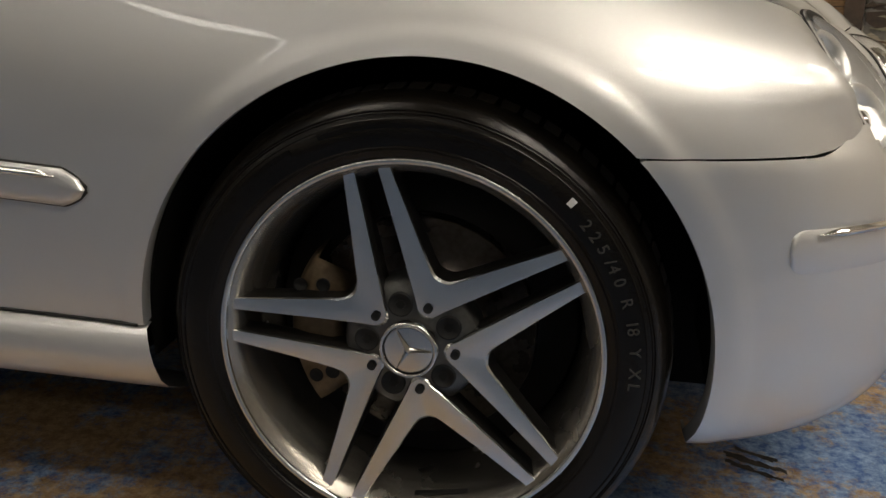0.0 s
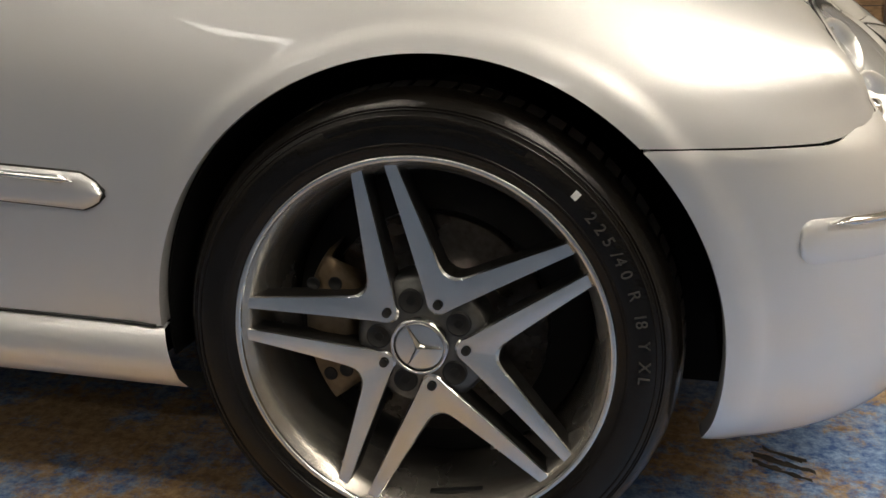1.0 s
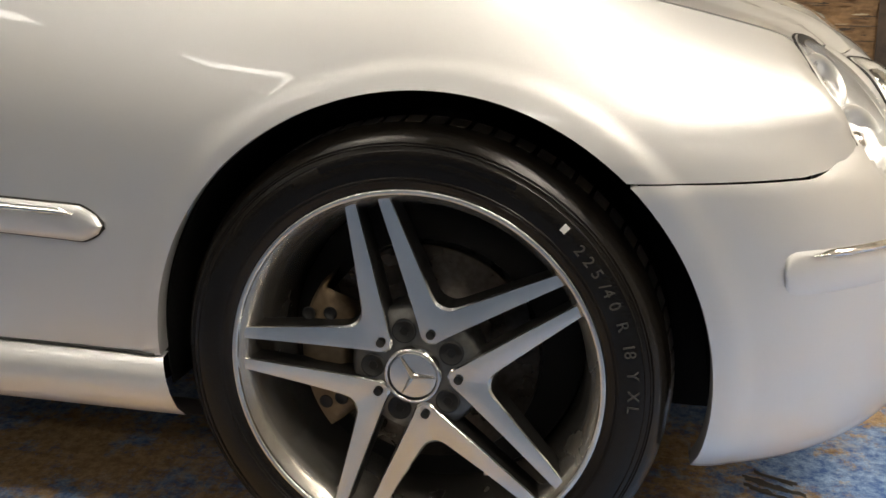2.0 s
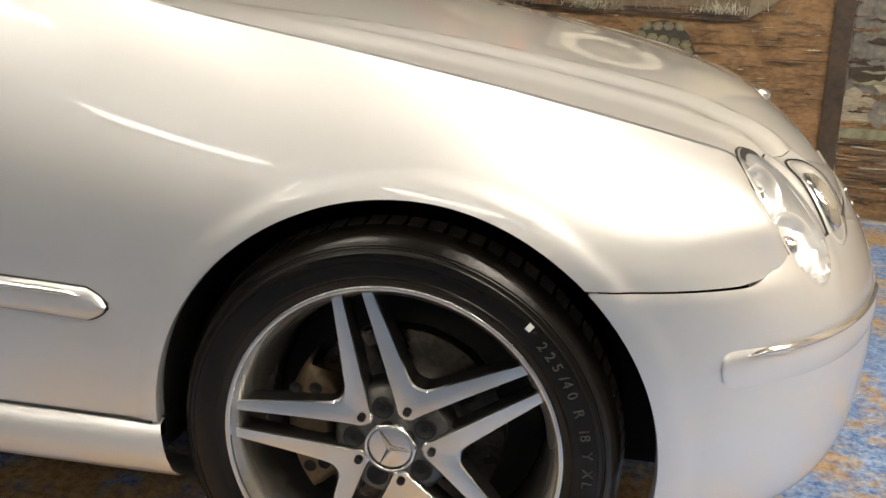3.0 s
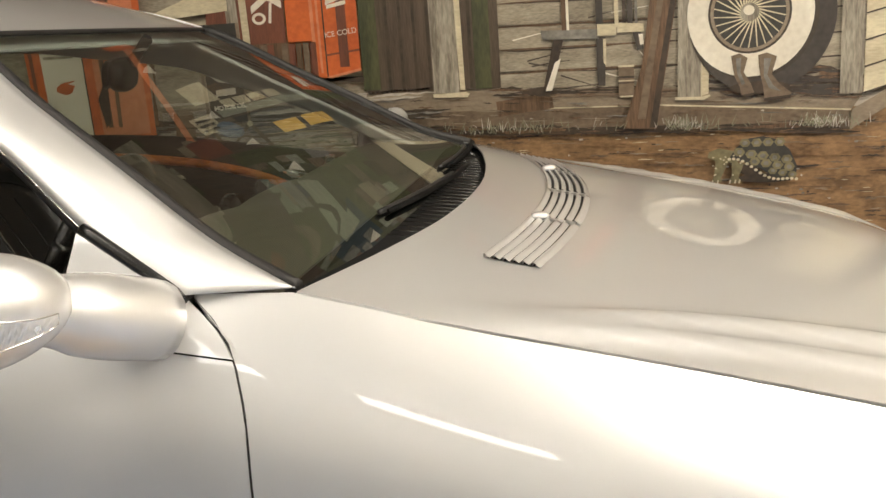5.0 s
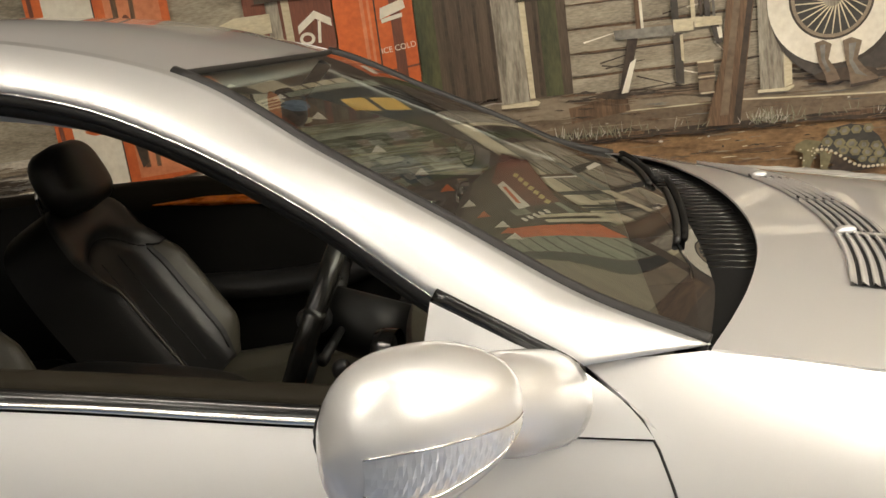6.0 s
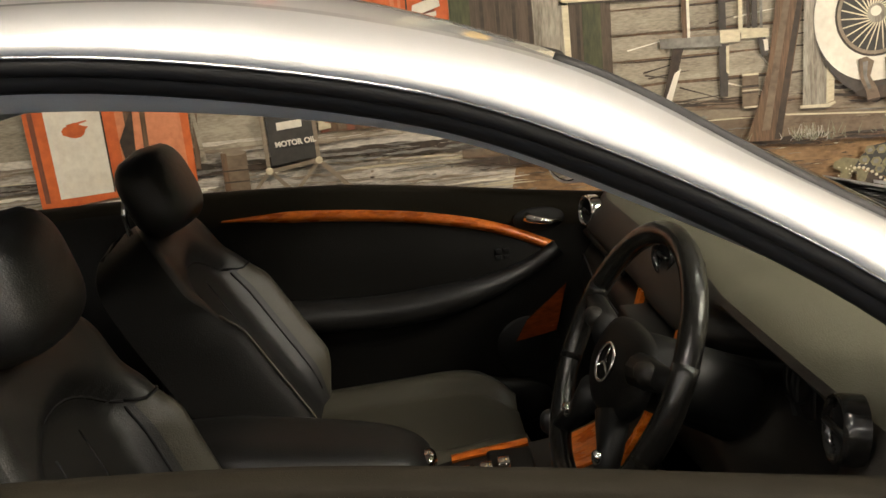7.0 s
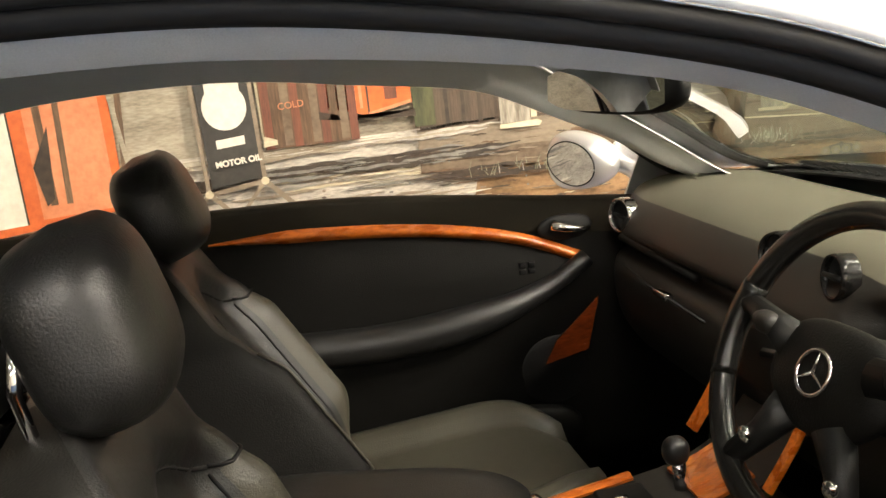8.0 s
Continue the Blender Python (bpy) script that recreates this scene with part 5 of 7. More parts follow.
def dashboard():
    d = thing("dashboard", "charcoal moulded dashboard with round vents and walnut trim", "dashboard")
    prof = [(-0.585, 0.942), (-0.70, 0.960), (-0.80, 0.962), (-0.87, 0.950), (-0.915, 0.925), (-0.945, 0.890), (-0.955, 0.862), (-0.925, 0.838), (-0.925, 0.825), (-0.965, 0.80), (-0.975, 0.74), (-0.955, 0.67), (-0.90, 0.60), (-0.80, 0.55)]
    sx, sz = spline(range(14), [q[0] for q in prof]), spline(range(14), [q[1] for q in prof])
    rows = []
    for i in range(57):
        y = 0.135 + (2 * YC - 0.27) * i / 56
        hood = 0.25 * math.exp(-(((y - 0.50) / 0.20) ** 4))
        stack = math.exp(-(((y - 0.87) / 0.13) ** 4))
        row = []
        for k in np.linspace(0, 13, 53):
            x, z = float(sx(k)), float(sz(k)) - LEAN * (y / 1.72) * 0.6
            up = math.exp(-(((k - 3.4) / 1.6) ** 2))
            x -= hood * up * 0.075 + stack * 0.012 * smooth01((k - 4) / 3) * smooth01((13.5 - k) / 3)
            z += hood * up * 0.062 + stack * 0.012 * up
            x += 0.115 * math.exp(-(((y - 0.50) / 0.21) ** 6)) * smooth01((k - 4.0) / 1.1) * smooth01((9.6 - k) / 1.4)
            x += 0.03 * smooth01((abs(y - YC) - 0.62) / 0.12) * smooth01((k - 2) / 3)
            row.append((x, y, z))
        rows.append(row)
    part("dash_top", grid([r[:16] for r in rows]), M["dash"], d, "grained olive-grey dash top", thick=-0.004)
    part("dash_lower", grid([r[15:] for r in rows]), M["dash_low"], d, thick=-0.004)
    # round end vents and centre vents
    for y, x, z, r in ((1.515, -0.948, 0.888, 0.037), (0.250, -0.945, 0.930, 0.037), (0.945, -0.928, 0.928, 0.033), (0.79, -0.932, 0.928, 0.033)):
        ax = Vector((-1, -0.25, 0.12)) if y > YC else Vector((-1, 0.15, 0.12))
        v = part("vent", outward(ring((x, y, z), ax, [(0.0, -0.012), (r * 0.8, -0.012), (r * 0.86, 0.0)], 32)), M["bore"], d, "round air vent in a chrome ring")
        part("vent_ring", outward(ring((x, y, z), ax, [(r * 0.84, -0.004), (r * 0.88, 0.007), (r * 0.97, 0.007), (r * 1.03, -0.004), (r * 1.03, -0.02)], 40)), M["chrome" if y > YC + 0.4 else "gloss_seal"], v)
        part("vane", outward(tube([(x - 0.003, y - r * 0.7, z), (x - 0.003, y + r * 0.7, z)], 0.004, 8)), M["black"], v)
    part("glovebox_line", tube([(-0.972, 1.46, 0.80), (-0.985, 1.3, 0.792), (-0.985, 1.08, 0.785)], 0.003, 6), M["bore"], d)
    part("glovebox_catch", rounded_box(-0.992, -0.975, 1.215, 1.275, 0.783, 0.797, 0.004), M["chrome"], d)
    part("trim_strip", tube([(-0.955, 1.50, 0.845), (-0.945, 1.36, 0.838), (-0.945, 1.18, 0.832)], [0.008, 0.011, 0.009], 10), M["black"], d)
    # instrument panel with dials under the edge of the dash
    b = part("instrument_panel", outward(ring((-0.848, 0.50, 0.860), (-1, 0, 0.25), [(0.0, 0.0), (0.06, 0.0), (0.07, 0.01)], 40)), M["bore"], d)
    for dy, r in ((-0.075, 0.042), (0.0, 0.05), (0.075, 0.042)):
        part("dial", outward(ring((-0.858, 0.50 + dy * 0.6, 0.862), (-1, 0, 0.25), [(r * 0.9, 0.0), (r * 0.94, 0.006), (r, 0.0)], 32)), M["black"], b)
    # walnut centre stack edge
    for y0, y1 in ((0.742, 0.758), (0.962, 0.988)):
        part("stack_trim", outward(grid([[(-0.965 - 0.055 * t - 0.05 * t * t, y, 0.862 - 0.21 * t) for y in np.linspace(y0, y1, 4)] for t in np.linspace(0, 1, 8)])), M["wood"], d, "walnut edge of the centre stack", thick=0.008)
    part("radio", rounded_box(-1.010, -0.94, 0.765, 0.955, 0.745, 0.845, 0.006), M["black"], d)
    return d


def steering_wheel():
    s = thing("steering_wheel", "black leather four-spoke steering wheel with grey rim inserts", "steering wheel")
    c = Vector((-1.100, 0.556, 0.902))
    n = Vector((-0.90, -0.06, 0.43)).normalized()
    u = Vector((0, 0, 1)).cross(n).normalized()
    u = u if u.y > 0 else -u
    w = n.cross(u).normalized()
    if w.z < 0:
        w = -w
    R = 0.183
    pts = [tuple(c + u * R * math.cos(a) + w * R * math.sin(a)) for a in np.linspace(0, 2 * math.pi, 65)]
    part("rim", tube(pts, 0.0165, 14, False), M["wheel_leather"], s)
    for a0 in (-20, 160):
        ins = [tuple(c + u * R * math.cos(radians(a)) + w * R * math.sin(radians(a))) for a in np.linspace(a0, a0 + 40, 12)]
        part("grip", tube(ins, 0.0172, 14), M["wheel_leather"], s)
    turn = Matrix((u, w, n)).transposed()
    hub = []
    for i in range(13):
        b = i / 12
        k = (1 - b**3) ** 0.5
        hub.append([tuple(c - n * 0.012 + turn @ Vector(((0.098 - 0.02 * smooth01(-math.sin(a))) * k * math.copysign(abs(math.cos(a)) ** 0.7, math.cos(a)), 0.066 * k * math.copysign(abs(math.sin(a)) ** 0.8, math.sin(a)) - 0.01, 0.030 * b))) for a in np.linspace(0, 2 * math.pi, 40, endpoint=False)])
    part("hub", outward(grid(hub, True)), M["card"], s, "padded airbag hub")
    for a in (12, 168, 235, 305):
        d = u * math.cos(radians(a)) + w * math.sin(radians(a))
        part("spoke", tube([tuple(c + d * 0.07), tuple(c + d * 0.12 - n * 0.004), tuple(c + d * 0.178)], [0.024, 0.018, 0.015], 12), M["black"], s)
        if a < 200:
            part("switch", blob(tuple(c + d * 0.115 + n * 0.014), (0.014, 0.02, 0.014), 2.5, 14, 8), M["dash_low"], s)
        else:
            part("spoke_cap", blob(tuple(c + d * 0.135 + n * 0.012), (0.008, 0.011, 0.011), 2.2, 12, 8), M["chrome"], s)
    e = c + n * 0.020 - w * 0.006
    badge = part("badge", tube([tuple(e + u * 0.026 * math.cos(a) + w * 0.026 * math.sin(a)) for a in np.linspace(0, 2 * math.pi, 33)], 0.0028, 8, False), M["chrome"], s, "chrome ring badge")
    for k in range(3):
        a = radians(90 + 120 * k)
        part("badge_arm", tube([tuple(e), tuple(e + (u * math.cos(a) + w * math.sin(a)) * 0.025)], [0.003, 0.0012], 8), M["chrome"], badge)
    part("column", tube([tuple(c - n * 0.01), tuple(c - n * 0.18)], [0.05, 0.06], 16), M["black"], s)
    for sg in (1, -1):
        part("stalk", tube([tuple(c - n * 0.04 + u * sg * 0.05), tuple(c - n * 0.03 + u * sg * 0.15 - w * 0.02)], [0.007, 0.009], 8), M["black"], s)
    return s


def console():
    k = thing("centre_console", "black centre console with walnut panel and padded armrest", "console")
    part("tunnel", rounded_box(-1.75, -0.95, 0.745, 0.975, 0.24, 0.566, 0.03), M["dash"], k)
    lie = spline([-1.38, -1.33, -1.2, -1.1, -1.03, -0.99], [0.577, 0.588, 0.606, 0.624, 0.662, 0.712])
    part("console_tray", outward(grid([[(x, y, float(lie(x)) - 0.004) for y in (0.785, 0.80, 0.92, 0.945)] for x in np.linspace(-1.38, -0.99, 14)])), M["dash_low"], k, "black console face", thick=0.012)
    for y0, y1, x0, x1 in ((0.928, 0.952, -1.33, -1.19), (0.780, 0.802, -1.33, -1.19), (0.805, 0.925, -1.135, -1.055)):
        rows = [[(x, y0 + (y1 - y0) * j / 6, float(lie(x)) + 0.004 + 0.003 * math.sin(math.pi * j / 6)) for j in range(7)] for x in np.linspace(x0, x1, 12)]
        part("wood_panel", outward(grid(rows)), M["wood"], k, "walnut panel by the gear lever", thick=0.006)
    part("armrest", blob((-1.600, 0.865, 0.650), (0.240, 0.098, 0.062), 3.4, 32, 18, turn=Matrix.Rotation(radians(9), 3, "Y")), M["leather"], k, "padded black armrest")
    part("armrest_catch", blob((-1.373, 0.85, 0.640), (0.018, 0.03, 0.016), 2.4, 16, 10), M["chrome"], k)
    part("gear_lever", tube([(-1.15, 0.84, 0.63), (-1.155, 0.84, 0.675)], [0.012, 0.010], 12), M["chrome"], k)
    part("gear_knob", blob((-1.158, 0.84, 0.690), (0.020, 0.018, 0.022), 2.3, 18, 12), M["leather"], k, "leather gear knob")
    part("gear_gate", rounded_box(-1.27, -1.19, 0.815, 0.900, 0.595, 0.622, 0.008), M["black"], k)
    for i in range(3):
        part("switch", rounded_box(-1.315 + 0.03 * i, -1.293 + 0.03 * i, 0.82, 0.85, 0.606 + 0.006 * i, 0.622 + 0.006 * i, 0.003), M["chrome"], k)


def door_cards():
    for side in (1, -1):
        t = thing("door_card", "black leather door card with walnut strip and chrome handle", "door trim", group="door cards")
        rows = []
        for x in np.linspace(-1.97, -0.72, 40):
            zt = float(belt_z(x)) - 0.004
            rows.append([(x, y, z) for y, z in ((flank_y(x, zt) + 0.030, zt + 0.012), (flank_y(x, zt) + 0.062, zt + 0.008), (0.135, zt - 0.03), (0.150, zt - 0.11), (0.160, zt - 0.17), (0.150, 0.66), (0.155, 0.55), (0.13, 0.36), (0.10, 0.25))])
        part("panel", sided(outward(grid(rows)), side), M["card"], t, thick=0.006, crisp=False)
        wz = spline([-1.80, -1.62, -1.45, -1.3, -1.15, -1.02], [0.962, 0.955, 0.940, 0.917, 0.878, 0.820])
        rows = []
        for x in np.linspace(-1.80, -1.02, 40):
            h = 0.014 * min(1, (x + 1.80) / 0.18 + 0.12)
            rows.append([(x, 0.148 + 0.012 * math.sin(math.pi * k / 6), float(wz(x)) + h * (1 - k / 3)) for k in range(7)])
        part("wood_strip", sided(outward(grid(rows)), side), M["wood"], t, "glossy walnut strip")
        az = spline([-1.70, -1.45, -1.3, -1.18, -1.08, -1.01], [0.725, 0.715, 0.728, 0.752, 0.785, 0.825])
        pts = [(x, 0.195 - 0.03 * smooth01((x + 1.25) / 0.24), float(az(x)) ) for x in np.linspace(-1.72, -1.015, 26)]
        part("armrest", sided(tube(pts, [0.040 - 0.020 * smooth01((p[0] + 1.35) / 0.3) for p in pts], 14), side), M["leather"], t, "sweeping padded armrest")
        part("handle_cup", sided(blob((-1.055, 0.150, 0.893), (0.062, 0.012, 0.028), 2.2, 28, 14), side), M["bore"], t)
        part("handle", sided(tube([(-1.088, 0.165, 0.903), (-1.066, 0.176, 0.897), (-1.03, 0.172, 0.888), (-1.005, 0.160, 0.887)], [0.013, 0.009, 0.007, 0.006], 12), side), M["chrome"], t, "chrome inner door handle")
        part("speaker", sided(outward(ring((-1.10, 0.150, 0.565), (0, 1, 0), [(0.0, 0.006), (0.075, 0.006), (0.085, 0.0)], 32)), side), M["black"], t)
        part("pocket", sided(blob((-1.35, 0.165, 0.42), (0.30, 0.035, 0.075), 3.2, 30, 14), side), M["card"], t)
        # red-brown panel added to paint in the red glow above the pocket
        part("glow_panel", sided(outward(grid([[(-1.135 + 0.10 * v + 0.03 * u, 0.195, 0.60 + 0.02 * v + 0.12 * u * (0.45 + 0.55 * v)) for v in np.linspace(0, 1, 6)] for u in np.linspace(0, 1, 6)])), side), M["glow_red"], t, "red-brown panel in place of a red glow", thick=0.004)
        part("lock_pin", sided(tube([(-1.775, 0.115, 0.985), (-1.775, 0.115, 1.025)], [0.005, 0.006], 10), side), M["black"], t)
        for i in range(4):
            part("window_switch", sided(rounded_box(-1.165 + 0.020 * (i % 2), -1.150 + 0.020 * (i % 2), 0.150, 0.157, 0.802 + 0.016 * (i // 2), 0.813 + 0.016 * (i // 2), 0.002), side), M["black"], t)
        # rear side trim
        rows = [[(x, y, z) for y, z in ((0.13, float(belt_z(max(x, -2.6))) + 0.018), (0.17, float(belt_z(max(x, -2.6))) - 0.01), (0.19, 0.75), (0.20, 0.4), (0.12, 0.25))] for x in np.linspace(-2.70, -1.99, 12)]
        q = thing("rear_side_trim", "black rear side trim panel", "trim panel", group="rear side trims")
        part("panel", sided(outward(grid(rows)), side), M["card"], q, thick=0.006, crisp=False)


def cabin_lining():
    r = thing("headliner", "pale grey fabric headliner and pillar trims", "headliner")
    part("lining", across(rail_in, roof_centre, 4.0, 8.0, 20, 24, -0.030), M["headliner"], r, thick=0.004)
    for side in (1, -1):
        rows = []
        for t in np.linspace(0.5, 8.6, 70):
            drop = 0.0 if side > 0 else 0.030 * smooth01((t - 3.3) / 1.5)
            a, b = Vector(rail_out(t)), Vector(rail_in(t))
            k = smooth01((t - 0.5) / 2.5) * (1 - 0.25 * smooth01((5.4 - t) / 1.7) if side > 0 else 1)
            back = 0.0 if side > 0 else 0.045 * smooth01((5.0 - t) / 1.5)
            rows.append([tuple(p - Vector((back * w, 0, 0))) for w, p in zip((0, 0.3, 0.3, 0.5, 0.9, 0.9), (a + Vector((0.0, 0.040, -0.026)), a + Vector((0, 0.060, -0.048 * k - 0.022 * (1 - k) - drop)), a + Vector((0.0, 0.085, -0.061 * k - 0.022 * (1 - k) - drop)), a + Vector((0.01, 0.105, -0.040 * k - 0.014 * (1 - k))), b + Vector((-0.01, 0.03, -0.022)), b + Vector((0, 0.06, -0.028))))])
        part("pillar_trim", sided(outward(grid(rows)), side), M["headliner"], r, thick=0.003)
    mir = thing("rear_view_mirror", "black-backed interior rear-view mirror on the windscreen", "mirror")
    turn = Matrix.Rotation(radians(22), 3, "Z") @ Matrix.Rotation(radians(4), 3, "Y")
    part("shell", blob((-1.19, 0.90, 1.212), (0.026, 0.125, 0.036), 2.8, 32, 16, turn=turn), M["black"], mir)
    g = grid([[tuple(turn @ Vector((-0.027, y, z * math.sqrt(max(0.05, 1 - (y / 0.125) ** 4)))) + Vector((-1.192, 0.90, 1.212))) for y in np.linspace(-0.113, 0.113, 12)] for z in np.linspace(-0.030, 0.030, 6)])
    part("glass", outward(g), M["mirror"], mir)
    part("stem", tube([(-1.155, 0.88, 1.235), (-1.10, 0.86, 1.285)], 0.012, 10), M["black"], mir)
    # rear bench
    b = thing("rear_bench", "black leather rear bench seat", "seat")
    part("cushion", rounded_box(-2.55, -2.08, 0.22, 2 * YC - 0.22, 0.30, 0.56, 0.05), M["leather"], b)
    rows = [[(-2.52 - 0.20 * t + 0.05 * math.sin(math.pi * t), y, 0.52 + 0.44 * t) for t in np.linspace(0, 1, 10)] for y in np.linspace(0.22, 2 * YC - 0.22, 12)]
    part("backrest", outward(grid(rows)), M["leather"], b, thick=0.05)
    for y in (0.55, 1.17):
        part("headrest", blob((-2.70, y, 1.02), (0.045, 0.12, 0.06), 2.8, 24, 14), M["leather"], b)
    part("cabin_carpet", box(-2.70, -0.70, 0.12, 2 * YC - 0.12, 0.2355, 0.245), M["carpet"], car, smooth=False)


seat(0.495, 0.028, 0.075, "black leather driver's seat with chrome headrest posts")
seat(1.245, 0.0, 0.0, "black leather passenger seat with stitched insert")
dashboard()
steering_wheel()
console()
door_cards()
cabin_lining()

# ---------------------------------------------------------------- painted wall
def ink(name, col, col2=None, scale=6.0, stretch=(1, 1, 1)):
    return surface(name, col, col2 or tuple(c * 0.6 for c in col), rough=0.55, scale=scale, stretch=stretch, bump=0.15, bump_scale=45, fine=0.45)


INK = {
    "dirt": ink("painted_dirt", (0.34, 0.200, 0.090), (0.13, 0.072, 0.030), 6.5, (1, 1, 2.2)),
    "pale_dirt": ink("painted_pale_ground", (0.66, 0.60, 0.50), (0.24, 0.21, 0.17), 4.0, (1, 1, 4.5)),
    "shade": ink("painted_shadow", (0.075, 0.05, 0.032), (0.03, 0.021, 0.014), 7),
    "porch": ink("painted_porch_face", (0.215, 0.158, 0.102), (0.115, 0.078, 0.047), 6, (1, 1, 1.5)),
    "ledge": ink("painted_porch_top", (0.30, 0.24, 0.165), (0.19, 0.148, 0.10), 6, (1, 1, 2)),
    "board": ink("painted_boards", (0.44, 0.385, 0.285), (0.19, 0.16, 0.112), 5, (1, 1, 4)),
    "joint": ink("painted_dark_line", (0.06, 0.045, 0.03), None, 20),
    "cream": ink("painted_cream_wood", (0.70, 0.625, 0.43), (0.48, 0.41, 0.27), 5, (1, 1, 3)),
    "grey_post": ink("painted_grey_post", (0.42, 0.375, 0.29), (0.15, 0.128, 0.095), 8, (4, 1, 0.6)),
    "trunk": ink("painted_brown_post", (0.19, 0.112, 0.060), (0.075, 0.044, 0.023), 10, (4, 1, 0.5)),
    "green": ink("painted_green_post", (0.095, 0.100, 0.040), (0.042, 0.044, 0.020), 8, (3, 1, 0.6)),
    "door": ink("painted_dark_door", (0.12, 0.085, 0.055), (0.055, 0.038, 0.025), 6, (6, 1, 0.5)),
    "orange": ink("painted_orange_red", (0.68, 0.155, 0.035), (0.48, 0.095, 0.022), 4),
    "salmon": ink("painted_salmon", (0.70, 0.27, 0.13), (0.52, 0.17, 0.07), 4),
    "rust": ink("painted_rust", (0.22, 0.075, 0.04), (0.12, 0.045, 0.028), 5, (5, 1, 0.7)),
    "white": ink("painted_white", (0.82, 0.77, 0.64), (0.66, 0.60, 0.48), 4),
    "rubber": ink("painted_tyre", (0.075, 0.062, 0.05), (0.04, 0.033, 0.026), 8),
    "stone": ink("painted_stone", (0.27, 0.255, 0.215), (0.11, 0.10, 0.085), 9),
    "shell": ink("painted_shell", (0.25, 0.22, 0.115), (0.12, 0.10, 0.050), 20),
    "grass": ink("painted_grass", (0.30, 0.29, 0.19), (0.16, 0.155, 0.095), 20),
    "lit": ink("painted_lit_window", (0.90, 0.62, 0.16), (0.70, 0.42, 0.08), 6),
    "sky_blue": ink("painted_pale_blue", (0.20, 0.27, 0.33), (0.10, 0.14, 0.18), 8),
    "teal": ink("painted_dark_teal", (0.05, 0.085, 0.09), (0.025, 0.04, 0.045), 8),
    "yellow": ink("painted_dull_yellow", (0.62, 0.52, 0.20), (0.40, 0.32, 0.11), 8),
    "sage": ink("painted_sage_grey", (0.33, 0.34, 0.25), (0.20, 0.205, 0.15), 6),
    "signboard": ink("painted_black_sign", (0.055, 0.05, 0.042), None, 8),
}

mural = thing("mural", "large painted mural of a desert filling station on the hall wall", "mural")


def wall_at(x):
    """The wall runs straight, then turns a little towards the room past the corner shadow."""
    return WALL_Y - max(0.0, x - 1.08) * 0.22


def painted(name, shapes, layer, label="", stuff=False):
    """Flat paint: shapes are (colour, outline in x and z); each shape lies a hair above the last."""
    bm = bmesh.new()
    mats = []
    for i, (c, pts) in enumerate(shapes):
        if c not in mats:
            mats.append(c)
        y = 0.004 * layer + (0.00001 if stuff else 0.00008) * i
        try:
            f = bm.faces.new([bm.verts.new((x, wall_at(x) - y, z)) for x, z in pts])
        except ValueError:
            continue
        f.material_index = mats.index(c)
        f.normal_update()
        if f.normal.y > 0:
            f.normal_flip()
    ob = part(name, bm, [INK[c] for c in mats], mural, label, smooth=False)
    if stuff:
        tagged(ob, label, "", "", "stuff")
    return ob


def singly(name, shapes, layer, label=""):
    """One part for each shape, each a hair above the one before."""
    for i, s in enumerate(shapes):
        painted(name, [s], layer + 0.02 * i, label)


def rect(x0, x1, z0, z1):
    return [(x0, z0), (x1, z0), (x1, z1), (x0, z1)]


def bar(x0, z0, x1, z1, w0, w1=None):
    w1 = w1 or w0
    d = math.hypot(x1 - x0, z1 - z0)
    nx, nz = -(z1 - z0) / d / 2, (x1 - x0) / d / 2
    return [(x0 + nx * w0, z0 + nz * w0), (x1 + nx * w1, z1 + nz * w1), (x1 - nx * w1, z1 - nz * w1), (x0 - nx * w0, z0 - nz * w0)]


def oval(x, z, a, b, n=28, wob=0.0, rnd=None):
    return [(x + a * (1 + wob * (rnd.random() - 0.5 if rnd else 0)) * math.cos(2 * math.pi * i / n), z + b * (1 + wob * (rnd.random() - 0.5 if rnd else 0)) * math.sin(2 * math.pi * i / n)) for i in range(n)]


def stroke(rnd, x, z, length, thick, lean=0.0):
    """A wavering brush mark that tapers at both ends."""
    n = 7
    mid = [z + lean * length * i / n + rnd.uniform(-0.25, 0.25) * thick for i in range(n + 1)]
    wid = [thick * (math.sin(math.pi * (0.02 + 0.96 * i / n)) ** 0.6) * rnd.uniform(0.5, 1.0) for i in range(n + 1)]
    xs = [x + length * i / n for i in range(n + 1)]
    return [(a, m - w / 2) for a, m, w in zip(xs, mid, wid)] + [(a, m + w / 2) for a, m, w in reversed(list(zip(xs, mid, wid)))]


def strokes(rnd, colours, x0, x1, z0, z1, n, length, thick, lean=0.0):
    out = []
    for i in range(n):
        L = length * rnd.uniform(0.4, 1.6)
        x = rnd.uniform(x0, x1)
        k = (x - x0) / (x1 - x0)
        lo, hi = (z0(x), z1(x)) if callable(z0) else (z0, z1)
        out.append((rnd.choice(colours), stroke(rnd, x - L / 2, lo + (hi - lo) * rnd.random(), L, thick * rnd.uniform(0.4, 1.5), lean)))
    return out


def walls():
    for nm, x0, x1 in (("wall_north", -8.0, 1.08), ("wall_northeast", 1.08, 6.3)):
        bm = bmesh.new()
        q = [(x, wall_at(x) + d, z) for x in (x0, x1) for d in (0, 0.2) for z in (0, 3.6)]
        v = [bm.verts.new(p) for p in q]
        for f in ((0, 1, 3, 2), (4, 6, 7, 5), (0, 4, 5, 1), (2, 3, 7, 6), (0, 2, 6, 4), (1, 5, 7, 3)):
            bm.faces.new([v[i] for i in f])
        tagged(part(nm, outward(bm), M["plaster"], smooth=False), "hall wall under the mural", "wall", kind="structure")


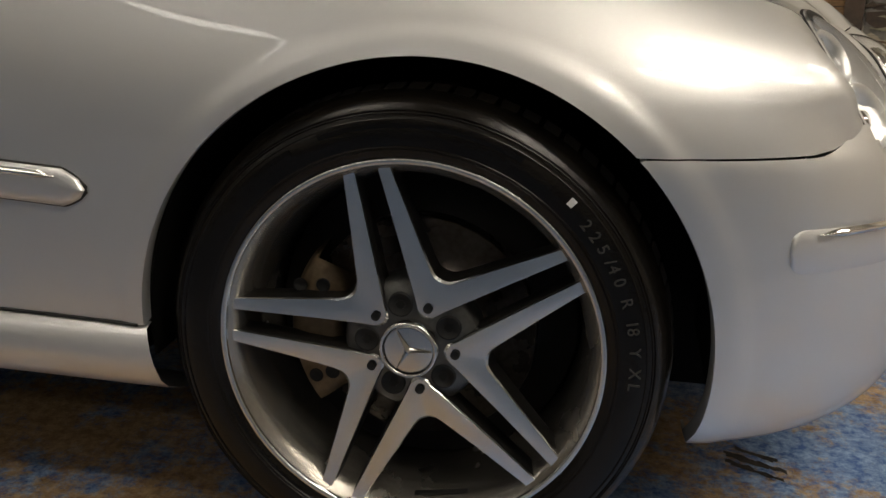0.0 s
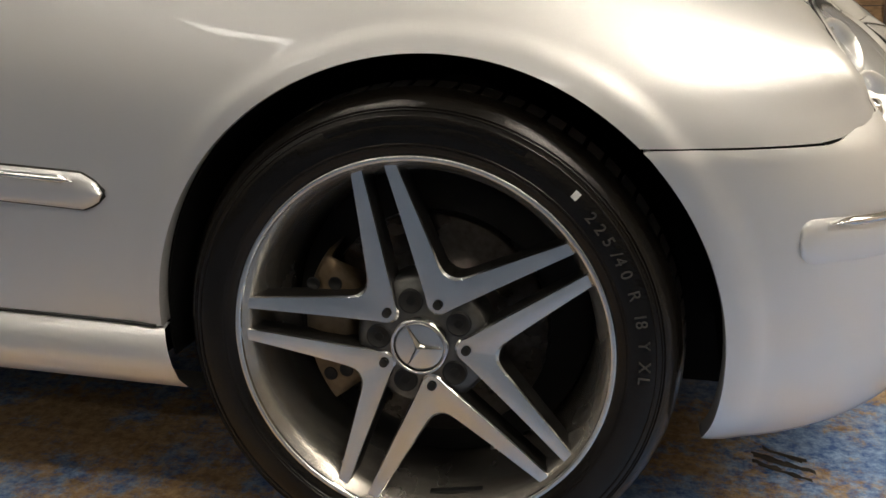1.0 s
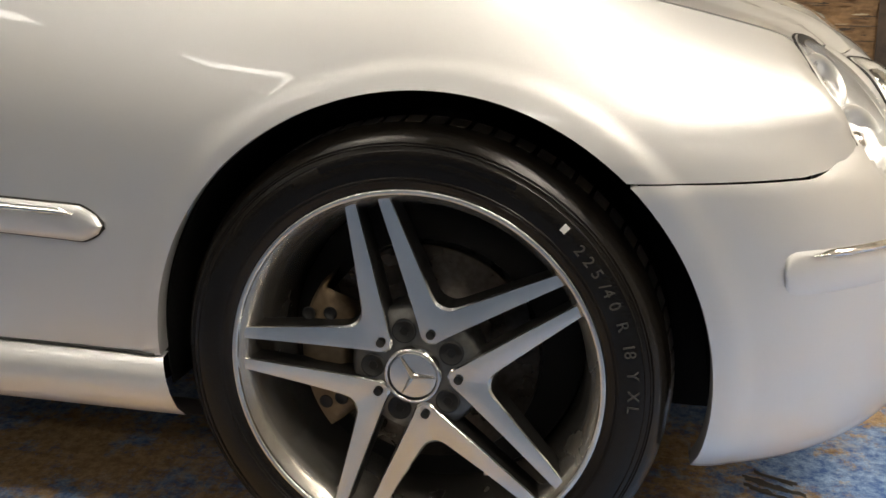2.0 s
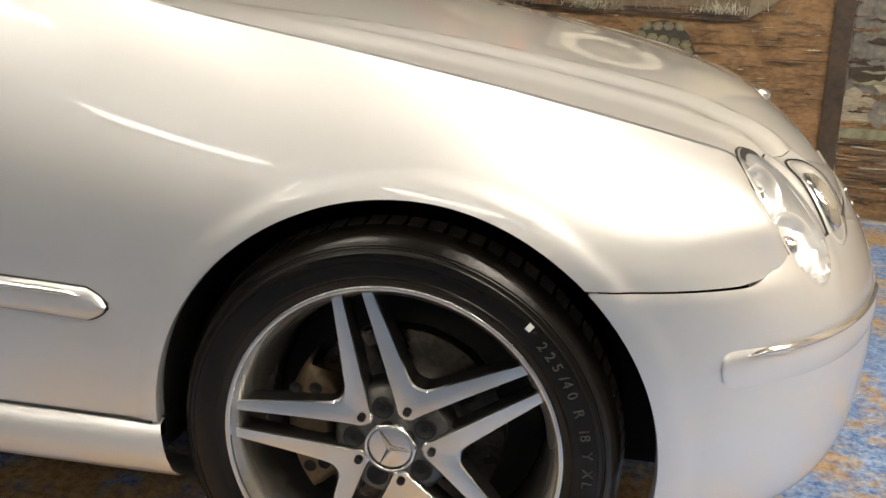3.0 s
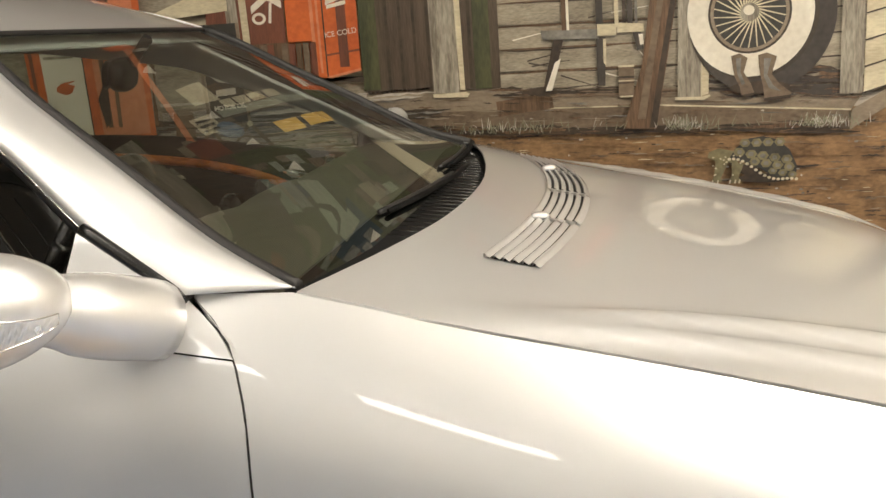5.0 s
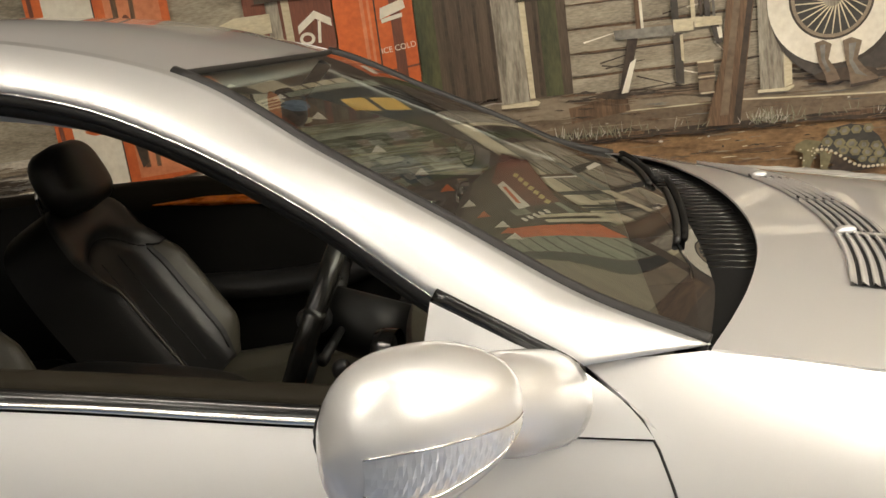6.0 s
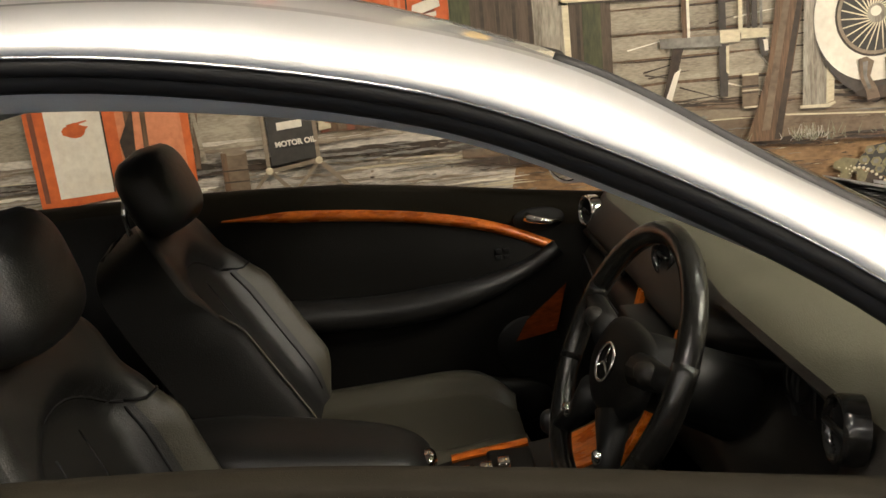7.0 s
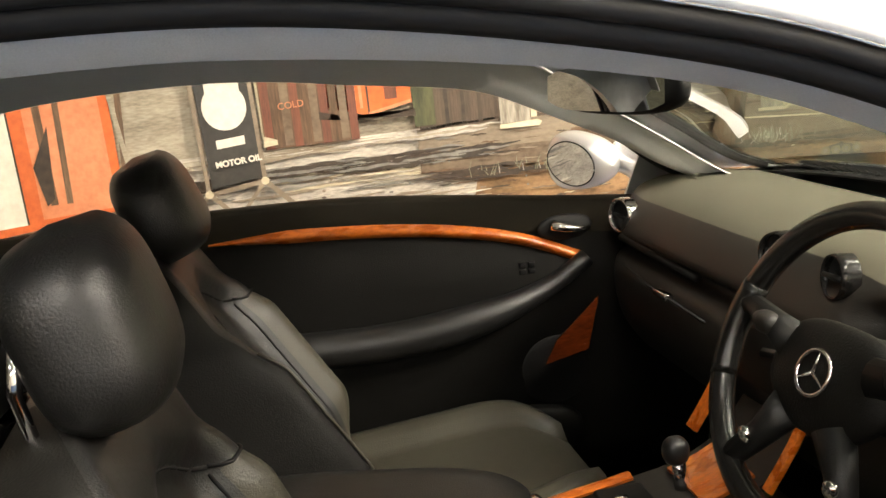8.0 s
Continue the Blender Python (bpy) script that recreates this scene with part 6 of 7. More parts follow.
def paint_mural():
    rnd = random.Random(4)
    painted("backdrop_paint", [("board", rect(-7.9, 1.07, 0.90, 3.55))], 1)
    painted("ground", [("dirt", rect(-1.30, 1.07, 0.02, 0.85)), ("pale_dirt", [(-7.9, 0.02), (-1.10, 0.02), (-1.02, 0.55), (-0.95, 0.84), (-1.0, 0.99), (-7.9, 0.97)])], 2, "brown painted dirt")
    # strata, ruts and stones in the ground
    s = strokes(rnd, ("ledge", "stone", "white", "stone", "board", "pale_dirt", "cream"), -3.0, -1.0, 0.50, 0.90, 420, 0.22, 0.010, 0.02)
    s += strokes(rnd, ("trunk", "porch", "trunk", "dirt", "shade", "ledge", "dirt"), -1.1, 0.98, 0.30, 0.80, 300, 0.10, 0.008, -0.02)
    s += strokes(rnd, ("shade", "joint"), -1.1, 0.98, 0.30, 0.80, 120, 0.05, 0.006)
    s += strokes(rnd, ("cream", "ledge"), -1.1, 0.98, 0.40, 0.80, 90, 0.04, 0.004)
    for i in range(160):
        s.append((rnd.choice(("pale_dirt", "stone", "ledge", "shade")), oval(rnd.uniform(-3.0, 0.95), rnd.uniform(0.45, 0.88), rnd.uniform(0.003, 0.010), rnd.uniform(0.002, 0.005), 7)))
    painted("rut_paint", s, 3, "painted ruts and pebbles in the dirt", True)
    k = strokes(rnd, ("shade", "joint", "stone"), -3.0, -0.9, lambda x: 0.862 + 0.008 * (x + 3), lambda x: 0.905 + 0.008 * (x + 3), 120, 0.24, 0.014, 0.008)
    k += strokes(rnd, ("ledge", "pale_dirt", "board"), -3.0, -0.95, lambda x: 0.925 + 0.018 * (x + 3), lambda x: 0.955 + 0.018 * (x + 3), 70, 0.25, 0.012, 0.015)
    k += strokes(rnd, ("shade", "trunk", "shade"), -1.1, 0.70, lambda x: 0.785 - 0.030 * (x + 0.2), lambda x: 0.822 - 0.034 * (x + 0.2), 110, 0.16, 0.012, -0.03)
    painted("ground_shade", k, 5.6, "soft dark brush marks below the porch", True)
    # porch
    singly("porch_board", [("ledge", [(-1.15, 0.905), (0.02, 0.885), (0.70, 0.838), (0.76, 0.93), (0.76, 1.0), (-1.15, 1.02)]), ("porch", [(-1.15, 0.905), (0.02, 0.885), (0.02, 0.800), (-1.15, 0.842)]), ("porch", [(0.02, 0.885), (0.70, 0.838), (0.71, 0.766), (0.02, 0.800)]), ("cream", bar(-0.60, 0.898, 0.02, 0.888, 0.005)), ("cream", bar(0.02, 0.887, 0.70, 0.840, 0.006)), ("trunk", bar(-0.62, 0.90, -0.40, 0.925, 0.06))], 4.4, "painted plank porch")
    # clapboard wall behind the chair
    for i in range(14):
        z = 0.955 + i * 0.088
        b = [("board", [(-0.60, z + rnd.uniform(-0.004, 0.004)), (0.78, z + rnd.uniform(-0.004, 0.004)), (0.78, z + 0.080), (-0.60, z + 0.080)]),
             ("trunk", stroke(rnd, -0.60, z + 0.084, 0.66, 0.012)), ("shade", stroke(rnd, -0.05, z + 0.082, 0.80, 0.011)), ("shade", stroke(rnd, rnd.uniform(-0.6, -0.3), z + 0.080, 0.4, 0.010))]
        for k in range(6):
            x = rnd.uniform(-0.58, 0.6)
            b.append((rnd.choice(("joint", "shade", "white")), bar(x, z + rnd.uniform(0.01, 0.07), x + rnd.uniform(0.03, 0.16), z + rnd.uniform(0.01, 0.07), 0.006, 0.002)))
        painted("clapboard", b, 5 + 0.03 * i)
    w = strokes(rnd, ("shade", "porch", "trunk"), -0.58, 0.10, lambda x: 0.930 - 0.03 * x, lambda x: 0.965 - 0.03 * x, 60, 0.14, 0.010, -0.03)
    w += strokes(rnd, ("shade", "trunk", "rubber"), 0.22, 0.72, lambda x: 0.925 - 0.05 * x, lambda x: 1.09 - 0.15 * x, 110, 0.12, 0.016, -0.05)
    painted("wall_shade", w, 5.7, "soft dark brush marks under the wall", True)
    painted("porch_wear", strokes(rnd, ("trunk", "ledge", "shade", "porch", "stone"), -1.1, 0.66, lambda x: 0.83 - 0.035 * (x + 0.2), lambda x: 0.93 - 0.035 * (x + 0.2), 70, 0.09, 0.006, -0.04), 5.8, "worn brush marks on the porch", True)
    # doorway, door posts
    d = [("door", rect(-1.14, -0.60, 0.985, 3.0))]
    for i in range(9):
        d.append(("shade", bar(-1.10 + 0.055 * i, 0.99, -1.10 + 0.055 * i, 2.9, 0.012)))
    singly("door_board", d, 6, "dark painted doorway board")
    singly("door_post", [("green", rect(-1.155, -1.085, 1.0, 3.0)), ("green", rect(-0.70, -0.635, 0.985, 3.0))], 6.5, "green painted door post")
    painted("porch_post", [("grey_post", [(-0.868, 0.975), (-0.765, 0.975), (-0.775, 3.0), (-0.885, 3.0)]), ("cream", [(-0.762, 0.985), (-0.742, 0.985), (-0.768, 3.0), (-0.805, 3.0)]), ("cream", [(-0.872, 0.958), (-0.735, 0.955), (-0.725, 0.968), (-0.74, 0.976), (-0.872, 0.972)])], 7, "pale painted post")
    painted("porch_post", [("grey_post", [(0.075, 0.915), (0.165, 0.912), (0.160, 3.0), (0.085, 3.0)]), ("cream", [(0.160, 0.915), (0.188, 0.925), (0.205, 3.0), (0.172, 3.0)]), ("cream", [(0.065, 0.905), (0.172, 0.902), (0.195, 0.914), (0.192, 0.922), (0.165, 0.914), (0.065, 0.916)])], 8, "pale painted post")
    painted("lintel", [("cream", [(-0.78, 1.345), (0.17, 1.315), (0.17, 1.43), (-0.78, 1.46)]), ("joint", bar(-0.78, 1.343, 0.17, 1.313, 0.008))], 7)
    painted("leaning_trunk", [("trunk", [(-0.130, 0.805), (-0.005, 0.800), (0.035, 1.05), (0.125, 1.6), (0.20, 2.4), (0.09, 2.4), (0.015, 1.6), (-0.055, 1.05)]), ("porch", [(-0.075, 0.84), (-0.045, 0.84), (-0.005, 1.1), (0.07, 1.55), (0.05, 1.55), (-0.03, 1.1)]), ("shade", [(-0.03, 0.805), (-0.005, 0.805), (0.032, 1.05), (0.12, 1.6), (0.105, 1.6), (0.01, 1.05)])], 9, "leaning painted tree trunk")
    # chair
    c = [("shade", [(-0.385, 1.168), (-0.348, 1.164), (-0.402, 0.965), (-0.433, 0.968)]), ("white", [(-0.385, 1.071), (-0.361, 1.086), (-0.400, 0.964), (-0.425, 0.963)]),
         ("rubber", [(-0.226, 1.160), (-0.190, 1.155), (-0.195, 0.972), (-0.224, 0.976)]), ("cream", [(-0.200, 1.150), (-0.189, 1.150), (-0.190, 1.05), (-0.200, 1.06)]),
         ("rubber", [(-0.090, 1.168), (-0.060, 1.169), (-0.050, 1.105), (-0.072, 1.10)]), ("white", [(-0.068, 1.160), (-0.052, 1.160), (-0.048, 1.122), (-0.062, 1.120)]),
         ("stone", [(-0.436, 1.196), (-0.215, 1.190), (-0.215, 1.150), (-0.431, 1.160)]), ("ledge", [(-0.432, 1.202), (-0.215, 1.196), (-0.215, 1.188), (-0.435, 1.194)])]
    for x, w, col in ((-0.345, 0.018, "trunk"), (-0.331, 0.010, "white"), (-0.212, 0.026, "rubber"), (-0.148, 0.015, "cream"), (-0.120, 0.012, "shade"), (-0.098, 0.020, "rubber"), (-0.075, 0.010, "stone")):
        c.append((col, bar(x, 1.19, x - 0.004, 1.46, w)))
    c += [("cream", [(-0.222, 1.206), (-0.150, 1.202), (-0.150, 1.160), (-0.220, 1.162)]), ("cream", [(-0.146, 1.206), (-0.050, 1.198), (-0.047, 1.168), (-0.146, 1.170)]), ("trunk", bar(-0.36, 1.45, -0.02, 1.47, 0.05))]
    singly("chair_piece", c, 8, "painted wooden chair on the porch")
    painted("tin", [("porch", rect(-0.145, -0.087, 0.93, 1.045)), ("cream", rect(-0.146, -0.086, 1.040, 1.047)), ("shade", rect(-0.146, -0.086, 0.998, 1.006)), ("cream", rect(-0.146, -0.086, 0.986, 0.991)), ("shade", rect(-0.146, -0.086, 0.978, 0.983)), ("cream", rect(-0.140, -0.090, 0.926, 0.932))], 9, "small painted brown tin")
    # whitewall tyre and boots
    t = [("rubber", oval(0.375, 1.205, 0.262, 0.285, 48)), ("joint", oval(0.345, 1.21, 0.232, 0.240, 40)), ("white", oval(0.335, 1.212, 0.225, 0.232, 40)), ("joint", oval(0.333, 1.215, 0.148, 0.150, 36)), ("ledge", oval(0.333, 1.215, 0.140, 0.142, 36)), ("signboard", oval(0.333, 1.215, 0.128, 0.130, 36))]
    for k in range(26):
        a = 2 * math.pi * k / 26 + 0.1
        t.append(("cream", bar(0.333 + 0.03 * math.cos(a + 0.5), 1.215 + 0.03 * math.sin(a + 0.5), 0.333 + 0.127 * math.cos(a), 1.215 + 0.129 * math.sin(a), 0.0055, 0.004)))
    t += [("grey_post", oval(0.333, 1.215, 0.034, 0.034, 18)), ("white", oval(0.330, 1.222, 0.020, 0.018, 14))]
    painted("whitewall_tyre", t, 9, "painted whitewall tyre with wire spokes")
    painted("boot_shadow", [("shade", oval(0.37, 0.94, 0.11, 0.022, 16))], 10)
    painted("boot", [("porch", [(0.268, 1.060), (0.298, 1.068), (0.327, 1.050), (0.314, 0.998), (0.339, 0.958), (0.352, 0.923), (0.340, 0.912), (0.306, 0.914), (0.300, 0.945), (0.280, 0.985)]), ("stone", [(0.285, 1.05), (0.305, 1.052), (0.302, 1.0), (0.320, 0.955), (0.308, 0.950), (0.290, 0.995)]), ("shade", [(0.306, 0.914), (0.352, 0.921), (0.350, 0.912), (0.306, 0.905)])], 10.2, "painted leather boot")
    painted("boot", [("porch", [(0.364, 1.058), (0.395, 1.066), (0.431, 1.050), (0.414, 0.987), (0.440, 0.952), (0.485, 0.915), (0.480, 0.902), (0.388, 0.897), (0.384, 0.94), (0.373, 0.985)]), ("stone", [(0.385, 1.045), (0.412, 1.046), (0.398, 0.985), (0.420, 0.945), (0.450, 0.920), (0.405, 0.935), (0.385, 0.98)]), ("shade", [(0.388, 0.899), (0.485, 0.908), (0.482, 0.896), (0.388, 0.888)])], 10.4, "painted leather boot")
    # white hut at the end of the porch
    h = [("grey_post", rect(0.655, 0.735, 0.90, 3.0)), ("ledge", [(0.695, 0.766), (0.93, 0.918), (0.93, 0.975), (0.70, 0.843)])]
    for i in range(12):
        z = 0.90 + 0.095 * i
        h.append(("cream", [(0.738, z), (0.935, z + 0.062 - 0.004 * i), (0.935, z + 0.152 - 0.004 * i), (0.738, z + 0.090)]))
        h.append(("joint", bar(0.738, z + 0.001, 0.935, z + 0.062 - 0.004 * i, 0.005)))
    singly("hut_board", h, 8, "painted cream clapboard hut")
    # grasses
    g = []
    for i in range(330):
        x = rnd.choice((rnd.gauss(-0.62, 0.10), rnd.gauss(0.10, 0.05), rnd.gauss(0.60, 0.05), rnd.uniform(-1.0, 0.9)))
        z = 0.80 - 0.02 * x + rnd.uniform(-0.01, 0.02)
        g.append((rnd.choice(("grass", "pale_dirt", "grass")), bar(x, z, x + rnd.uniform(-0.02, 0.02), z + rnd.uniform(0.012, 0.045), 0.0035, 0.001)))
    painted("grass_paint", g, 10.6, "painted pale grass tufts", True)
    tortoise(rnd)
    # cooler and red signs
    k = [("orange", [(-1.455, 1.10), (-1.30, 1.055), (-1.30, 1.75), (-1.455, 1.75)]), ("orange", [(-1.30, 1.055), (-1.160, 1.085), (-1.155, 1.75), (-1.30, 1.75)]), ("joint", bar(-1.30, 1.055, -1.30, 3.0, 0.006)), ("salmon", bar(-1.345, 1.09, -1.35, 1.7, 0.014)), ("salmon", bar(-1.322, 1.08, -1.325, 1.7, 0.010)), ("rust", rect(-1.245, -1.205, 1.10, 1.42)), ("rust", bar(-1.30, 1.150, -1.158, 1.165, 0.008)), ("salmon", bar(-1.30, 1.06, -1.158, 1.088, 0.010)), ("shade", [(-1.46, 1.085), (-1.30, 1.04), (-1.15, 1.06), (-1.15, 1.035), (-1.46, 1.06)])]
    singly("drinks_cooler_panel", k, 8, "painted orange-red drinks cooler")
    singly("cooler_mark", [("white", [(-1.285, 1.345), (-1.185, 1.375), (-1.19, 1.41), (-1.28, 1.385)]), ("white", [(-1.28, 1.33), (-1.20, 1.345), (-1.20, 1.36), (-1.28, 1.345)])], 9)
    painted("red_sign", [("rust", rect(-1.80, -1.462, 1.20, 1.75)), ("white", [(-1.60, 1.33), (-1.53, 1.38), (-1.47, 1.345), (-1.47, 1.375), (-1.53, 1.41), (-1.60, 1.36)]), ("white", oval(-1.57, 1.31, 0.03, 0.024, 16)), ("rust", oval(-1.57, 1.31, 0.018, 0.013, 14)), ("white", bar(-1.525, 1.29, -1.515, 1.37, 0.012)), ("cream", bar(-1.63, 1.02, -1.645, 2.0, 0.030)), ("grey_post", bar(-1.68, 1.02, -1.70, 2.0, 0.05))], 7, "painted dark red sign")
    singly("fence_board", [("trunk", rect(-1.64, -1.34, 0.985, 1.21))] + [(("rust", "trunk", "porch")[i % 3], rect(-1.635 + 0.03 * i, -1.609 + 0.03 * i, 0.985 + 0.004 * (i % 3), 1.205)) for i in range(10)], 8)
    painted("bench", [("cream", [(-2.02, 1.36), (-1.84, 1.42), (-1.70, 1.42), (-1.70, 1.35), (-1.98, 1.33)])], 8)
    # pumps
    p = [("orange", [(-2.635, 0.80), (-2.085, 0.86), (-2.085, 1.72), (-2.66, 1.72)]), ("salmon", [(-2.33, 0.86), (-2.11, 0.87), (-2.12, 1.68), (-2.34, 1.68)]), ("white", [(-2.565, 0.84), (-2.375, 0.85), (-2.385, 1.75), (-2.59, 1.75)]), ("orange", oval(-2.475, 1.075, 0.045, 0.022, 12, 0.5, rnd)), ("orange", bar(-2.50, 1.09, -2.43, 1.105, 0.012, 0.004)), ("trunk", bar(-2.29, 0.90, -2.30, 1.8, 0.022)), ("trunk", bar(-2.245, 0.90, -2.22, 1.8, 0.018)), ("rust", oval(-2.26, 1.40, 0.03, 0.09, 18)), ("joint", bar(-2.375, 0.85, -2.385, 1.75, 0.006)), ("rust", bar(-2.61, 0.83, -2.635, 1.7, 0.018))]
    for i in range(7):
        p.append(("grey_post", rect(-2.56 + 0.001 * i, -2.42, 1.20 + 0.035 * i, 1.212 + 0.035 * i)))
    painted("fuel_pump", p, 8, "painted orange and white fuel pump")
    singly("hose", [("trunk", bar(-2.075, 0.90, -2.05, 1.3, 0.018)), ("board", bar(-2.05, 0.92, -2.09, 1.3, 0.014)), ("shade", [(-2.33, 1.02), (-2.27, 1.14), (-2.285, 0.92), (-2.31, 0.90)])], 9)
    painted("barrel", [("porch", rect(-1.995, -1.905, 0.80, 0.945)), ("ledge", oval(-1.95, 0.945, 0.045, 0.010, 18)), ("trunk", rect(-1.995, -1.975, 0.80, 0.945))] + [("shade", rect(-1.996, -1.904, 0.84 + 0.04 * i, 0.845 + 0.04 * i)) for i in range(2)], 8, "painted oil barrel")
    # free-standing sign with legs
    q = [("signboard", [(-1.820, 0.885), (-1.660, 0.905), (-1.668, 1.30), (-1.835, 1.30)]), ("ledge", bar(-1.832, 0.868, -1.845, 1.30, 0.014)), ("ledge", bar(-1.655, 0.888, -1.664, 1.30, 0.014)), ("ledge", bar(-1.832, 0.868, -1.655, 0.892, 0.014)), ("ledge", bar(-1.832, 0.872, -1.90, 0.79, 0.012)), ("ledge", bar(-1.832, 0.872, -1.745, 0.775, 0.014)), ("ledge", bar(-1.655, 0.892, -1.745, 0.79, 0.012)), ("ledge", bar(-1.655, 0.892, -1.55, 0.78, 0.016)), ("cream", oval(-1.832, 0.870, 0.013, 0.013, 12)), ("cream", oval(-1.655, 0.892, 0.013, 0.013, 12)), ("white", oval(-1.748, 1.135, 0.068, 0.072, 26)), ("white", rect(-1.80, -1.695, 1.16, 1.24)), ("white", [(-1.788, 1.008), (-1.700, 1.015), (-1.700, 1.042), (-1.788, 1.035)]), ("cream", [(-1.645, 0.995), (-1.60, 1.0), (-1.60, 1.015), (-1.64, 1.03)])]
    painted("road_sign", q[:1], 10, "painted black standing sign")
    singly("sign_leg", q[1:10], 10.1, "pale painted sign frame")
    singly("sign_bar", q[10:], 10.5, "white painted sign bar")
    words("MOTOR OIL", -1.728, 0.964, 0.026, 4.0, "white", 0.0012)
    words("ICE COLD", -1.226, 1.235, 0.030, 6.0, "white")
    words("COLD", -1.545, 1.118, 0.030, 3.0, "salmon")
    # upper storey: signs, lit windows and pennants
    painted("upper_wall", [("door", rect(-7.9, -1.15, 1.80, 3.5)), ("shade", rect(-7.9, -1.15, 1.76, 1.80))], 9.5, "dark painted upper wall")
    u = [("door", rect(-1.75, 1.0, 1.46, 2.95)), ("green", rect(-0.84, -0.44, 1.60, 2.45)), ("teal", rect(-0.64, -0.46, 1.97, 2.32))]
    for i in range(60):
        x, z = rnd.uniform(-1.7, 0.9), rnd.uniform(1.5, 2.8)
        u.append((rnd.choice(("sage", "green", "signboard", "ledge", "rust", "porch", "grey_post", "shade", "trunk", "teal")), rect(x, x + rnd.uniform(0.02, 0.10), z, z + rnd.uniform(0.03, 0.14))))
    for i in range(40):
        x, z = rnd.uniform(-0.82, -0.46), rnd.uniform(1.62, 2.4)
        u.append((rnd.choice(("sage", "ledge", "porch", "stone")), rect(x, x + rnd.uniform(0.02, 0.06), z, z + rnd.uniform(0.05, 0.16))))
    # dark house with a pale eave and two lit panes
    u += [("signboard", rect(-1.06, -0.86, 1.42, 2.12)), ("sage", rect(-1.12, -1.075, 1.50, 2.18)), ("lit", rect(-0.985, -0.905, 1.735, 1.905)), ("lit", rect(-0.985, -0.910, 1.535, 1.70))]
    # cream panels, hanging boards and a pale blue globe
    for i in range(4):
        u.append(("cream", rect(-1.175, -1.125, 1.66 + 0.11 * i, 1.755 + 0.11 * i)))
    u += [("cream", rect(-1.115, -1.01, 2.25, 2.44)), ("cream", rect(-1.30, -1.18, 2.06, 2.28)), ("white", rect(-0.955, -0.90, 2.43, 2.63)), ("sky_blue", oval(-1.0, 2.23, 0.055, 0.095, 22)), ("salmon", bar(-1.65, 2.24, -1.01, 2.58, 0.05)), ("rust", rect(-1.0, -0.85, 2.40, 2.66)), ("orange", rect(-1.68, -1.60, 2.18, 2.40))]
    for i in range(3):
        u.append(("signboard", rect(-1.095 + 0.028 * i, -1.08 + 0.028 * i, 2.28, 2.41)))
    # slanting red board with a white band and a row of yellow marks
    u += [("rust", [(-0.54, 1.42), (-0.47, 1.33), (-0.16, 1.50), (-0.15, 1.68), (-0.36, 1.72)]), ("white", [(-0.35, 1.645), (-0.33, 1.71), (-0.14, 1.775), (-0.15, 1.69)]), ("orange", bar(-0.31, 1.685, -0.18, 1.728, 0.022))]
    for i in range(7):
        u.append(("yellow", bar(-0.385 + 0.034 * i, 1.505 + 0.006 * i, -0.365 + 0.034 * i, 1.545 + 0.006 * i, 0.020)))
    # awning: cream rails, red panel, tan boards with dark joints
    u += [("cream", rect(-0.085, -0.065, 1.38, 1.74)), ("cream", rect(-0.05, -0.03, 1.38, 1.72)), ("orange", rect(-0.015, 0.055, 1.50, 1.97)), ("sage", rect(0.055, 0.15, 1.52, 2.24)), ("signboard", rect(0.155, 0.195, 1.52, 2.24)), ("ledge", rect(0.20, 0.29, 1.52, 2.24)), ("trunk", rect(0.295, 0.40, 1.52, 2.24))]
    for i in range(9):
        u.append(("green", rect(0.06, 0.148, 1.56 + 0.075 * i, 1.572 + 0.075 * i)))
    for i in range(5):
        u.append(("white", oval(-0.105 + 0.010 * i, 1.64 + 0.045 * i, 0.014, 0.016, 9)))
    # string of pennants
    for i, (x, z) in enumerate(((-1.36, 2.35), (-1.10, 2.25), (-0.89, 2.20), (-0.70, 2.11), (-0.51, 2.05), (-0.38, 2.03), (-0.25, 2.03), (-0.15, 2.03), (-0.05, 2.00), (0.0, 2.01), (0.045, 2.02), (0.09, 2.14))):
        u.append(("orange" if i in (5, 7, 9) else "white", [(x - 0.03, z - 0.05), (x + 0.022, z - 0.045), (x + 0.006, z + 0.05)]))
    singly("shop_sign", u, 10, "painted shop signs, lit windows and pennants")
    # shade in the wall's corner, put in as a dark strip, and the stretch beyond it
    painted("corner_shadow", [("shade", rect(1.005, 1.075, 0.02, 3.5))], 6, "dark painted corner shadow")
    e = [("stone", rect(1.085, 3.4, 0.36, 0.95)), ("dirt", rect(1.085, 3.4, 0.02, 0.42)), ("board", rect(1.085, 3.4, 0.95, 3.5))]
    singly("east_ground", e, 2)
    f = []
    for i in range(60):
        x, z = rnd.uniform(1.06, 2.4), rnd.uniform(0.05, 0.36)
        f.append((rnd.choice(("shade", "pale_dirt", "porch")), bar(x, z, x + rnd.uniform(0.03, 0.15), z + rnd.uniform(-0.01, 0.01), 0.008, 0.003)))
    for i in range(26):
        f.append((rnd.choice(("shade", "stone", "stone", "board")), oval(rnd.uniform(1.1, 2.4), rnd.uniform(0.42, 0.95), rnd.uniform(0.03, 0.10), rnd.uniform(0.03, 0.09), 11, 0.5, rnd)))
    f += strokes(rnd, ("shade", "stone", "trunk", "grass"), 1.06, 2.4, 0.42, 0.95, 260, 0.10, 0.02)
    f += strokes(rnd, ("trunk", "porch", "ledge", "shade", "dirt"), 1.06, 2.4, 0.05, 0.40, 220, 0.16, 0.012)
    f += [("grass", rect(1.075, 1.5, 0.33, 0.37))]
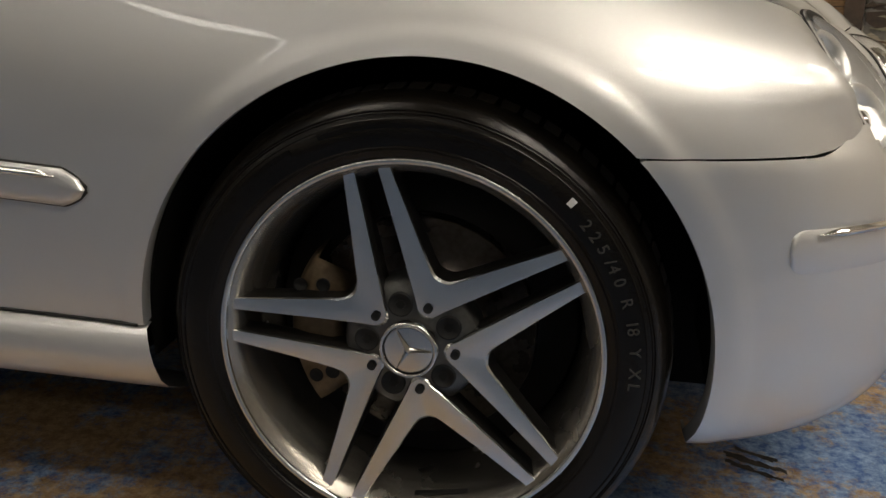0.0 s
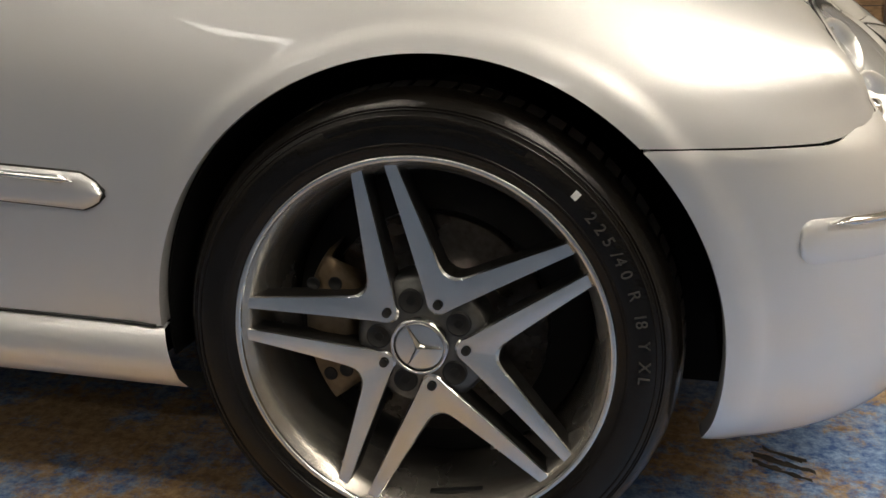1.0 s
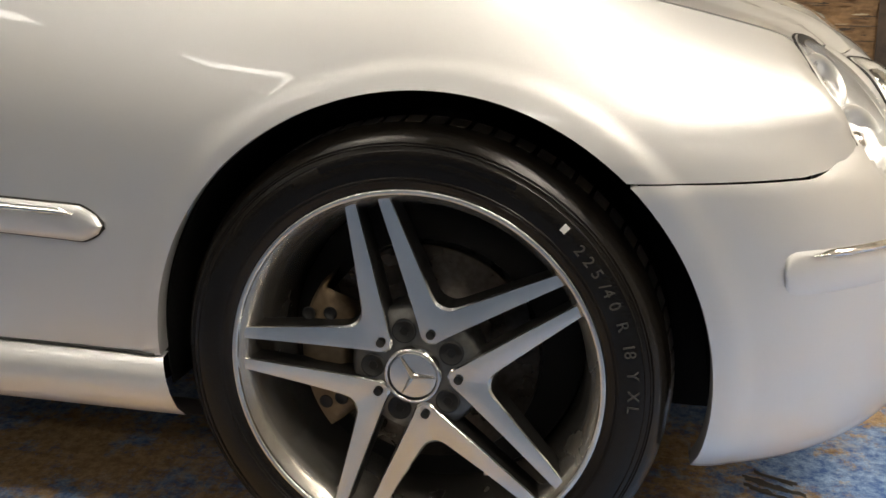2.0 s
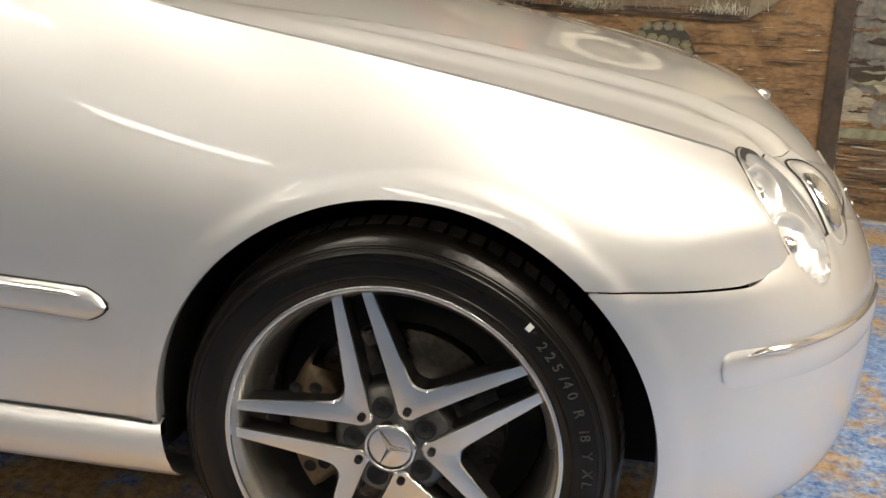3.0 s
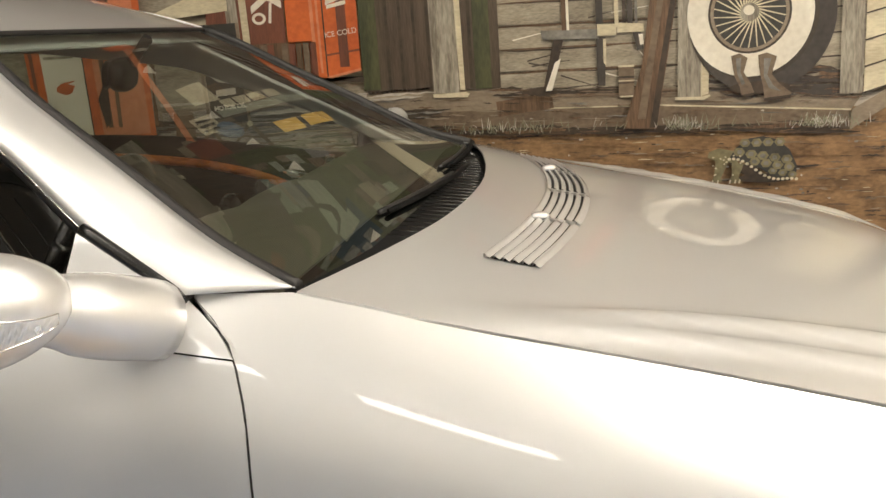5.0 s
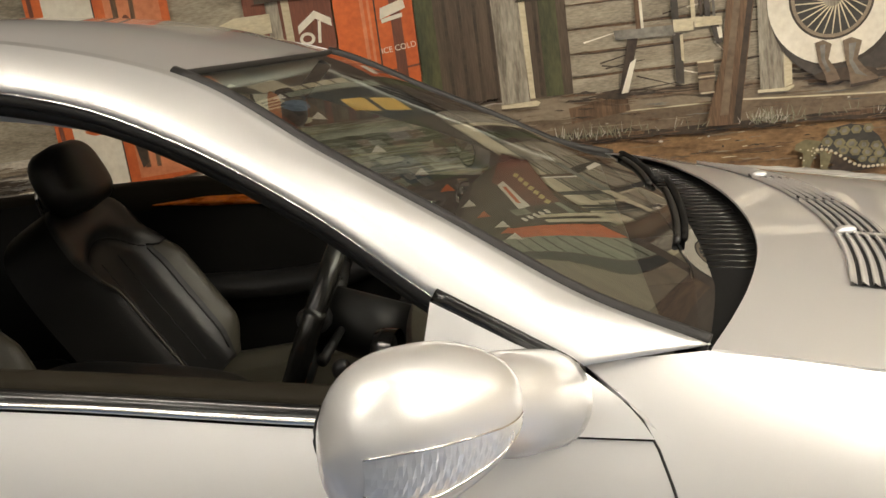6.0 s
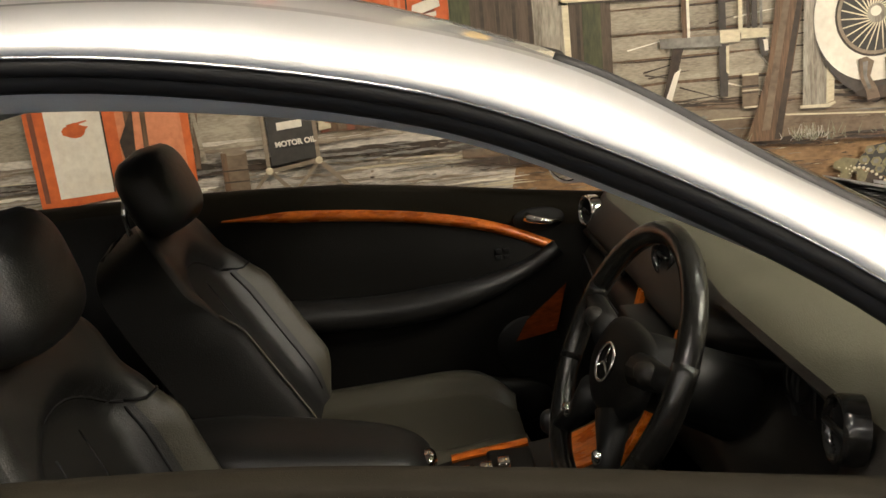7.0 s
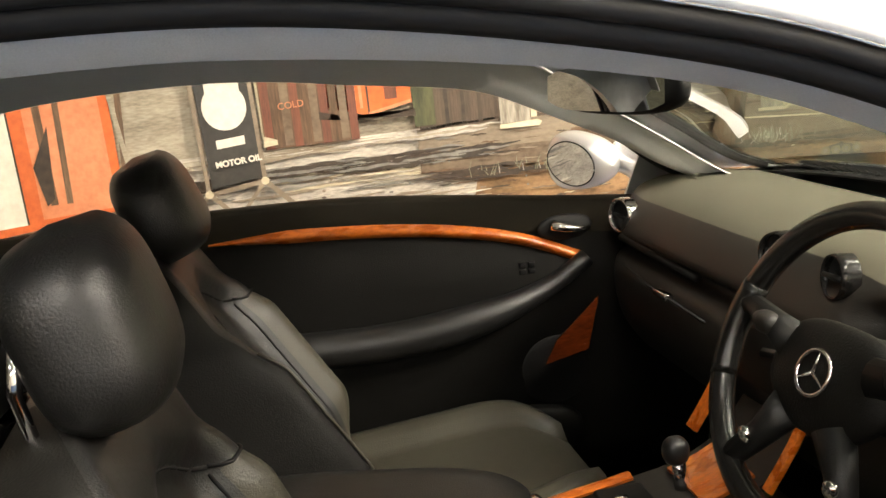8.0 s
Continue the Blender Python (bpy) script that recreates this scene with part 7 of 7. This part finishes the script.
    painted("rock_paint", f, 3, "painted grey rocks", True)


def tortoise(rnd):
    """Tortoise facing left: shell of scutes with a pale rim, head and two front legs."""
    s = [("shade", oval(0.40, 0.595, 0.11, 0.018, 18)), ("shell", [(0.29, 0.70), (0.225, 0.715), (0.19, 0.70), (0.185, 0.68), (0.215, 0.665), (0.26, 0.66), (0.30, 0.65)]), ("shade", [(0.26, 0.66), (0.36, 0.645), (0.40, 0.60), (0.34, 0.60), (0.30, 0.62)]), ("shell", [(0.215, 0.665), (0.265, 0.67), (0.235, 0.60), (0.24, 0.585), (0.20, 0.583), (0.21, 0.61)]), ("shell", [(0.275, 0.66), (0.32, 0.655), (0.30, 0.60), (0.315, 0.58), (0.265, 0.578), (0.275, 0.61)])]
    dome = [(0.265, 0.675), (0.29, 0.715), (0.335, 0.748), (0.385, 0.756), (0.44, 0.742), (0.485, 0.70), (0.512, 0.64), (0.510, 0.605), (0.46, 0.592), (0.425, 0.60), (0.39, 0.625), (0.33, 0.655)]
    s.append(("signboard", dome))
    for row, (n, z0, x0, dx, r) in enumerate(((4, 0.732, 0.322, 0.042, 0.0205), (5, 0.697, 0.302, 0.043, 0.0215), (4, 0.660, 0.358, 0.042, 0.021), (3, 0.622, 0.425, 0.035, 0.017))):
        for i in range(n):
            s.append(("shell", oval(x0 + dx * i, z0 - 0.008 * i * (row > 0), r, r * 0.86, 6, 0.12, rnd)))
            s.append(("stone", oval(x0 + dx * i, z0 - 0.008 * i * (row > 0), r * 0.5, r * 0.42, 6, 0.3, rnd)))
    for i in range(16):
        t = i / 15
        s.append(("cream", oval(0.265 + 0.245 * t, 0.672 - 0.085 * smooth01(t * 1.25) + 0.004 * math.sin(9 * t), 0.007, 0.006, 7)))
    for x in (0.205, 0.225, 0.27, 0.29, 0.305):
        s.append(("cream", bar(x, 0.592, x - 0.004, 0.578, 0.006)))
    for i in range(14):
        s.append(("cream", oval(rnd.uniform(0.20, 0.31), rnd.uniform(0.60, 0.69), 0.004, 0.003, 5)))
    painted("tortoise", s, 9, "painted tortoise with patterned shell")


def words(text, x, z, size, tilt, colour, bold=0.0):
    cu = bpy.data.curves.new("lettering", "FONT")
    cu.body, cu.size, cu.align_x, cu.align_y = text, size, "CENTER", "CENTER"
    cu.offset = bold
    tmp = bpy.data.objects.new("lettering", cu)
    me = bpy.data.meshes.new_from_object(tmp)
    bpy.data.objects.remove(tmp)
    me.materials.append(INK[colour])
    ob = new("lettering", me)
    ob.parent = mural
    ob.matrix_local = pose(x, WALL_Y - 0.052, z, 90, -tilt, 0)


walls()
paint_mural()
